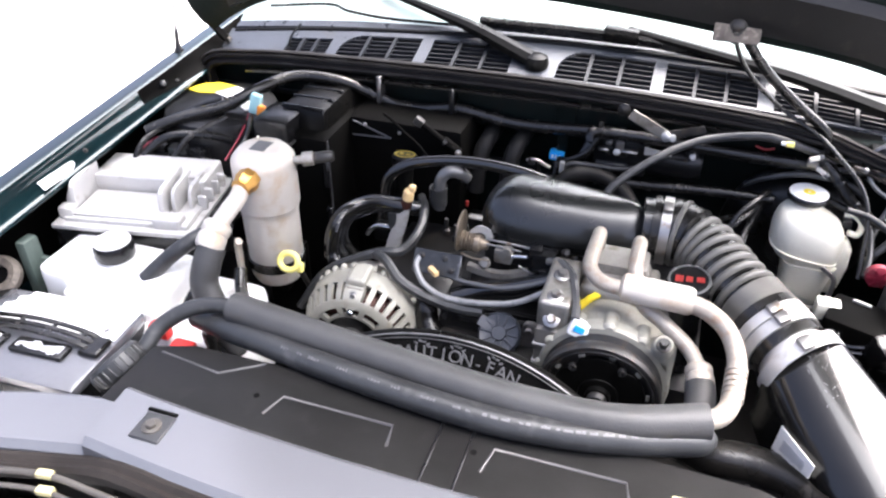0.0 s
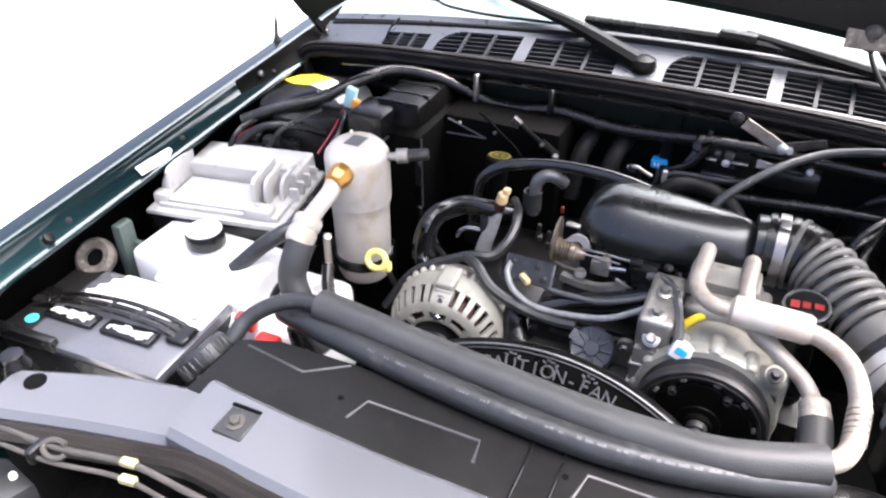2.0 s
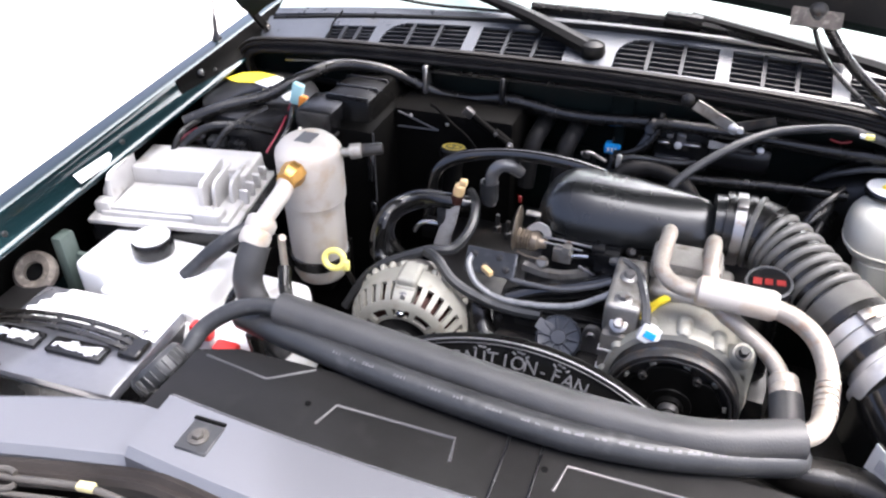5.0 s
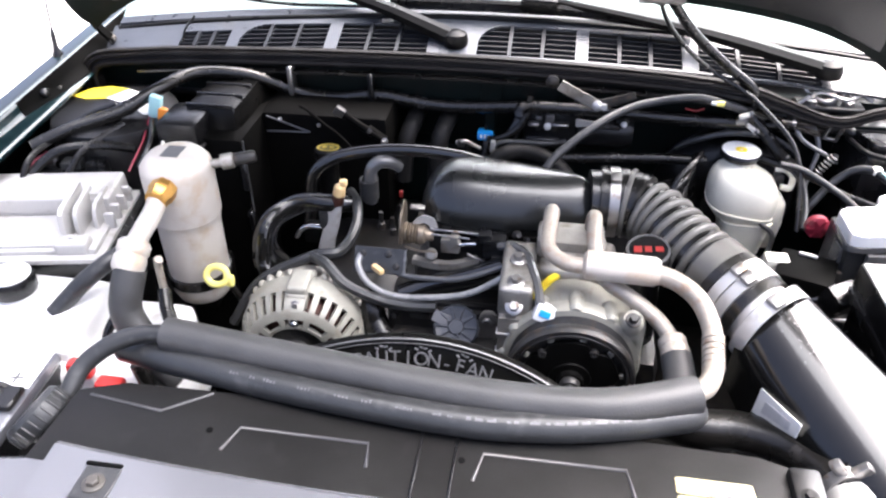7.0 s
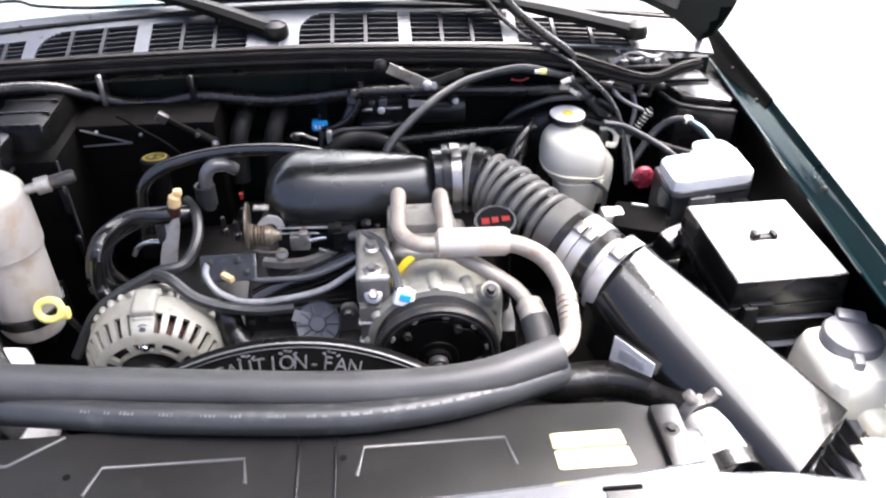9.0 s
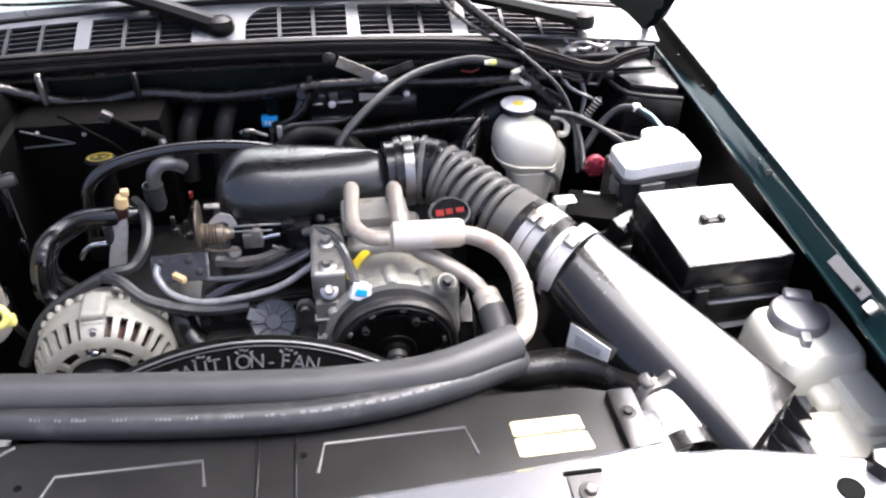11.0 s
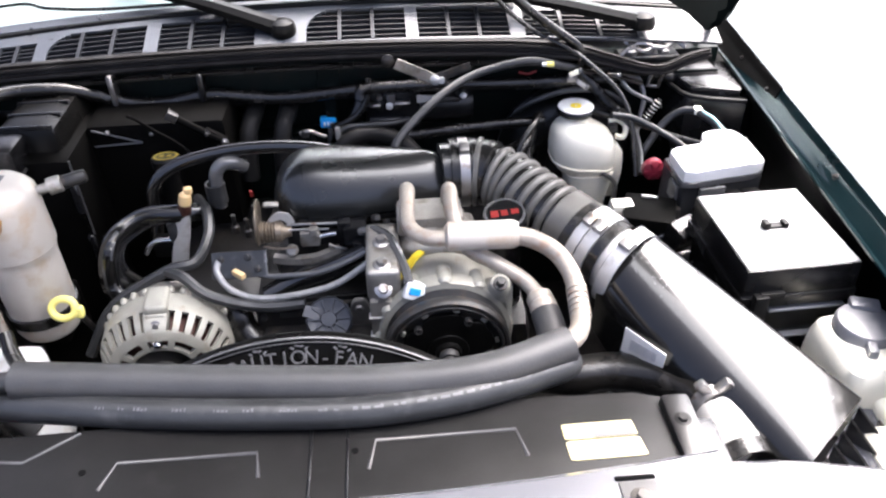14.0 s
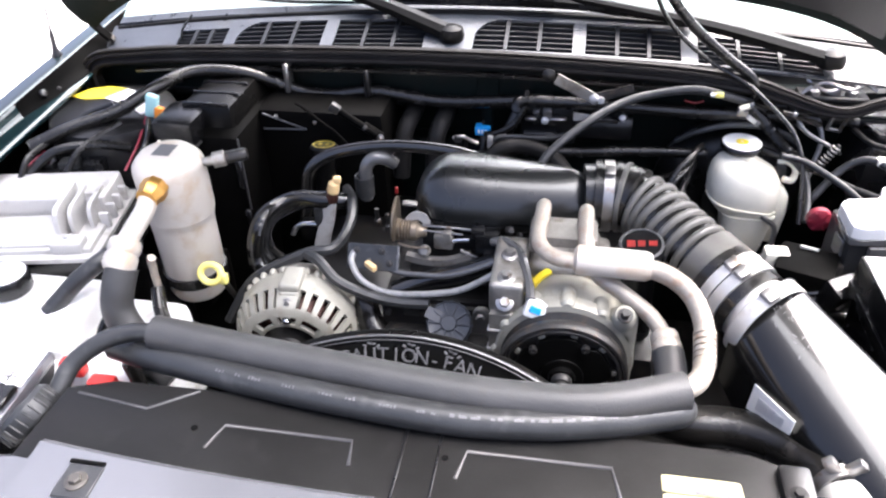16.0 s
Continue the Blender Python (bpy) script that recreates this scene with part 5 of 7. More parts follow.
while i < 232:
    run = random.choice((2, 3, 4, 5))
    for _ in range(run):
        a, b = text_line[i], text_line[i + 1]
        d = (b - a).normalized()
        up = Vector((0, -0.45, 0.89))
        side = d.cross(up).normalized()
        up = side.cross(d)
        m = Matrix((d, -side, up)).transposed().to_4x4()
        m.translation = a + up * 0.0154
        w = random.uniform(0.0006, 0.0016)
        part("print_bar", box(-w, w, -0.0019, random.uniform(0.0002, 0.0019), -0.0003, 0.0003, 0, 1, m=m), M_GREY_BAR, lower)
        i += 1
    i += random.choice((2, 3, 6))

def turned_cage(profile, seg, gone, thickness=0.005):
    """A turned shell about z; gone(row, column) names the faces left open."""
    bm = bmesh.new()
    rows = [[bm.verts.new((r * math.cos(2 * math.pi * i / seg), r * math.sin(2 * math.pi * i / seg), z)) for i in range(seg)] for r, z in profile]
    for j, (a, b) in enumerate(zip(rows, rows[1:])):
        for i in range(seg):
            if not gone(j, i):
                bm.faces.new((a[i], a[(i + 1) % seg], b[(i + 1) % seg], b[i]))
    bmesh.ops.recalc_face_normals(bm, faces=bm.faces)
    bmesh.ops.solidify(bm, geom=bm.faces[:], thickness=thickness)
    return bm


alt = thing("alternator", "cast aluminium alternator with vent slots and copper windings", "alternator", at=pose(-0.216, 0.362, 0.813, 2, 0, 4) @ Matrix.Scale(0.95, 4))
part("core", lathe([(0, -0.065), (0.071, -0.065), (0.073, -0.03), (0.064, -0.016), (0.05, -0.012), (0.03, -0.012), (0, -0.012)], 40, AXIS_Y), M_COPPER, alt, "dark red copper windings")
CASE = [(0.082, -0.066), (0.0865, -0.065), (0.0885, -0.06), (0.0885, -0.034), (0.0875, -0.03), (0.085, -0.026), (0.078, -0.012), (0.073, -0.006), (0.069, -0.0035), (0.06, -0.001), (0.0475, 0.0), (0.043, 0.0), (0.0415, -0.004)]
BOSSES = (88, 205, 322)


def near_boss(i, half):
    return any(abs((i * 3 - a + 180) % 360 - 180) < half for a in BOSSES)


def case_gap(j, i):
    if 4 <= j <= 6:
        return i % 4 in (0, 1) and not near_boss(i, 11)
    if j == 9:
        return i % 12 in (1, 2, 3, 4, 5, 6, 7, 8, 9) and not near_boss(i, 7)
    return False


part("case", moved(turned_cage(CASE, 120, case_gap, 0.006), AXIS_Y), M_CASE, alt, angle=32)
for k in range(32):
    a = 2 * math.pi * k / 32
    part("rear_tooth", moved(box(0.078, 0.0905, -0.0045, 0.0045, -0.078, -0.065, 0.003, 1, m=Matrix.Rotation(a, 4, "Z")), AXIS_Y), M_CASE, alt)
part("rear_housing", lathe([(0, -0.11), (0.066, -0.11), (0.077, -0.1), (0.08, -0.067), (0, -0.067)], 40, AXIS_Y), M_ALU, alt)
part("fan_disc", lathe([(0, -0.012), (0.043, -0.012), (0.044, -0.008), (0.03, -0.005), (0.022, 0.0), (0.018, 0.014), (0, 0.014)], 32, AXIS_Y), M_DARK_METAL, alt)
for a in BOSSES:
    c, s = math.cos(radians(a)), math.sin(radians(a))
    m = AXIS_Y @ Matrix.Rotation(radians(a), 4, "Z")
    part("mount_boss", join(box(0.074, 0.0965, -0.0155, 0.0155, -0.07, -0.024, 0.007, 3, m=m), box(0.056, 0.0895, -0.015, 0.015, -0.03, -0.003, 0.006, 3, m=m @ pose(0, 0, 0, 0, 12, 0))), M_CASE, alt)
    part("boss_bolt", bolt(0.0045, 0.004, m @ Matrix.Translation((0.075, 0, -0.013)) @ pose(0, 0, 0, 0, 30, 0)), M_STEEL, alt)
    part("through_bolt", bolt(0.004, 0.004, m @ Matrix.Translation((0.0545, 0, 0.0))), M_CHROME, alt)

fan = thing("fan_shroud", "black plastic fan shroud with raised caution lettering", "shroud")
loops = []
for i in range(29):
    a = radians(62 + 50 * i / 28)
    ca, sa = math.cos(a), math.sin(a)
    cx, cz, R = -0.028, 0.57, 0.376
    pts = []
    for r, dy in ((R - 0.07, 0.0), (R - 0.005, 0.0), (R - 0.004, -0.0025), (R - 0.0015, -0.0025), (R, 0.0), (R - 0.001, 0.008), (R - 0.006, 0.008), (R - 0.07, 0.008)):
        z = cz + r * sa
        pts.append((cx + r * ca, 0.225 + (z - 0.88) * 0.69 + dy, z))
    loops.append(pts)
part("ring", rings(loops), M_GLOSS, fan, angle=45)
# beads in lighter greys paint the highlight lines along the black rim
for inset, r, m in ((0.0012, 0.0016, M_CABLE), (0.0052, 0.0008, M_EDGE_GLINT)):
    rim_line = [(cx + (R - inset) * math.cos(a), 0.2225 + (cz + (R - inset) * math.sin(a) - 0.88) * 0.69, cz + (R - inset) * math.sin(a)) for a in [radians(63 + 48 * i / 16) for i in range(17)]]
    part("rim_bead", tube(rim_line, r, 8, 3), m, fan, "raised rim bead in lighter grey for the rim highlight")


def fan_face(a, r, out=0.0):
    """A pose on the shroud's face: x along the arch, y away from its centre."""
    def at(a, r):
        z = cz + r * math.sin(a)
        return Vector((cx + r * math.cos(a), 0.225 + (z - 0.88) * 0.69, z))
    p = at(a, r)
    ex, ey = (at(a - 0.01, r) - p).normalized(), (at(a, r + 0.001) - p).normalized()
    ez = ex.cross(ey).normalized()
    ey = ez.cross(ex)
    m = Matrix((ex, ey, ez)).transposed().to_4x4()
    m.translation = p + ez * out
    return m


for k, letter in enumerate("CAUTION-FAN"):
    part("raised_letter", text_mesh(letter, 0.0215, fan_face(radians(101.6 - 2.37 * k), 0.3555, 0.0006), 0.0011), M_LETTER, fan, "raised worn moulded letter", angle=20)
for a in (96.6, 89.5, 82.1):
    for d, e in ((-1.2, -0.001), (-0.4, 0.0012), (0.4, 0.0005), (1.2, -0.0016)):
        part("splash_mark", box(-0.0023, 0.0023, -0.0011, 0.0012, -0.0004, 0.0009, 0.0003, 1, m=fan_face(radians(a - d), 0.3655 + e, 0.0003) @ pose(0, 0, 0, 0, 0, 28 * d)), M_LETTER, fan)

ps = thing("power_steering_cap", "ribbed blue-black power steering reservoir cap", "cap", at=pose(-0.006, 0.408, 0.842, 44))
part("reservoir", lathe([(0, -0.08), (0.03, -0.08), (0.03, -0.015), (0.025, -0.01), (0.025, 0.0), (0, 0.0)], 28), M_PLASTIC, ps)
M_CAP = mat("blue_black_plastic", (0.045, 0.05, 0.062), 0.42, var=0.3, scale=60, bump=0.2)
part("cap", lathe([(0, 0.0), (0.0275, 0.0), (0.0295, 0.003), (0.0295, 0.015), (0.0275, 0.018), (0.025, 0.0165), (0.011, 0.0165), (0.0095, 0.02), (0, 0.02)], 40), M_CAP, ps)
for k in range(10):
    part("cap_rib", box(0.009, 0.0265, -0.0013, 0.0013, 0.0155, 0.0195, 0.0006, 1, m=pose(0, 0, 0, 0, 0, 36 * k)), M_CAP, ps)
for k in range(20):
    part("edge_grip", box(0.0288, 0.0308, -0.0016, 0.0016, 0.003, 0.0145, 0.0005, 1, m=pose(0, 0, 0, 0, 0, 18 * k)), M_CAP, ps)
part("tape", box(-0.034, -0.012, -0.006, 0.010, 0.0165, 0.0185, 0.0006, 1, m=pose(0, 0, 0, 0, 0, -20)), M_CABLE, ps, "piece of grey tape")

oil = thing("oil_filler_cap", "black ribbed oil filler cap with red marking", "cap", at=pose(0.229, 0.448, 0.943, 10, -4, 0))
part("neck", lathe([(0, -0.14), (0.02, -0.14), (0.02, 0.0), (0, 0)], 24), M_PLASTIC, oil)
part("cap", lathe([(0, 0), (0.026, 0), (0.028, 0.004), (0.028, 0.024), (0.025, 0.028), (0, 0.0285)], 28), M_PLASTIC, oil)
# lighter ring puts a highlight round the edge of the black cap
part("cap_rim", lathe([(0.0235, 0.0275), (0.0268, 0.0268), (0.0272, 0.0282), (0.0262, 0.0294), (0.0238, 0.0294)], 32), M_CABLE, oil, "raised rim in lighter grey for its highlight")
for k in range(14):
    part("grip", box(0.0265, 0.0295, -0.002, 0.002, 0.003, 0.023, 0.001, 1, m=pose(0, 0, 0, 0, 0, 360 / 14 * k)), M_PLASTIC, oil)
for x in (-0.013, 0.0, 0.013):
    part("red_bar", box(x - 0.0045, x + 0.0042 + 0.1 * abs(x), -0.005 + 0.1 * x, 0.005, 0.0285, 0.0291, 0, 1), M_DULL_RED, oil, "red printed bar")

# ---------------------------------------------------------------- things on the right of the engine
def soft_loop(cx, cy, hx, hy, z, power=0.55, n=32, lean=0.0):
    """A rounded-rectangle loop."""
    out = []
    for i in range(n):
        a = 2 * math.pi * i / n
        c, s = math.cos(a), math.sin(a)
        out.append((cx + hx * math.copysign(abs(c) ** power, c), cy + hy * math.copysign(abs(s) ** power, s), z + lean * c))
    return out


mc = thing("brake_master_cylinder", "white brake fluid reservoir on an aluminium cylinder", "master cylinder", at=(0.402, 0.745, 0.83))
UPPER = [(0.034, 0.028, 0.012), (0.046, 0.036, 0.02), (0.054, 0.042, 0.032), (0.0585, 0.0455, 0.046), (0.0595, 0.046, 0.06), (0.0585, 0.0455, 0.073), (0.0555, 0.0435, 0.084), (0.049, 0.039, 0.094), (0.036, 0.03, 0.1015), (0.015, 0.015, 0.104)]
part("reservoir", rings([soft_loop(0.0, -0.006, hx * 0.92, hy * 0.95, z, 0.7, lean=-0.01) for hx, hy, z in UPPER]), M_SKY_PLASTIC, mc, angle=60)
part("seam", rings([soft_loop(0.0, -0.006, hx * 0.92, hy * 0.95, z, 0.7, lean=-0.01) for hx, hy, z in ((0.046, 0.034, 0.034), (0.0575, 0.0455, 0.0345), (0.0585, 0.0465, 0.0385), (0.048, 0.036, 0.039))]), M_SKY_PLASTIC, mc, angle=60)
LOWER_TUB = [(0.018, 0.016, -0.064), (0.028, 0.025, -0.058), (0.033, 0.031, -0.036), (0.037, 0.036, -0.005), (0.042, 0.04, 0.022)]
part("lower_tub", rings([soft_loop(0.012, -0.006, hx, hy, z) for hx, hy, z in LOWER_TUB]), M_SKY_PLASTIC, mc, angle=60)
part("side_lobe", rings([soft_loop(0.052, -0.004, hx, hy, z) for hx, hy, z in ((0.008, 0.012, -0.035), (0.014, 0.02, -0.02), (0.018, 0.024, 0.02), (0.016, 0.02, 0.05), (0.008, 0.01, 0.062))]), M_SKY_PLASTIC, mc, angle=60)
NECK = Matrix.Translation((-0.013, 0.004, 0.004))
part("neck", lathe([(0.022, 0.09), (0.022, 0.118)], 24, NECK), M_SKY_PLASTIC, mc)
cap = part("cap", lathe([(0, 0.112), (0.027, 0.112), (0.0305, 0.116), (0.031, 0.121), (0.029, 0.124), (0, 0.1245)], 14, NECK), M_PLASTIC, mc)
part("symbol_plate", lathe([(0, 0.1245), (0.0285, 0.1245), (0.0285, 0.1255), (0, 0.1257)], 28, NECK), M_WHITE_TANK, cap)
part("yellow_symbol", lathe([(0.0025, 0.1257), (0.009, 0.1257), (0.009, 0.1262), (0.0025, 0.1262)], 20, NECK), M_YELLOW, cap)
part("dark_symbol", box(-0.024, -0.0145, 0.011, 0.016, 0.1237, 0.1242, 0, 1), M_HOLE, cap)
part("sensor_loop", tube([(0.05, 0.02, 0.09), (0.062, 0.016, 0.094), (0.074, 0.008, 0.086), (0.07, -0.002, 0.072), (0.056, -0.004, 0.074)], 0.0052, 10), M_SKY_PLASTIC, mc)
part("sensor_plug", box(0.046, 0.06, 0.0, 0.018, 0.078, 0.09, 0.003), M_HOSE, mc)
for x, w in ((-0.022, 0.014), (0.022, 0.013)):
    part("feed_port", lathe([(0, -0.03), (w, -0.03), (w, 0.0), (w * 1.25, 0.004), (w * 1.25, 0.014), (0, 0.014)], 20, Matrix.Translation((x, -0.008, -0.08))), M_SKY_PLASTIC, mc)
part("port_ring", lathe([(0.009, 0), (0.019, 0), (0.019, 0.02), (0.009, 0.02)], 20, along((-0.012, -0.05, -0.052), (-0.3, -1, 0.25))), M_SKY_PLASTIC, mc)
part("level_sensor", join(box(-0.004, 0.022, -0.084, -0.044, -0.075, -0.052, 0.005), box(-0.03, -0.012, -0.07, -0.044, -0.08, -0.068, 0.003)), M_PLASTIC, mc)
part("cylinder", join(lathe([(0, -0.1), (0.02, -0.1), (0.02, 0.05), (0.014, 0.06), (0, 0.06)], 22, pose(0, 0, -0.095, 90)), box(-0.034, 0.034, -0.03, 0.03, -0.115, -0.085, 0.008)), M_ALU_PALE, mc)
boost = thing("brake_booster", "round black brake booster on the firewall", "brake booster", at=pose(0.40, 0.86, 0.83, 90))
part("shell", lathe([(0, 0), (0.118, 0), (0.122, 0.006), (0.122, 0.014), (0.115, 0.02), (0.108, 0.04), (0.085, 0.055), (0.05, 0.062), (0.045, 0.07), (0, 0.07)], 56), M_BLACK_METAL, boost)
part("check_valve", lathe([(0, 0), (0.012, 0), (0.012, 0.02), (0.006, 0.024), (0.006, 0.04), (0, 0.04)], 16, Matrix.Translation((-0.07, 0.03, 0.05))), M_PLASTIC, boost)

fuse = thing("fuse_box", "black plastic fuse and relay box with a flat lid", "fuse box", at=pose(0.5655, 0.401, 0.80, 0, 0, 2))
part("base", box(-0.066, 0.068, -0.078, 0.078, -0.1, 0.1, 0.006), M_PLASTIC, fuse)
part("lid", box(-0.0715, 0.0725, -0.0835, 0.0835, 0.112, 0.1512, 0.003, 2, top=0.985), M_PLASTIC, fuse, angle=20)
# thin pale plate added on the black lid, painted as sky glare
part("top_panel", box(-0.0685, 0.0695, -0.0805, 0.0805, 0.1505, 0.1525, 0.0015, 1), M_GLARE_TOP, fuse, "flat lid panel paled for the sky glare on it", angle=20)
part("lid_skirt", box(-0.0735, 0.0745, -0.0855, 0.0855, 0.095, 0.113, 0.003), M_PLASTIC, fuse)
part("lid_knob", join(box(-0.0165, 0.0165, -0.005, 0.006, 0.150, 0.156, 0.002), box(-0.0165, -0.008, -0.006, 0.007, 0.150, 0.162, 0.002), box(0.009, 0.0165, -0.006, 0.007, 0.150, 0.160, 0.002)), M_GLOSS, fuse, "small black rocker latch on the lid")
# black side ribs coloured pale grey to show the sky's glint on them
for z in (0.088, 0.043):
    part("side_rib", box(-0.032, 0.066, -0.086, -0.077, z - 0.002, z + 0.002, 0.001, 1), M_GREY_CAP, fuse)
part("latch", join(box(-0.058, -0.04, -0.094, -0.076, 0.02, 0.118, 0.003), box(-0.05, -0.02, -0.0895, -0.08, 0.112, 0.12, 0.002)), M_PLASTIC_MATT, fuse)
part("corner_post", box(-0.074, -0.062, -0.086, -0.07, -0.02, 0.1, 0.003), M_PLASTIC, fuse)
strap = part("ground_strap", sweep([(-0.058, -0.098, 0.052), (-0.038, -0.105, 0.04), (-0.022, -0.108, 0.015), (-0.016, -0.106, -0.02)], [(-0.010, -0.0015), (0.010, -0.0015), (0.010, 0.0015), (-0.010, 0.0015)], 5), M_ALU_PALE, fuse, "bright bent ground strap")
part("strap_bolt", bolt(0.005, 0.004, pose(-0.045, -0.106, 0.043, 35)), M_BRONZE, strap)
for y in (-0.05, 0.03):
    part("side_clip", prism([(-0.02, 0.0), (0.02, 0.0), (0.014, 0.026), (-0.014, 0.026)], 0.0, 0.02, 0.003, m=Matrix.Translation((-0.064, y, 0.045)) @ pose(0, 0, 0, 0, -90, 0)), M_PLASTIC, fuse)

absm = thing("brake_control_module", "pale grey brake control module with wiring plugs", "control module", at=pose(0.5625, 0.592, 0.86, 0, 0, 6))
part("base", box(-0.062, 0.06, -0.036, 0.038, -0.06, 0.07, 0.006), M_HOSE, absm)
COVER = [(-0.066, -0.042), (0.062, -0.036), (0.066, 0.04), (0.055, 0.067), (0.01, 0.067), (0.004, 0.035), (-0.06, 0.03)]
part("cover", prism(rounded(COVER, 2, 0.1), 0.071, 0.0885, 0.004), M_WHITE_TANK, absm, "pale grey cover plate")
part("rim", prism(rounded([(x * 1.035, y * 1.03) for x, y in COVER], 2, 0.1), 0.062, 0.0705, 0.002), M_CABLE, absm)
part("front_plate", box(-0.04, 0.0, -0.046, -0.036, 0.015, 0.06, 0.003), M_CABLE, absm)
part("side_label", box(-0.0675, -0.062, -0.026, 0.0, 0.03, 0.058, 0.001, 1), M_CABLE, absm)
for x in (0.012, 0.042):
    part("plug", box(x - 0.013, x + 0.013, -0.058, -0.034, 0.012, 0.048, 0.004), M_PLASTIC_MATT, absm, "black wiring plug")
part("side_tab", join(box(-0.082, -0.06, -0.04, -0.012, 0.0, 0.026, 0.004), box(-0.09, -0.07, -0.05, -0.034, -0.012, 0.01, 0.004)), M_CLUTCH, absm)
for dx, r in ((0.0, 0.004), (0.012, 0.003), (0.02, 0.004)):
    part("pigtail", tube([(0.03 + dx, -0.055, 0.03), (0.045 + dx, -0.07, 0.04), (0.062 + dx, -0.06, 0.03), (0.07 + dx, -0.04, 0.0)], r, 8), M_CABLE if dx else M_RUBBER, absm)
part("cover_mark", box(-0.034, -0.03, -0.018, -0.014, 0.0885, 0.0889, 0, 1), M_GREY_BAR, absm)

cool = thing("coolant_tank", "yellowed translucent coolant overflow tank with black cap", "tank", at=(0.615, 0.19, 0.72))
part("main_chamber", rings([soft_loop(0.021, 0.06, hx, hy, z, 0.32, 40) for hx, hy, z in ((0.058, 0.058, 0.0), (0.0575, 0.0575, 0.12), (0.056, 0.056, 0.15), (0.052, 0.052, 0.166), (0.046, 0.046, 0.173), (0.03, 0.03, 0.1755))]), M_CREAM_TANK, cool, angle=28)
part("side_chamber", rings([soft_loop(0.052, -0.02, hx, hy, z, 0.36, 40) for hx, hy, z in ((0.03, 0.05, 0.0), (0.03, 0.05, 0.13), (0.027, 0.047, 0.143), (0.02, 0.04, 0.148))]), M_CREAM_TANK, cool, angle=28)
part("front_chamber", rings([soft_loop(0.018, -0.062, hx, hy, z, 0.36, 40) for hx, hy, z in ((0.05, 0.045, 0.0), (0.05, 0.045, 0.1), (0.047, 0.042, 0.118), (0.04, 0.035, 0.127), (0.02, 0.02, 0.129))]), M_CREAM_TANK, cool, angle=28)
part("mould_seam", rings([soft_loop(0.021, 0.06, hx, hy, z, 0.32, 40) for hx, hy, z in ((0.05, 0.05, 0.098), (0.0592, 0.0592, 0.0985), (0.0592, 0.0592, 0.1015), (0.05, 0.05, 0.102))]), M_CREAM_TANK, cool, angle=28)
part("bridge", box(0.0, 0.06, -0.03, 0.02, 0.05, 0.138, 0.014, 3), M_CREAM_TANK, cool)
CAP = Matrix.Translation((0.013, 0.076, 0.0))
cc = part("cap", lathe([(0, 0.166), (0.0335, 0.166), (0.0345, 0.17), (0.0345, 0.184), (0.032, 0.1885), (0.028, 0.19), (0.0, 0.191)], 36, CAP), M_GREY_CAP, cool, "round grey flip cap")
part("cap_tab", box(-0.0055, 0.0055, -0.05, -0.03, 0.172, 0.186, 0.003, m=CAP @ pose(0, 0, 0, 0, 0, -18)), M_GREY_CAP, cc)
part("cap_hinge", join(box(-0.017, 0.017, 0.016, 0.036, 0.184, 0.196, 0.005, m=CAP @ pose(0, 0, 0, 0, 0, -20)), lathe([(0, 0), (0.006, 0), (0.006, 0.02), (0, 0.02)], 14, CAP @ pose(0.006, 0.03, 0.19, 0, 90, -20))), M_GREY_CAP, cc)
part("cap_groove", lathe([(0.0335, 0.1695), (0.0353, 0.1695), (0.0353, 0.1745), (0.0335, 0.1745)], 36, CAP), M_PLASTIC, cc, "dark lower rim")
stay = thing("radiator_stay", "black bolted stay beside the coolant tank with a bright strap", "bracket", at=pose(0.66, 0.093, 0.835, 0, 0, 8))
part("arm", box(-0.03, 0.06, -0.008, 0.008, 0.0, 0.026, 0.004), M_PLASTIC, stay)
part("strap", box(-0.03, 0.055, -0.006, 0.010, 0.026, 0.030, 0.001, 1), M_ALU_PALE, stay)

rad = thing("radiator_hose", "thick black upper radiator hose with a spring clamp", "hose")
part("hose", tube([(0.22, 0.30, 0.84), (0.28, 0.272, 0.848), (0.333, 0.268, 0.853), (0.38, 0.245, 0.862), (0.408, 0.21, 0.872), (0.42, 0.175, 0.876)], 0.0235, 22), M_RUBBER, rad)
part("spring_clamp", lathe([(0.023, -0.007), (0.026, -0.007), (0.026, 0.007), (0.023, 0.007)], 30, along((0.418, 0.185, 0.876), (0.25, -1, 0.1))), M_STEEL, rad)
for dx, a in ((-0.012, 40), (0.012, -40)):
    part("clamp_ear", box(-0.006, 0.006, -0.005, 0.005, 0.022, 0.046, 0.003, m=Matrix.Translation((0.416 + dx, 0.187, 0.877)) @ pose(0, 0, 0, 0, a, 0)), M_STEEL, rad)
part("inlet_neck", lathe([(0, 0), (0.022, 0), (0.0245, 0.006), (0.0265, 0.02), (0.029, 0.055), (0.03, 0.058), (0, 0.058)], 30, along((0.418, 0.182, 0.876), (0.14, -1, -0.1))), M_ALU_PALE, rad, "pale worn inlet neck")
part("neck_band", lathe([(0.028, 0.056), (0.031, 0.056), (0.031, 0.075), (0.028, 0.075)], 30, along((0.418, 0.182, 0.876), (0.14, -1, -0.1))), M_RUBBER, rad)

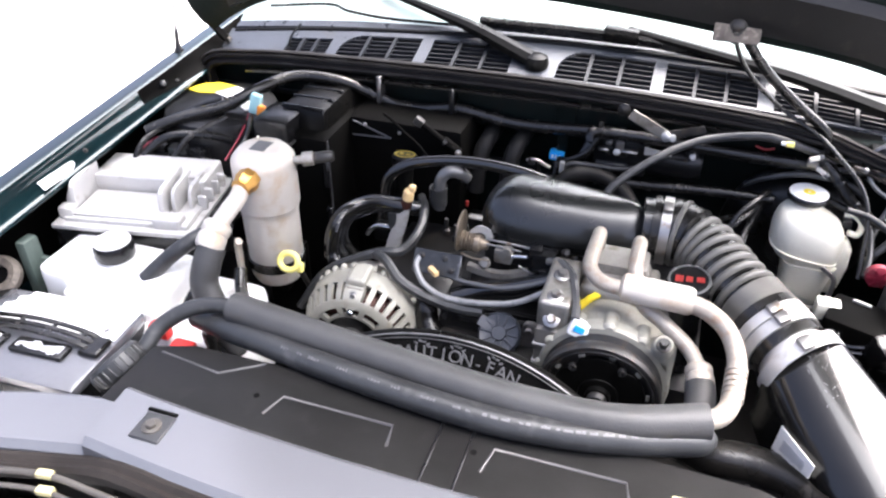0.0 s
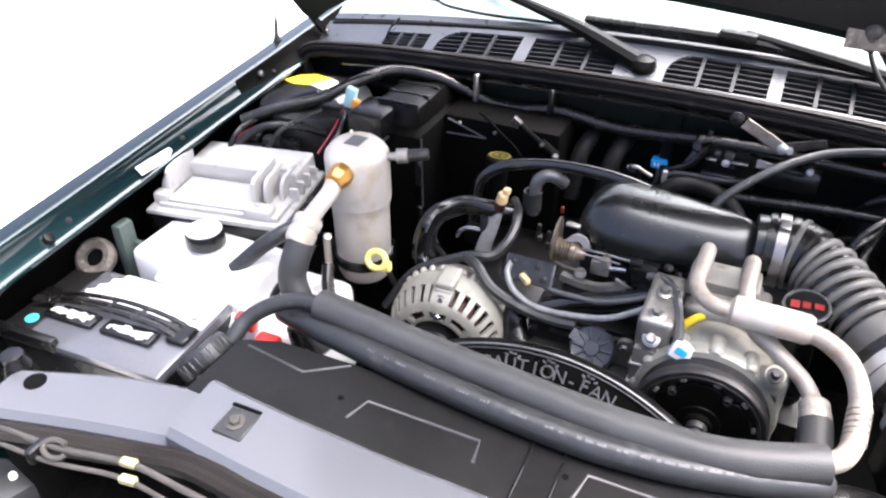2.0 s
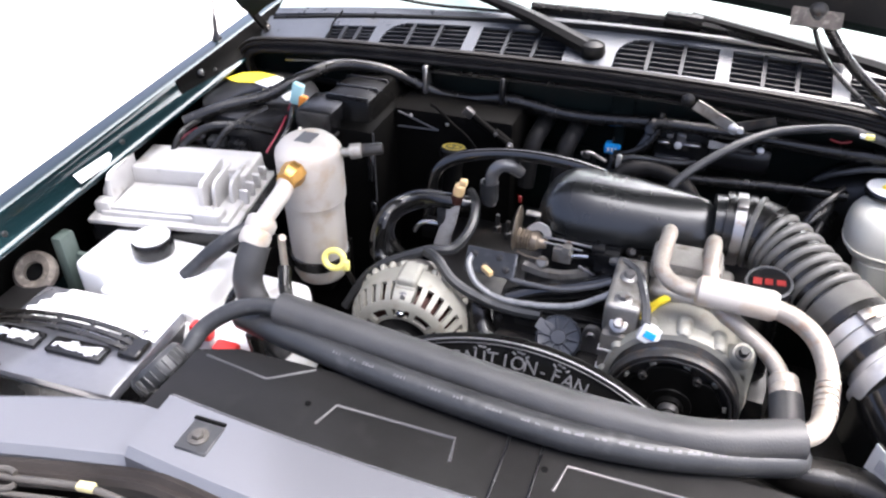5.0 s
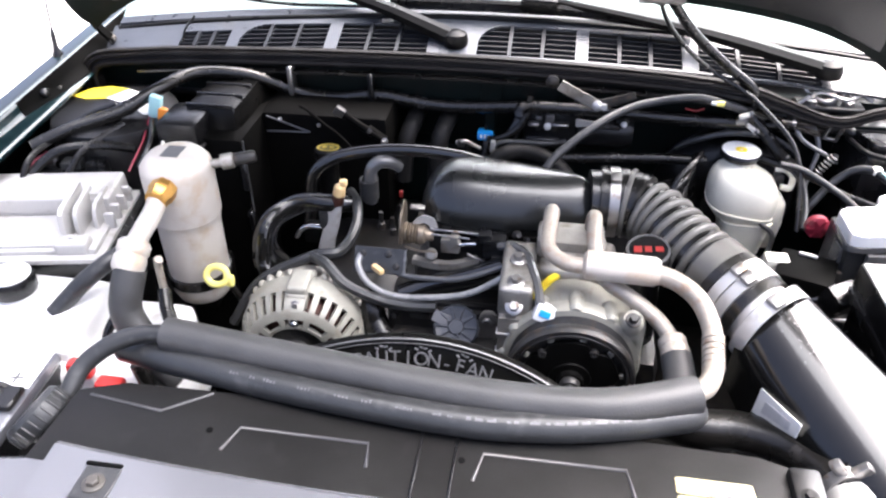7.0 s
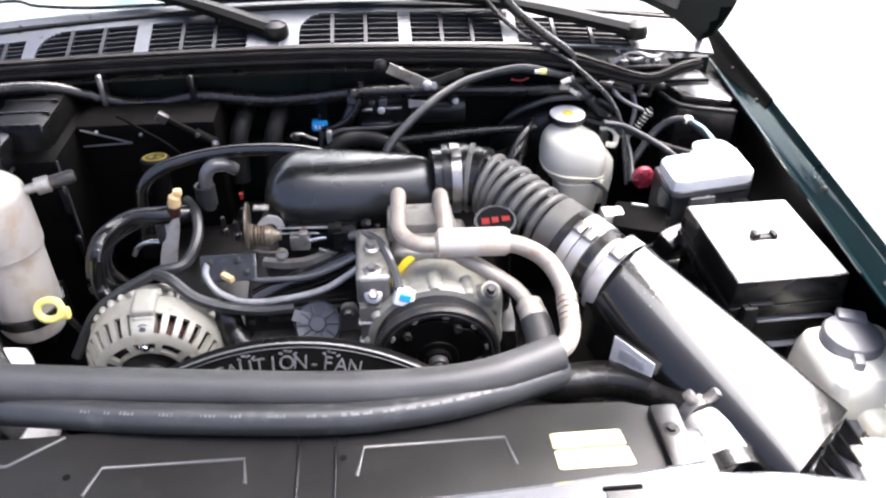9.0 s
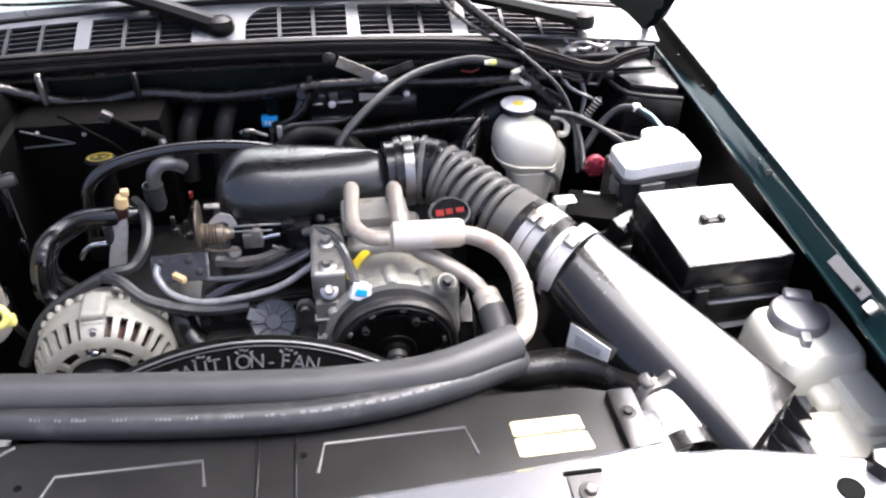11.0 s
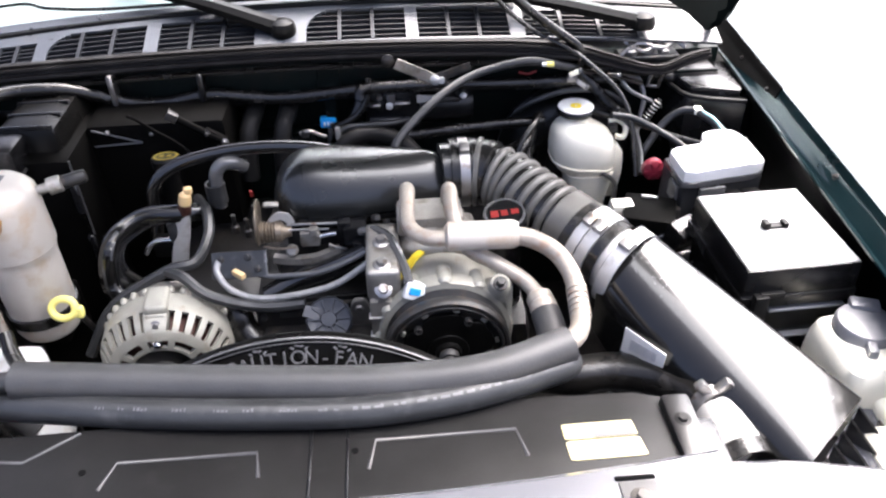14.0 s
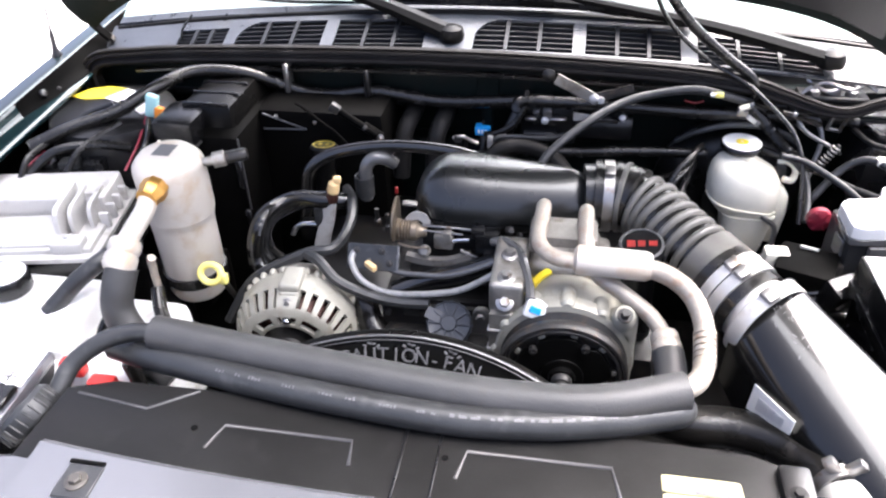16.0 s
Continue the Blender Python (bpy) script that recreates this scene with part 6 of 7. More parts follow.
RC = along((-0.405, 0.127, 0.902), (-0.72, 0.05, 0.69))
part("filler_neck", lathe([(0, -0.05), (0.024, -0.05), (0.024, 0), (0, 0)], 24, RC), M_PLASTIC, radiator)
rcap = part("fill_cap", lathe([(0, 0), (0.032, 0), (0.034, 0.003), (0.034, 0.02), (0.03, 0.025), (0, 0.026)], 36, RC), M_HOSE, radiator, "ribbed black radiator fill cap")
for k in range(24):
    part("grip", box(0.0325, 0.0353, -0.0014, 0.0014, 0.002, 0.019, 0.001, 1, m=RC @ pose(0, 0, 0, 0, 0, 15 * k)), M_HOSE, rcap)
red = single("terminal_cover", join(box(-0.415, -0.382, 0.215, 0.235, 0.83, 0.868, 0.005), box(-0.455, -0.425, 0.228, 0.245, 0.86, 0.882, 0.005)), M_RED, "red plastic battery terminal cover", "cover")

# ---------------------------------------------------------------- hoses, cables and small fittings
wire("vacuum_hose", [(-0.268, 0.60, 0.85), (-0.264, 0.61, 0.88), (-0.258, 0.62, 0.934), (-0.223, 0.63, 0.961), (-0.168, 0.64, 0.972), (-0.107, 0.64, 0.978), (-0.04, 0.63, 0.98), (0.02, 0.615, 0.975)], 0.0095, M_SHINE, "smooth black crankcase hose behind the resonator", "hose", 14)
elbow = thing("breather_elbow", "grey rubber breather elbow on a valve cover", "hose")
part("elbow", tube([(-0.17, 0.62, 0.895), (-0.168, 0.62, 0.928), (-0.166, 0.622, 0.95), (-0.155, 0.627, 0.961), (-0.14, 0.634, 0.958), (-0.13, 0.645, 0.945)], 0.0105, 14), M_CABLE, elbow)
part("cuff", lathe([(0.0115, 0), (0.0145, 0), (0.0145, 0.032), (0.0115, 0.032)], 18, Matrix.Translation((-0.171, 0.62, 0.902))), M_HOSE, elbow)
for k in range(3):
    pts = [(-0.29, 0.56 - 0.03 * k, 0.80), (-0.305, 0.53 - 0.02 * k, 0.86), (-0.292, 0.525 - 0.012 * k, 0.905 + 0.008 * k), (-0.255, 0.535, 0.93 + 0.004 * k), (-0.215, 0.56, 0.925), (-0.19, 0.60, 0.90)]
    single("heater_hose", tube(pts, 0.0105 + 0.001 * k, 14, 40, ripple=lambda i: 1.0 + 0.04 * (-1) ** i), M_SHINE, "black corrugated hose looping over the valve cover", "hose", "looped hoses", angle=60)
wire("spark_plug_loom", [(-0.33, 0.42, 0.80), (-0.289, 0.44, 0.863), (-0.217, 0.46, 0.90), (-0.178, 0.47, 0.906), (-0.168, 0.52, 0.912), (-0.18, 0.58, 0.915), (-0.205, 0.635, 0.90)], 0.0075, M_HOSE, "black sleeved loom above the alternator", "wiring loom")
wire("spark_plug_loom", [(-0.215, 0.46, 0.90), (-0.19, 0.44, 0.905), (-0.158, 0.42, 0.888), (-0.113, 0.42, 0.868), (-0.075, 0.42, 0.862), (-0.036, 0.42, 0.864)], 0.0075, M_HOSE, "black sleeved loom running to the steering reservoir", "wiring loom")
wire("grey_cable", [(-0.148, 0.475, 0.905), (-0.15, 0.458, 0.893), (-0.129, 0.44, 0.875), (-0.084, 0.43, 0.868), (-0.005, 0.42, 0.888), (0.04, 0.42, 0.915), (0.07, 0.425, 0.94)], 0.0046, M_SILVER_CABLE, "shiny grey cable curving past the throttle", "cable", 10)
wire("grey_cable", [(-0.128, 0.475, 0.89), (-0.09, 0.46, 0.883), (-0.05, 0.45, 0.888), (-0.008, 0.44, 0.90), (0.04, 0.44, 0.922), (0.075, 0.445, 0.945)], 0.0042, M_CABLE, "grey-black vacuum line curving past the throttle", "cable", 10)
wire("vacuum_hose", [(-0.09, 0.45, 0.855), (-0.05, 0.46, 0.87), (0.0, 0.46, 0.888), (0.05, 0.46, 0.912)], 0.0145, M_SHINE, "thick black vacuum hose in front of the manifold", "hose", 12)

wire("coolant_hose", [(-0.13, 0.455, 0.848), (-0.128, 0.435, 0.838), (-0.122, 0.425, 0.822), (-0.104, 0.412, 0.808), (-0.06, 0.40, 0.80)], 0.018, M_RUBBER, "thick black coolant hose below the bracket plate", "hose", 16)
front = thing("front_accessory_bracket", "black bracket with small bolts behind the fan shroud", "bracket")
part("plate", box(-0.105, 0.045, 0.432, 0.442, 0.79, 0.862, 0.003), M_BLACK_METAL, front)
part("bolt", bolt(0.005, 0.012, pose(-0.094, 0.432, 0.838, 70)), M_CLUTCH, front, "grey hexagon bolt")
part("bar", box(-0.072, -0.044, 0.42, 0.432, 0.84, 0.85, 0.002), M_CLUTCH, front)
part("ear", prism(rounded([(0.018, 0.825), (0.05, 0.825), (0.046, 0.872), (0.024, 0.872)], 2, 0.2), 0.0, 0.008, 0.002, m=Matrix(((1, 0, 0, 0), (0, 0, 1, 0.408), (0, 1, 0, 0), (0, 0, 0, 1)))), M_ALU, front, "grey cast ear")
part("ear_bolt", bolt(0.006, 0.006, pose(0.034, 0.408, 0.861, 90)), M_STEEL, front)
part("plug_tip", box(-0.004, 0.004, -0.010, 0.010, -0.004, 0.004, 0.002, m=pose(-0.121, 0.45, 0.896, 0, 0, 50)), M_TAN, front, "pale brown plug tip")

tb = thing("throttle_assembly", "aluminium throttle body with spring and linkage", "throttle")
part("housing", join(box(-0.06, 0.05, 0.50, 0.58, 0.86, 0.925, 0.008), box(-0.05, 0.04, 0.505, 0.57, 0.92, 0.938, 0.006)), M_DARK_METAL, tb)
AXD = Vector((1, 0.04, -0.05))
part("cam_plate", lathe([(0, 0), (0.029, 0), (0.031, 0.0012), (0.031, 0.0028), (0.028, 0.0042), (0.018, 0.0042), (0, 0.0042)], 32, along((-0.094, 0.49, 0.949), AXD)), M_BRONZE, tb, "brown-tinged steel cam plate")
part("spring_drum", lathe([(0, 0), (0.015, 0), (0.0155, 0.004), (0.013, 0.0055), (0.015, 0.0075), (0.013, 0.0095), (0.0148, 0.0115), (0.0128, 0.0135), (0.0145, 0.0155), (0.0125, 0.0175), (0.0142, 0.0195), (0.0135, 0.027), (0.009, 0.031), (0.007, 0.04), (0, 0.04)], 24, along((-0.09, 0.488, 0.934), AXD)), M_BRONZE, tb, "coiled return spring on its drum")
part("cable_lever", prism(rounded([(-0.082, 0.946), (-0.066, 0.962), (-0.05, 0.958), (-0.044, 0.942), (-0.05, 0.936), (-0.06, 0.95), (-0.074, 0.946)], 2, 0.2), 0.0, 0.003, 0.0008, m=Matrix(((1, 0, 0, 0), (0, 0, 1, 0.492), (0, 1, 0, 0), (0, 0, 0, 1)))), M_ALU_PALE, tb)
part("top_tab", box(-0.082, -0.062, 0.49, 0.5, 0.970, 0.974, 0.001, 1), M_ALU, tb)
part("pull_rod", tube([(-0.055, 0.488, 0.943), (-0.02, 0.487, 0.943), (0.018, 0.486, 0.942)], 0.0017, 8), M_STEEL, tb)
part("pull_rod", tube([(-0.055, 0.485, 0.937), (-0.03, 0.484, 0.9365), (0.0, 0.483, 0.936)], 0.0014, 8), M_STEEL, tb)
part("rod_block", join(box(-0.039, -0.013, 0.478, 0.495, 0.912, 0.934, 0.003), box(-0.026, -0.015, 0.476, 0.49, 0.928, 0.940, 0.002)), M_ALU, tb, "pale metal cable block")
part("bright_pin", tube([(-0.014, 0.482, 0.925), (-0.004, 0.482, 0.9275), (0.009, 0.482, 0.929)], 0.0032, 10), M_CHROME, tb)
part("vacuum_stub", tube([(-0.002, 0.478, 0.914), (0.01, 0.477, 0.909), (0.022, 0.477, 0.905)], 0.0022, 8), M_STEEL, tb)
part("idle_bolt", lathe([(0, 0), (0.0085, 0), (0.0085, 0.006), (0.006, 0.009), (0, 0.0095)], 18, pose(-0.052, 0.482, 0.906, 62)), M_ALU, tb)
part("spring_end", tube([(-0.088, 0.478, 0.918), (-0.07, 0.475, 0.915), (-0.045, 0.476, 0.914)], 0.0016, 6), M_BRONZE, tb)
part("lower_bar", sweep([(-0.078, 0.482, 0.894), (-0.05, 0.478, 0.892), (-0.02, 0.477, 0.8945), (0.012, 0.48, 0.905)], [(-0.005, -0.005), (0.005, -0.005), (0.005, 0.005), (-0.005, 0.005)], 6), M_ALU, tb, "pale cast lower bar")
part("position_sensor", join(box(0.018, 0.05, 0.468, 0.5, 0.915, 0.945, 0.005), box(0.03, 0.062, 0.46, 0.485, 0.9, 0.925, 0.004), box(0.012, 0.03, 0.472, 0.49, 0.936, 0.95, 0.003)), M_PLASTIC, tb, "black throttle position sensor and plug")
part("screw", bolt(0.0035, 0.004, pose(0.036, 0.466, 0.912, 60)), M_STEEL, tb)
for x, y, z, r in ((0.062, 0.48, 0.95, 0.006), (0.07, 0.47, 0.938, 0.005), (0.066, 0.475, 0.925, 0.006), (0.075, 0.478, 0.945, 0.004)):
    part("fitting", lathe([(0, 0), (r, 0), (r, 0.006), (r * 0.6, 0.009), (r * 0.6, 0.014), (0, 0.014)], 10, pose(x, y, z, 50, 25, 0)), M_CLUTCH, tb)
plate = thing("engine_bracket", "grey steel bracket plate with bolts", "bracket", at=pose(-0.122, 0.468, 0.898, 55))
part("plate", box(-0.036, 0.034, -0.018, 0.018, -0.002, 0.002, 0.001, 1), M_HOSE, plate)
part("turned_edge", box(0.033, 0.037, -0.018, 0.018, -0.014, 0.003, 0.001, 1), M_CABLE, plate, "pale worn edge")
for x, y in ((-0.024, 0.008), (-0.006, -0.006), (0.012, 0.009), (0.024, -0.007)):
    part("bolt", bolt(0.003, 0.004, Matrix.Translation((x, y, 0.002))), M_CLUTCH, plate)
stick = thing("fuel_rail_fitting", "bright metal fitting with a tan plastic connector", "fitting")
part("body", sweep([(-0.206, 0.56, 0.928), (-0.209, 0.558, 0.912), (-0.214, 0.556, 0.89), (-0.221, 0.553, 0.866), (-0.226, 0.55, 0.842)], [(-0.010, -0.005), (0.0, -0.008), (0.010, -0.005), (0.010, 0.004), (0.0, 0.007), (-0.010, 0.004)], 6, lambda t: 0.85 + 0.3 * t), M_ALU_PALE, stick, "bright tapered metal body")
part("tape", box(-0.232, -0.217, 0.55, 0.562, 0.882, 0.914, 0.004, m=pose(0, 0, 0)), M_HOSE, stick, "violet-grey tape wrap")
part("brown_collar", lathe([(0, 0), (0.009, 0), (0.0095, 0.006), (0.008, 0.016), (0, 0.016)], 14, along((-0.205, 0.56, 0.925), (0.25, 0, 1))), M_COPPER, stick, "brown plastic collar")
part("connector", join(lathe([(0, 0), (0.0085, 0), (0.009, 0.004), (0.008, 0.015), (0.004, 0.019), (0, 0.019)], 14, along((-0.201, 0.56, 0.94), (0.22, 0, 1))), box(-0.198, -0.187, 0.555, 0.565, 0.956, 0.966, 0.003)), M_TAN, stick)
part("chrome_elbow", tube([(-0.272, 0.556, 0.862), (-0.266, 0.557, 0.872), (-0.257, 0.558, 0.879), (-0.245, 0.558, 0.882), (-0.226, 0.558, 0.882)], 0.0042, 10), M_CHROME, stick)
part("black_body", join(box(-0.262, -0.224, 0.558, 0.585, 0.85, 0.878, 0.006)), M_GLOSS, stick)
for p in ((-0.15, 0.60, 0.86), (-0.128, 0.58, 0.865), (-0.118, 0.60, 0.875)):
    single("manifold_stud", lathe([(0, 0), (0.006, 0), (0.006, 0.01), (0.0035, 0.012), (0.0035, 0.03), (0, 0.03)], 12, Matrix.Translation(p)), M_CLUTCH, "small steel stud on the manifold", "stud", "manifold studs")
single("red_clip", box(-0.124, -0.119, 0.618, 0.622, 0.907, 0.918, 0.001), M_DULL_RED, "small red plastic clip", "clip")

# dipstick, steering cap with yellow mark
dip = thing("dipstick_handle", "yellow loop dipstick handle on a thin tube", "dipstick")
part("loop", sweep([(-0.337 + 0.015 * math.cos(a), 0.414 + 0.006 * math.sin(a), 0.888 + 0.011 * math.sin(a)) for a in [2 * math.pi * k / 10 for k in range(11)]], circle(0.0048, 10), 4), M_LEMON, dip)
part("stem", join(box(-0.326, -0.314, 0.409, 0.42, 0.873, 0.889, 0.004)), M_LEMON, dip)
part("tube", tube([(-0.32, 0.415, 0.876), (-0.318, 0.44, 0.82), (-0.30, 0.49, 0.70)], 0.004, 8), M_DARK_METAL, dip)
ycap = thing("transmission_filler_cap", "black cap with a yellow steering symbol", "cap", at=pose(-0.244, 0.66, 0.942, -10))
part("cap", lathe([(0, -0.06), (0.016, -0.06), (0.016, 0.0), (0.021, 0.002), (0.022, 0.014), (0.019, 0.018), (0, 0.018)], 28), M_GLOSS, ycap)
part("yellow_ring", lathe([(0.0145, 0.018), (0.0175, 0.018), (0.0175, 0.0187), (0.0145, 0.0187)], 28), M_FAINT_YELLOW, ycap)
for s in (-1, 1):
    part("yellow_mark", box(s * 0.0055 - 0.003, s * 0.0055 + 0.003, -0.004, 0.004, 0.018, 0.0187, 0, 1), M_FAINT_YELLOW, ycap)

# firewall fittings
conn = thing("firewall_connector", "bright blue plug on a black firewall bracket", "connector", at=(-0.012, 0.795, 0.925))
part("plug", box(-0.013, 0.013, -0.008, 0.012, 0.0, 0.015, 0.003), M_BLUE, conn)
for x in (-0.006, 0.0, 0.006):
    part("terminal", box(x - 0.0015, x + 0.0015, -0.0095, -0.007, 0.005, 0.011, 0, 1), M_WHITE, conn)
part("tail", tube([(0.0, 0.0, 0.0), (0.002, -0.01, -0.02), (-0.01, -0.02, -0.05)], 0.007, 10), M_RUBBER, conn)
part("bracket", join(box(-0.010, 0.025, 0.003, 0.008, 0.068, 0.107, 0.001, 1), box(-0.002, 0.016, 0.002, 0.007, 0.005, 0.072, 0.001, 1)), M_PAINT_SHADED, conn)
part("lead", tube([(0.0, 0.005, 0.018), (0.004, 0.01, 0.05), (0.0, 0.015, 0.09)], 0.0045, 8), M_RUBBER, conn)
wm = thing("wiper_motor", "black wiper motor with pale metal linkage", "motor", at=(0.12, 0.815, 0.96))
part("gearbox", join(box(-0.07, 0.02, -0.025, 0.03, -0.045, 0.02, 0.008), lathe([(0, 0), (0.03, 0), (0.032, 0.01), (0.032, 0.08), (0.026, 0.088), (0, 0.088)], 24, along((0.02, 0.0, -0.012), (1, 0, 0)))), M_BLACK_METAL, wm)
part("cover_plate", box(-0.064, -0.01, -0.034, -0.024, -0.032, -0.021, 0.002, 1), M_HOSE, wm)
FLAT = [(-0.0015, -0.0085), (0.0015, -0.0085), (0.0015, 0.0085), (-0.0015, 0.0085)]
part("crank_arm", sweep([(-0.016, -0.050, 0.081), (0.004, -0.050, 0.071), (0.024, -0.050, 0.061), (0.041, -0.050, 0.052)], FLAT, 4), M_ALU, wm, "pale bare metal crank arm")
part("link_arm", sweep([(0.048, -0.050, 0.053), (0.066, -0.050, 0.059), (0.083, -0.050, 0.065), (0.100, -0.050, 0.071)], FLAT, 4, lambda t: 0.9 - 0.2 * t), M_CLUTCH, wm, "dull bare metal link arm")
part("arm_joint", lathe([(0, 0), (0.010, 0), (0.0105, 0.004), (0.007, 0.006), (0.004, 0.008), (0, 0.008)], 18, pose(-0.028, -0.042, 0.083, 90)), M_DARK_METAL, wm)
part("link_joint", join(lathe([(0, 0), (0.008, 0), (0.008, 0.006), (0.004, 0.009), (0, 0.009)], 14, pose(0.044, -0.050, 0.051, 80)), lathe([(0, 0), (0.005, 0), (0.005, 0.008), (0, 0.008)], 12, pose(0.054, -0.052, 0.051, 80))), M_ALU_PALE, wm)
part("link_plate", prism([(0.014, 0.012), (0.058, 0.016), (0.05, 0.021), (0.014, 0.025)], -0.002, 0.002, m=Matrix(((1, 0, 0, 0), (0, 0, -1, -0.048), (0, 1, 0, 0), (0, 0, 0, 1)))), M_ALU_PALE, wm, "bright metal link plate")
part("motor_band", box(0.018, 0.085, -0.036, -0.03, 0.002, 0.011, 0.002, 1), M_CLUTCH, wm)
part("stud", lathe([(0, 0), (0.0055, 0), (0.0055, 0.01), (0.003, 0.012), (0, 0.012)], 10, pose(0.09, -0.03, 0.012, 70)), M_ALU_PALE, wm, "bright metal stud")
for x, z, w, h in ((-0.062, 0.002, 0.018, 0.006), (-0.034, 0.006, 0.014, 0.018), (-0.026, 0.004, 0.03, 0.005), (-0.05, 0.014, 0.01, 0.008)):
    part("terminal", box(x, x + w, -0.04, -0.026, z, z + h, 0.002, 1), M_STEEL, wm, "bright metal terminal")
part("terminal_lug", lathe([(0, 0), (0.006, 0), (0.006, 0.006), (0, 0.008)], 12, pose(-0.03, -0.036, 0.004, 80)), M_ALU_PALE, wm)
for x in (-0.045, -0.02, 0.088):
    part("bolt", bolt(0.006, 0.008, pose(x, -0.028, 0.0 if x < 0.05 else 0.015, 90)), M_DARK_METAL, wm)
heater = thing("heater_pipes", "two black heater pipes out of the firewall", "pipe")
for x in (-0.13, -0.075):
    part("pipe", tube([(x, 0.86, 0.955), (x, 0.80, 0.955), (x - 0.01, 0.765, 0.93), (x - 0.015, 0.75, 0.86)], 0.015, 14), M_PLASTIC_MATT, heater)
brk = thing("hold_down_rod", "black hold-down rod with a bright clip on the heater box", "rod")
part("rod", tube([(-0.231, 0.703, 1.002), (-0.2, 0.702, 0.981), (-0.167, 0.70, 0.96)], 0.006, 10), M_HEATER, brk)
part("bright_end", box(-0.008, 0.008, -0.005, 0.006, -0.007, 0.007, 0.002, m=pose(-0.232, 0.700, 1.004, 0, 34, 0)), M_CLUTCH, brk)
part("foot", box(-0.018, 0.018, -0.004, 0.006, -0.008, 0.008, 0.003, m=pose(-0.176, 0.703, 0.965, 0, 34, 0)), M_HEATER, brk)
part("bolt", bolt(0.0035, 0.005, pose(-0.162, 0.698, 0.958, 80)), M_STEEL, brk)
part("bolt", bolt(0.003, 0.004, pose(-0.186, 0.698, 0.974, 80)), M_CLUTCH, brk)
wire("vacuum_line", [(-0.30, 0.712, 1.003), (-0.287, 0.706, 1.0), (-0.261, 0.704, 0.979), (-0.235, 0.70, 0.962), (-0.215, 0.69, 0.948)], 0.0024, M_HEATER, "thin black vacuum line across the heater box", "hose", 8)
wire("wiper_lead", [(0.059, 0.775, 1.016), (0.057, 0.77, 0.987), (0.041, 0.766, 0.96), (0.015, 0.764, 0.944), (-0.005, 0.775, 0.935)], 0.0052, M_RUBBER, "black sleeved lead of the wiper motor", "cable", 10)
wire("vacuum_line", [(0.004, 0.755, 0.93), (0.02, 0.757, 0.94), (0.05, 0.76, 0.941), (0.095, 0.768, 0.938), (0.12, 0.785, 0.935)], 0.0046, M_HOSE, "grey line curving below the wiper motor", "hose", 10)
clampb = thing("line_clamp", "small bright clamp holding two thin lines", "clamp", at=(-0.035, 0.75, 0.935))
part("strap", tube([(-0.02, 0.0, 0.003), (-0.004, -0.002, 0.007), (0.008, 0.0, 0.0), (0.02, 0.002, -0.006)], 0.003, 8), M_STEEL, clampb)
part("saddle", box(-0.018, -0.006, -0.004, 0.004, -0.004, 0.008, 0.002), M_CLUTCH, clampb)
part("post", box(0.036, 0.044, -0.003, 0.004, -0.012, 0.01, 0.002), M_ALU_PALE, clampb, "pale metal post")
part("stem", tube([(0.0, 0.002, 0.0), (0.0, 0.01, -0.03), (-0.005, 0.012, -0.08)], 0.003, 8), M_DARK_METAL, clampb)

wire("throttle_cable", [(0.085, 0.63, 0.925), (0.099, 0.660, 0.963), (0.156, 0.710, 0.998), (0.209, 0.750, 1.015), (0.255, 0.765, 1.024), (0.312, 0.765, 1.033), (0.362, 0.772, 1.021), (0.42, 0.785, 1.0)], 0.0065, M_HOSE, "grey-black throttle cable arching over the engine", "cable", 12)
wire("vacuum_hose", [(-0.02, 0.72, 0.90), (0.007, 0.75, 0.912), (0.06, 0.76, 0.917), (0.125, 0.76, 0.918), (0.258, 0.77, 0.923), (0.346, 0.78, 0.919)], 0.0085, M_RUBBER, "black vacuum hose to the brake booster", "hose", 12)
wire("heater_hose", [(-0.01, 0.73, 0.88), (0.02, 0.74, 0.925), (0.06, 0.75, 0.93), (0.11, 0.74, 0.915), (0.15, 0.70, 0.88)], 0.013, M_PLASTIC_MATT, "black coolant hose behind the resonator", "hose", 12)
wire("hood_cable", [(0.236, 0.757, 1.2), (0.26, 0.765, 1.165), (0.297, 0.775, 1.122), (0.35, 0.785, 1.077), (0.388, 0.782, 1.05), (0.398, 0.782, 1.03), (0.40, 0.79, 1.0)], 0.0075, M_RUBBER, "black sleeved cable hanging from the hood lamp", "cable", 12)
wire("hood_cable", [(0.226, 0.757, 1.2), (0.244, 0.766, 1.155), (0.274, 0.775, 1.115), (0.32, 0.783, 1.075), (0.375, 0.775, 1.046), (0.40, 0.77, 1.03), (0.454, 0.75, 0.983), (0.473, 0.72, 0.943), (0.473, 0.68, 0.90), (0.472, 0.66, 0.875)], 0.0035, M_RUBBER, "thin black cable hanging from the hood lamp", "cable", 8)
wire("brake_lead", [(0.41, 0.79, 0.945), (0.429, 0.78, 0.932), (0.483, 0.75, 0.927), (0.537, 0.70, 0.921), (0.57, 0.65, 0.93)], 0.006, M_RUBBER, "black lead from the booster to the module", "cable", 10)
wire("brake_lead", [(0.485, 0.70, 0.88), (0.495, 0.70, 0.90), (0.524, 0.72, 0.93), (0.55, 0.722, 0.952), (0.575, 0.71, 0.957), (0.60, 0.68, 0.945), (0.61, 0.65, 0.935)], 0.006, M_HOSE, "grey sleeved lead looping into the module", "cable", 10)
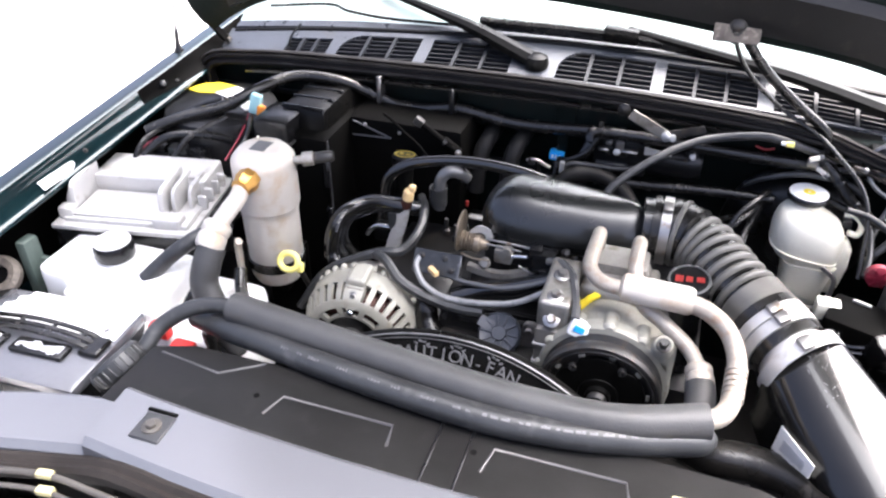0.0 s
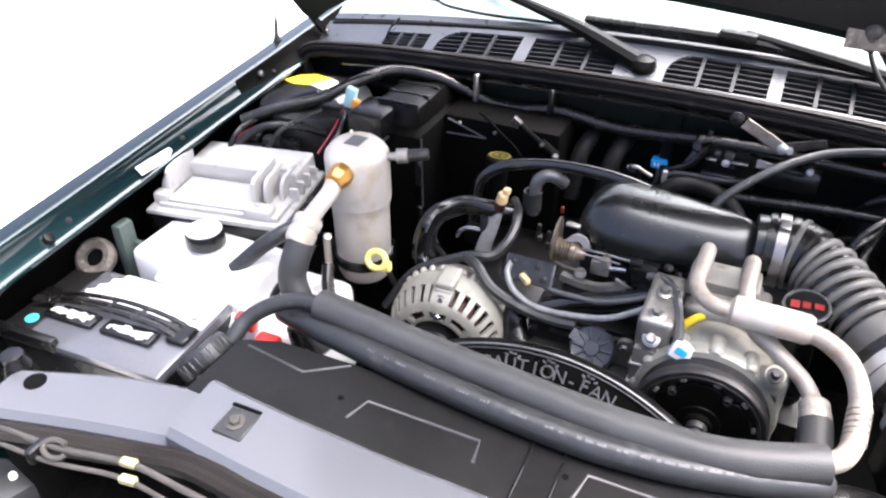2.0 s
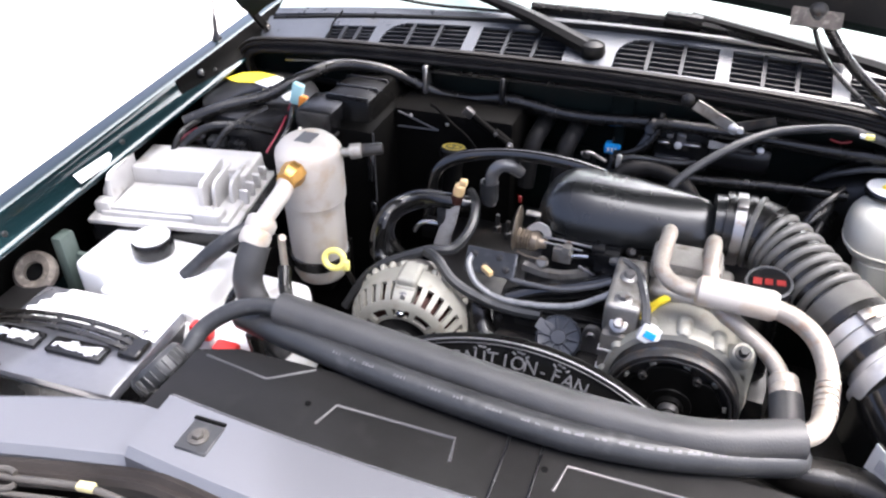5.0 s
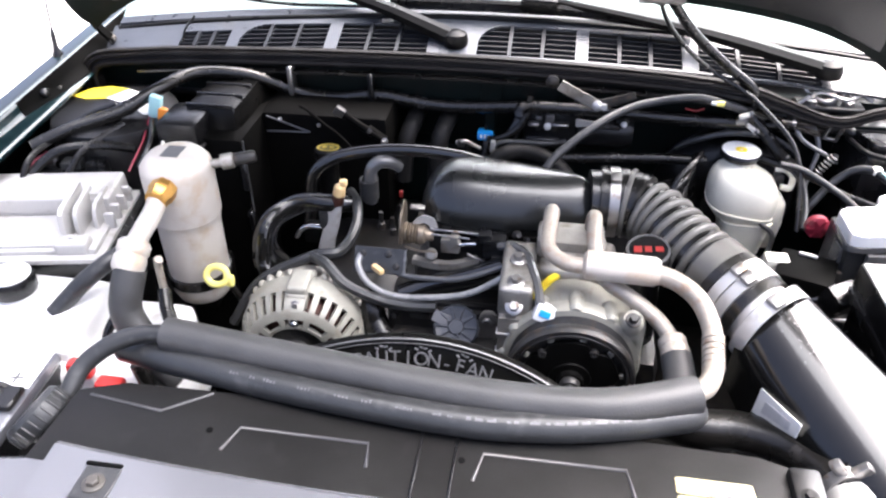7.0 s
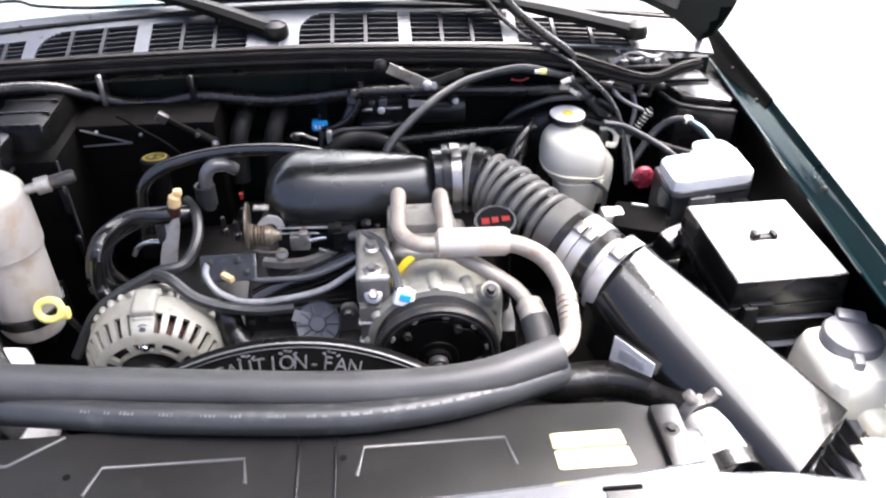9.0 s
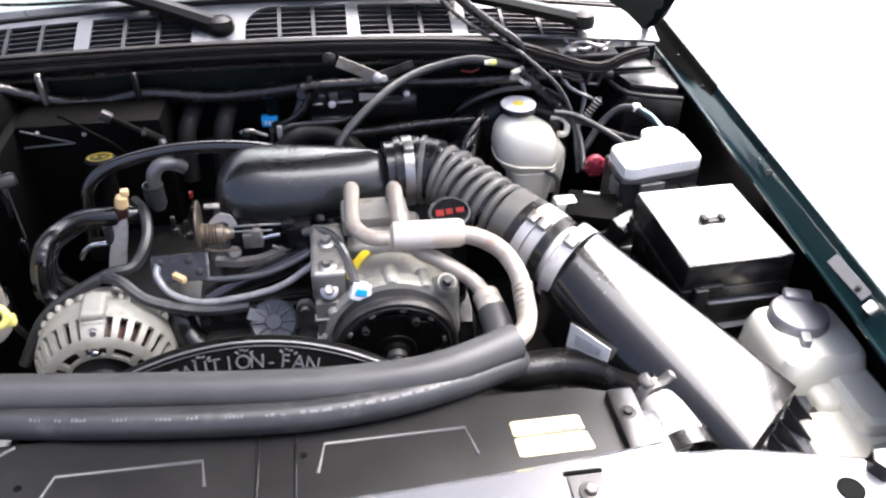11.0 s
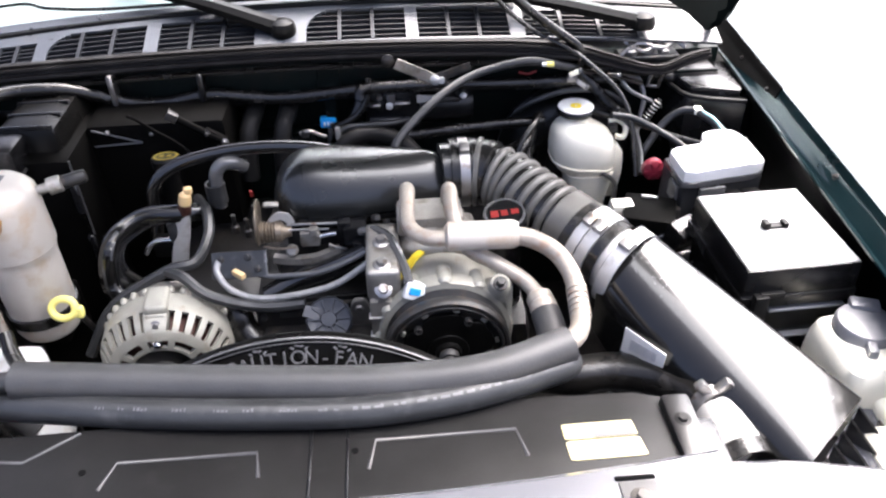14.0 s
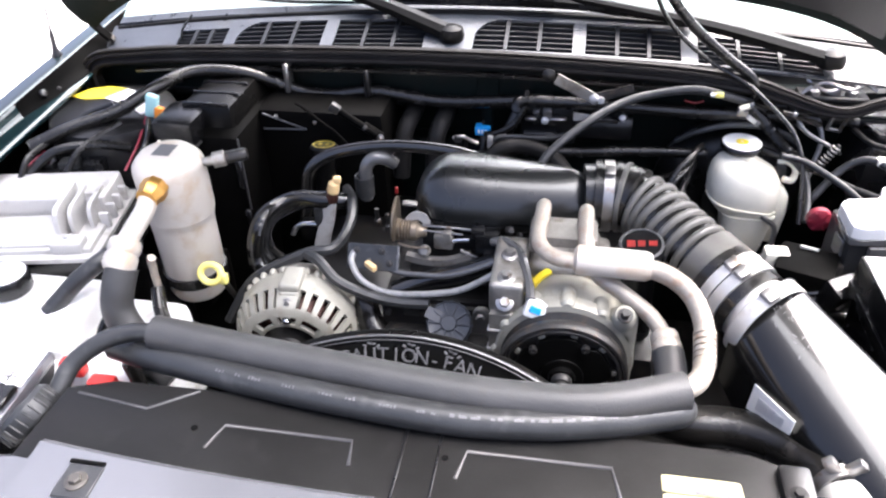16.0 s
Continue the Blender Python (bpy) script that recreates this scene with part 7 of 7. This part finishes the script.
wire("teal_lead", [(0.575, 0.712, 0.96), (0.592, 0.685, 0.957), (0.60, 0.655, 0.948)], 0.0022, M_TEAL, "thin turquoise lead into the module", "cable", 8)
single("cream_clip", box(0.569, 0.582, 0.705, 0.718, 0.953, 0.964, 0.003), M_CREAM_TANK, "ivory plastic cable clip", "clip")
loom([(0.40, 0.785, 1.0), (0.43, 0.775, 0.97), (0.455, 0.765, 0.945), (0.48, 0.75, 0.93)], 0.009, "black loom branch behind the reservoir", (0.35, 0.75))
loom([(0.40, 0.79, 1.0), (0.45, 0.80, 0.998), (0.52, 0.80, 0.985), (0.56, 0.80, 0.975)], 0.008, "black loom branch toward the fender", (0.35, 0.75))
tag = thing("cable_tag", "yellow and white tag on the firewall loom", "tag", at=(0.344, 0.755, 1.027))
part("tag", box(-0.006, 0.006, -0.004, 0.004, 0.0, 0.007, 0.002), M_LEMON, tag)
part("tag_end", box(-0.013, -0.006, -0.0035, 0.0035, 0.001, 0.006, 0.0015), M_WHITE, tag)
joint = thing("loom_connectors", "small pale connectors taped along the firewall loom", "connector")
for x, y, z, a, m in ((0.384, 0.760, 1.011, -20, M_CREAM_TANK), (0.397, 0.760, 0.992, 35, M_ALU_PALE), (0.449, 0.770, 1.000, 10, M_CLUTCH)):
    part("connector", box(-0.008, 0.008, -0.004, 0.004, -0.003, 0.003, 0.0015, m=pose(x, y, z, 0, a, 0)), m, joint)
    part("collar", lathe([(0, -0.003), (0.005, -0.003), (0.005, 0.003), (0, 0.003)], 12, pose(x, y, z, 0, a, 0) @ along((0.010, 0, 0), (1, 0, 0))), M_CABLE, joint)
wire("red_lead", [(0.30, 0.785, 1.006), (0.315, 0.782, 1.004), (0.328, 0.782, 1.008)], 0.002, M_DULL_RED, "short red lead beside the loom", "cable", 8)
single("silver_joint", box(0.378, 0.396, 0.777, 0.788, 0.986, 0.997, 0.004), M_STEEL, "pale taped joint on the loom", "joint")
coil = thing("ribbed_connector", "small ribbed pale connector near the booster", "connector", at=pose(0.505, 0.74, 0.935, 0, 30, 0))
for k in range(6):
    part("rib", box(-0.006, 0.006, -0.005, 0.005, k * 0.006, k * 0.006 + 0.0025, 0.001, 1), M_STEEL, coil)
part("core", box(-0.004, 0.004, -0.003, 0.003, -0.004, 0.037, 0.001, 1), M_PLASTIC, coil)
clipb = thing("door_latch_bracket", "small bright slotted bracket on the firewall", "bracket", at=pose(0.525, 0.79, 0.965, 10, 10, 0))
part("frame", join(box(-0.012, -0.007, -0.003, 0.003, 0, 0.04, 0.001, 1), box(0.007, 0.012, -0.003, 0.003, 0, 0.04, 0.001, 1), box(-0.012, 0.012, -0.003, 0.003, 0.036, 0.041, 0.001, 1), box(-0.012, 0.012, -0.003, 0.003, 0, 0.005, 0.001, 1)), M_STEEL, clipb)
corner = thing("corner_cover", "black moulded cover in the firewall corner", "cover")
part("body", prism([(0.555, 0.80), (0.57, 0.745), (0.655, 0.715), (0.70, 0.74), (0.70, 0.86), (0.56, 0.86)], 0.80, 0.965, 0.008), M_PLASTIC, corner)
part("bead", sweep([(0.555, 0.80, 0.967), (0.575, 0.745, 0.967), (0.655, 0.715, 0.967)], circle(0.004, 8), 3), M_PLASTIC_MATT, corner)
part("lid", prism([(0.565, 0.81), (0.58, 0.76), (0.65, 0.735), (0.69, 0.76), (0.69, 0.85), (0.57, 0.85)], 0.965, 0.978, 0.005), M_PLASTIC, corner)
fit = thing("cowl_drain_fittings", "cluster of bright metal fittings under the cowl corner", "fitting", at=(0.51, 0.815, 1.012))
for x, y, r in ((-0.02, 0.0, 0.010), (0.01, 0.01, 0.012), (0.035, 0.0, 0.009)):
    part("stud", lathe([(0, 0), (r, 0), (r, 0.008), (r * 0.6, 0.011), (r * 0.6, 0.02), (0, 0.02)], 14, Matrix.Translation((x, y, 0))), M_STEEL, fit)
part("plate", box(-0.04, 0.06, -0.012, 0.025, -0.006, 0.001, 0.002, 1), M_CLUTCH, fit)
for pts in ([(-0.04, -0.005, 0.0), (-0.01, 0.0, 0.02), (0.03, -0.004, 0.012), (0.06, 0.006, 0.024)], [(-0.03, 0.01, 0.02), (0.0, -0.006, 0.008), (0.04, 0.008, 0.022), (0.07, 0.0, 0.01)]):
    part("bent_link", tube(pts, 0.0035, 8), M_STEEL, fit)

pink = thing("fluid_sensor_plug", "dark pink ribbed plug on the module bracket", "connector", at=pose(0.49, 0.645, 0.90, 90))
part("disc", lathe([(0, 0), (0.017, 0), (0.017, 0.01), (0.011, 0.014), (0, 0.014)], 20), M_PINK, pink)
for k in range(6):
    part("rib", box(0.004, 0.016, -0.0015, 0.0015, 0.01, 0.0145, 0, 1, m=pose(0, 0, 0, 0, 0, 60 * k)), M_PINK, pink)
crm = thing("cream_connector", "ivory electrical connector above the airflow sensor", "connector", at=(0.421, 0.56, 0.87))
part("plug", box(-0.016, 0.016, -0.012, 0.012, 0.0, 0.026, 0.004), M_CREAM_TANK, crm)
part("base", box(-0.014, 0.014, -0.01, 0.01, -0.05, 0.0, 0.003), M_DARK_METAL, crm)
relay = thing("relay_block", "black relay block beside the fuse box", "relay block", at=pose(0.455, 0.545, 0.86, 0, 0, -20))
part("block", box(-0.035, 0.04, -0.035, 0.035, -0.05, 0.035, 0.006), M_HEATER, relay)
part("edge_strip", box(-0.012, 0.012, 0.022, 0.027, 0.035, 0.039, 0.001, 1), M_ALU_PALE, relay)
for k in range(4):
    ring_line = [(0.457 + (0.031 - 0.002 * k) * math.cos(a), 0.511 + 0.015 * math.sin(a), 0.852 + 0.008 * k + 0.003 * math.sin(2 * a + k)) for a in [2 * math.pi * j / 12 for j in range(13)]]
    wire("coiled_lead", ring_line, 0.0036, M_SHINE, "black lead coiled beside the fuse box", "cable", 8, "coiled leads")
single("plug_cover", box(-0.022, 0.022, -0.016, 0.016, -0.02, 0.02, 0.005, m=pose(0.489, 0.492, 0.882, 20, 0, 30)), M_PLASTIC, "black plug cover beside the fuse box", "cover")
for pts in ([(0.33, 0.70, 0.76), (0.31, 0.70, 0.84), (0.315, 0.74, 0.88), (0.34, 0.79, 0.88)], [(0.29, 0.64, 0.80), (0.30, 0.70, 0.86), (0.33, 0.78, 0.905)], [(0.22, 0.70, 0.84), (0.26, 0.74, 0.882), (0.32, 0.79, 0.88)]):
    wire("brake_line", pts, 0.006, M_RUBBER, "black line beside the master cylinder", "cable", 8, "lines by the cylinder")
wire("brake_line", [(0.43, 0.70, 0.86), (0.452, 0.695, 0.84), (0.44, 0.68, 0.80), (0.40, 0.67, 0.80)], 0.004, M_STEEL, "bare steel brake line", "pipe", 8)

# left side small things
wire("battery_cable", [(-0.505, 0.30, 0.895), (-0.49, 0.315, 0.91), (-0.469, 0.33, 0.93), (-0.445, 0.355, 0.945), (-0.42, 0.40, 0.95)], 0.0115, M_HOSE, "black hose leaving the washer tank", "hose", 12)
wire("support_rod", [(-0.398, 0.385, 0.93), (-0.404, 0.39, 0.919), (-0.408, 0.395, 0.86), (-0.41, 0.40, 0.78)], 0.0055, M_PIPE, "thin pale metal line below the collar", "pipe", 10)
wire("drain_hose", [(-0.385, 0.36, 0.90), (-0.375, 0.34, 0.885), (-0.36, 0.32, 0.87), (-0.352, 0.30, 0.84)], 0.009, M_RUBBER, "short dark hose behind the suction hose", "hose", 10)
wire("drain_hose", [(-0.425, 0.33, 0.90), (-0.44, 0.30, 0.87), (-0.445, 0.28, 0.82), (-0.44, 0.27, 0.76)], 0.006, M_RUBBER, "thin black hose over the washer tank", "hose", 10)
wire("drain_hose", [(-0.37, 0.245, 0.88), (-0.36, 0.24, 0.84), (-0.355, 0.24, 0.76)], 0.009, M_RUBBER, "black hose dropping behind the shroud", "hose", 10)
for pts, m, r in (([(-0.655, 0.52, 0.96), (-0.62, 0.55, 0.985), (-0.57, 0.575, 0.985), (-0.53, 0.60, 0.97)], M_RUBBER, 0.007), ([(-0.60, 0.53, 0.96), (-0.585, 0.56, 0.985), (-0.55, 0.62, 1.0)], M_RUBBER, 0.005),
                  ([(-0.515, 0.64, 1.0), (-0.50, 0.60, 0.985), (-0.505, 0.56, 0.96)], M_RUBBER, 0.004), ([(-0.52, 0.645, 1.0), (-0.515, 0.60, 0.98), (-0.52, 0.555, 0.955)], M_PINK, 0.002), ([(-0.49, 0.63, 0.99), (-0.478, 0.59, 0.98), (-0.475, 0.55, 0.96)], M_CREAM_TANK, 0.0028),
                  ([(-0.66, 0.50, 0.95), (-0.655, 0.53, 0.98), (-0.64, 0.58, 0.99)], M_RUBBER, 0.005), ([(-0.645, 0.56, 0.975), (-0.66, 0.54, 0.965), (-0.675, 0.50, 0.94)], M_PINK, 0.004),
                  ([(-0.58, 0.66, 1.012), (-0.62, 0.64, 1.0), (-0.655, 0.60, 0.98)], M_RUBBER, 0.004)):
    wire("harness_lead", pts, r, m, "thin lead of the harness behind the module", "cable", 8, "harness leads")
single("brass_fitting", lathe([(0, 0), (0.007, 0), (0.007, 0.012), (0.005, 0.014), (0.005, 0.024), (0, 0.024)], 10, pose(-0.305, 0.42, 0.79, 20)), M_BRASS, "small brass fitting beside the alternator", "fitting")
post = thing("tank_side_bracket", "pale green-grey sheet metal post between tank and fender", "bracket")
part("sheet", join(box(-0.698, -0.68, 0.272, 0.3, 0.72, 0.935, 0.005), box(-0.69, -0.655, 0.29, 0.3, 0.72, 0.90, 0.004)), M_POST, post)
socket = thing("headlamp_socket", "dusty beige lamp socket behind the battery", "lamp socket", at=pose(-0.716, 0.25, 0.885, 40, 0, 20))
part("ring", lathe([(0.014, 0), (0.03, 0), (0.03, 0.01), (0.024, 0.016), (0.014, 0.012)], 22), M_DUSTY, socket)
part("core", lathe([(0, -0.01), (0.014, -0.01), (0.014, 0.004), (0, 0.004)], 16), M_HOLE, socket)

for pts in ([(0.27, 0.64, 0.90), (0.285, 0.66, 0.945), (0.311, 0.69, 0.964), (0.33, 0.74, 0.955), (0.34, 0.79, 0.92)], [(0.262, 0.65, 0.89), (0.286, 0.662, 0.932), (0.31, 0.70, 0.94), (0.33, 0.78, 0.93)]):
    wire("vacuum_hose", pts, 0.004, M_RUBBER, "thin black vacuum hose beside the reservoir", "hose", 10, "hoses by the reservoir")
for pts in ([(0.30, 0.80, 0.93), (0.33, 0.785, 0.955), (0.38, 0.78, 0.972), (0.44, 0.785, 0.965), (0.48, 0.79, 0.94)], [(0.44, 0.72, 0.955), (0.48, 0.72, 0.945), (0.53, 0.69, 0.925), (0.555, 0.65, 0.915)], [(0.455, 0.735, 0.95), (0.48, 0.72, 0.925), (0.485, 0.69, 0.90), (0.48, 0.66, 0.88)]):
    wire("brake_hose", pts, 0.005, M_HOSE, "grey-black hose curving past the brake reservoir", "hose", 10, "hoses by the reservoir")

for pts, r in (([(0.50, 0.80, 0.985), (0.512, 0.785, 0.95), (0.50, 0.76, 0.915), (0.488, 0.73, 0.885)], 0.0045), ([(0.36, 0.80, 0.955), (0.40, 0.805, 0.985), (0.45, 0.80, 0.985), (0.49, 0.79, 0.96)], 0.004), ([(0.46, 0.78, 1.0), (0.478, 0.765, 0.975), (0.515, 0.76, 0.955), (0.54, 0.775, 0.935)], 0.0035)):
    wire("vacuum_hose", pts, r, M_CABLE, "thin grey hose in the firewall corner", "hose", 10, "hoses by the reservoir")
clutter = thing("manifold_fittings", "small bright fittings behind the resonator", "fitting", at=(-0.045, 0.765, 0.895))
for x, y, z, r in ((-0.03, 0.0, 0.012, 0.006), (-0.012, 0.004, 0.004, 0.008), (0.012, -0.004, 0.0, 0.006), (0.03, 0.002, 0.006, 0.005)):
    part("union", lathe([(0, 0), (r, 0), (r, 0.01), (r * 0.6, 0.012), (r * 0.6, 0.02), (0, 0.02)], 10, pose(x, y, z, 70, 20 * x / 0.03, 0)), M_STEEL, clutter)
part("rail", tube([(-0.05, 0.01, 0.0), (0.0, 0.006, 0.006), (0.05, 0.01, 0.004)], 0.004, 8), M_CLUTCH, clutter)
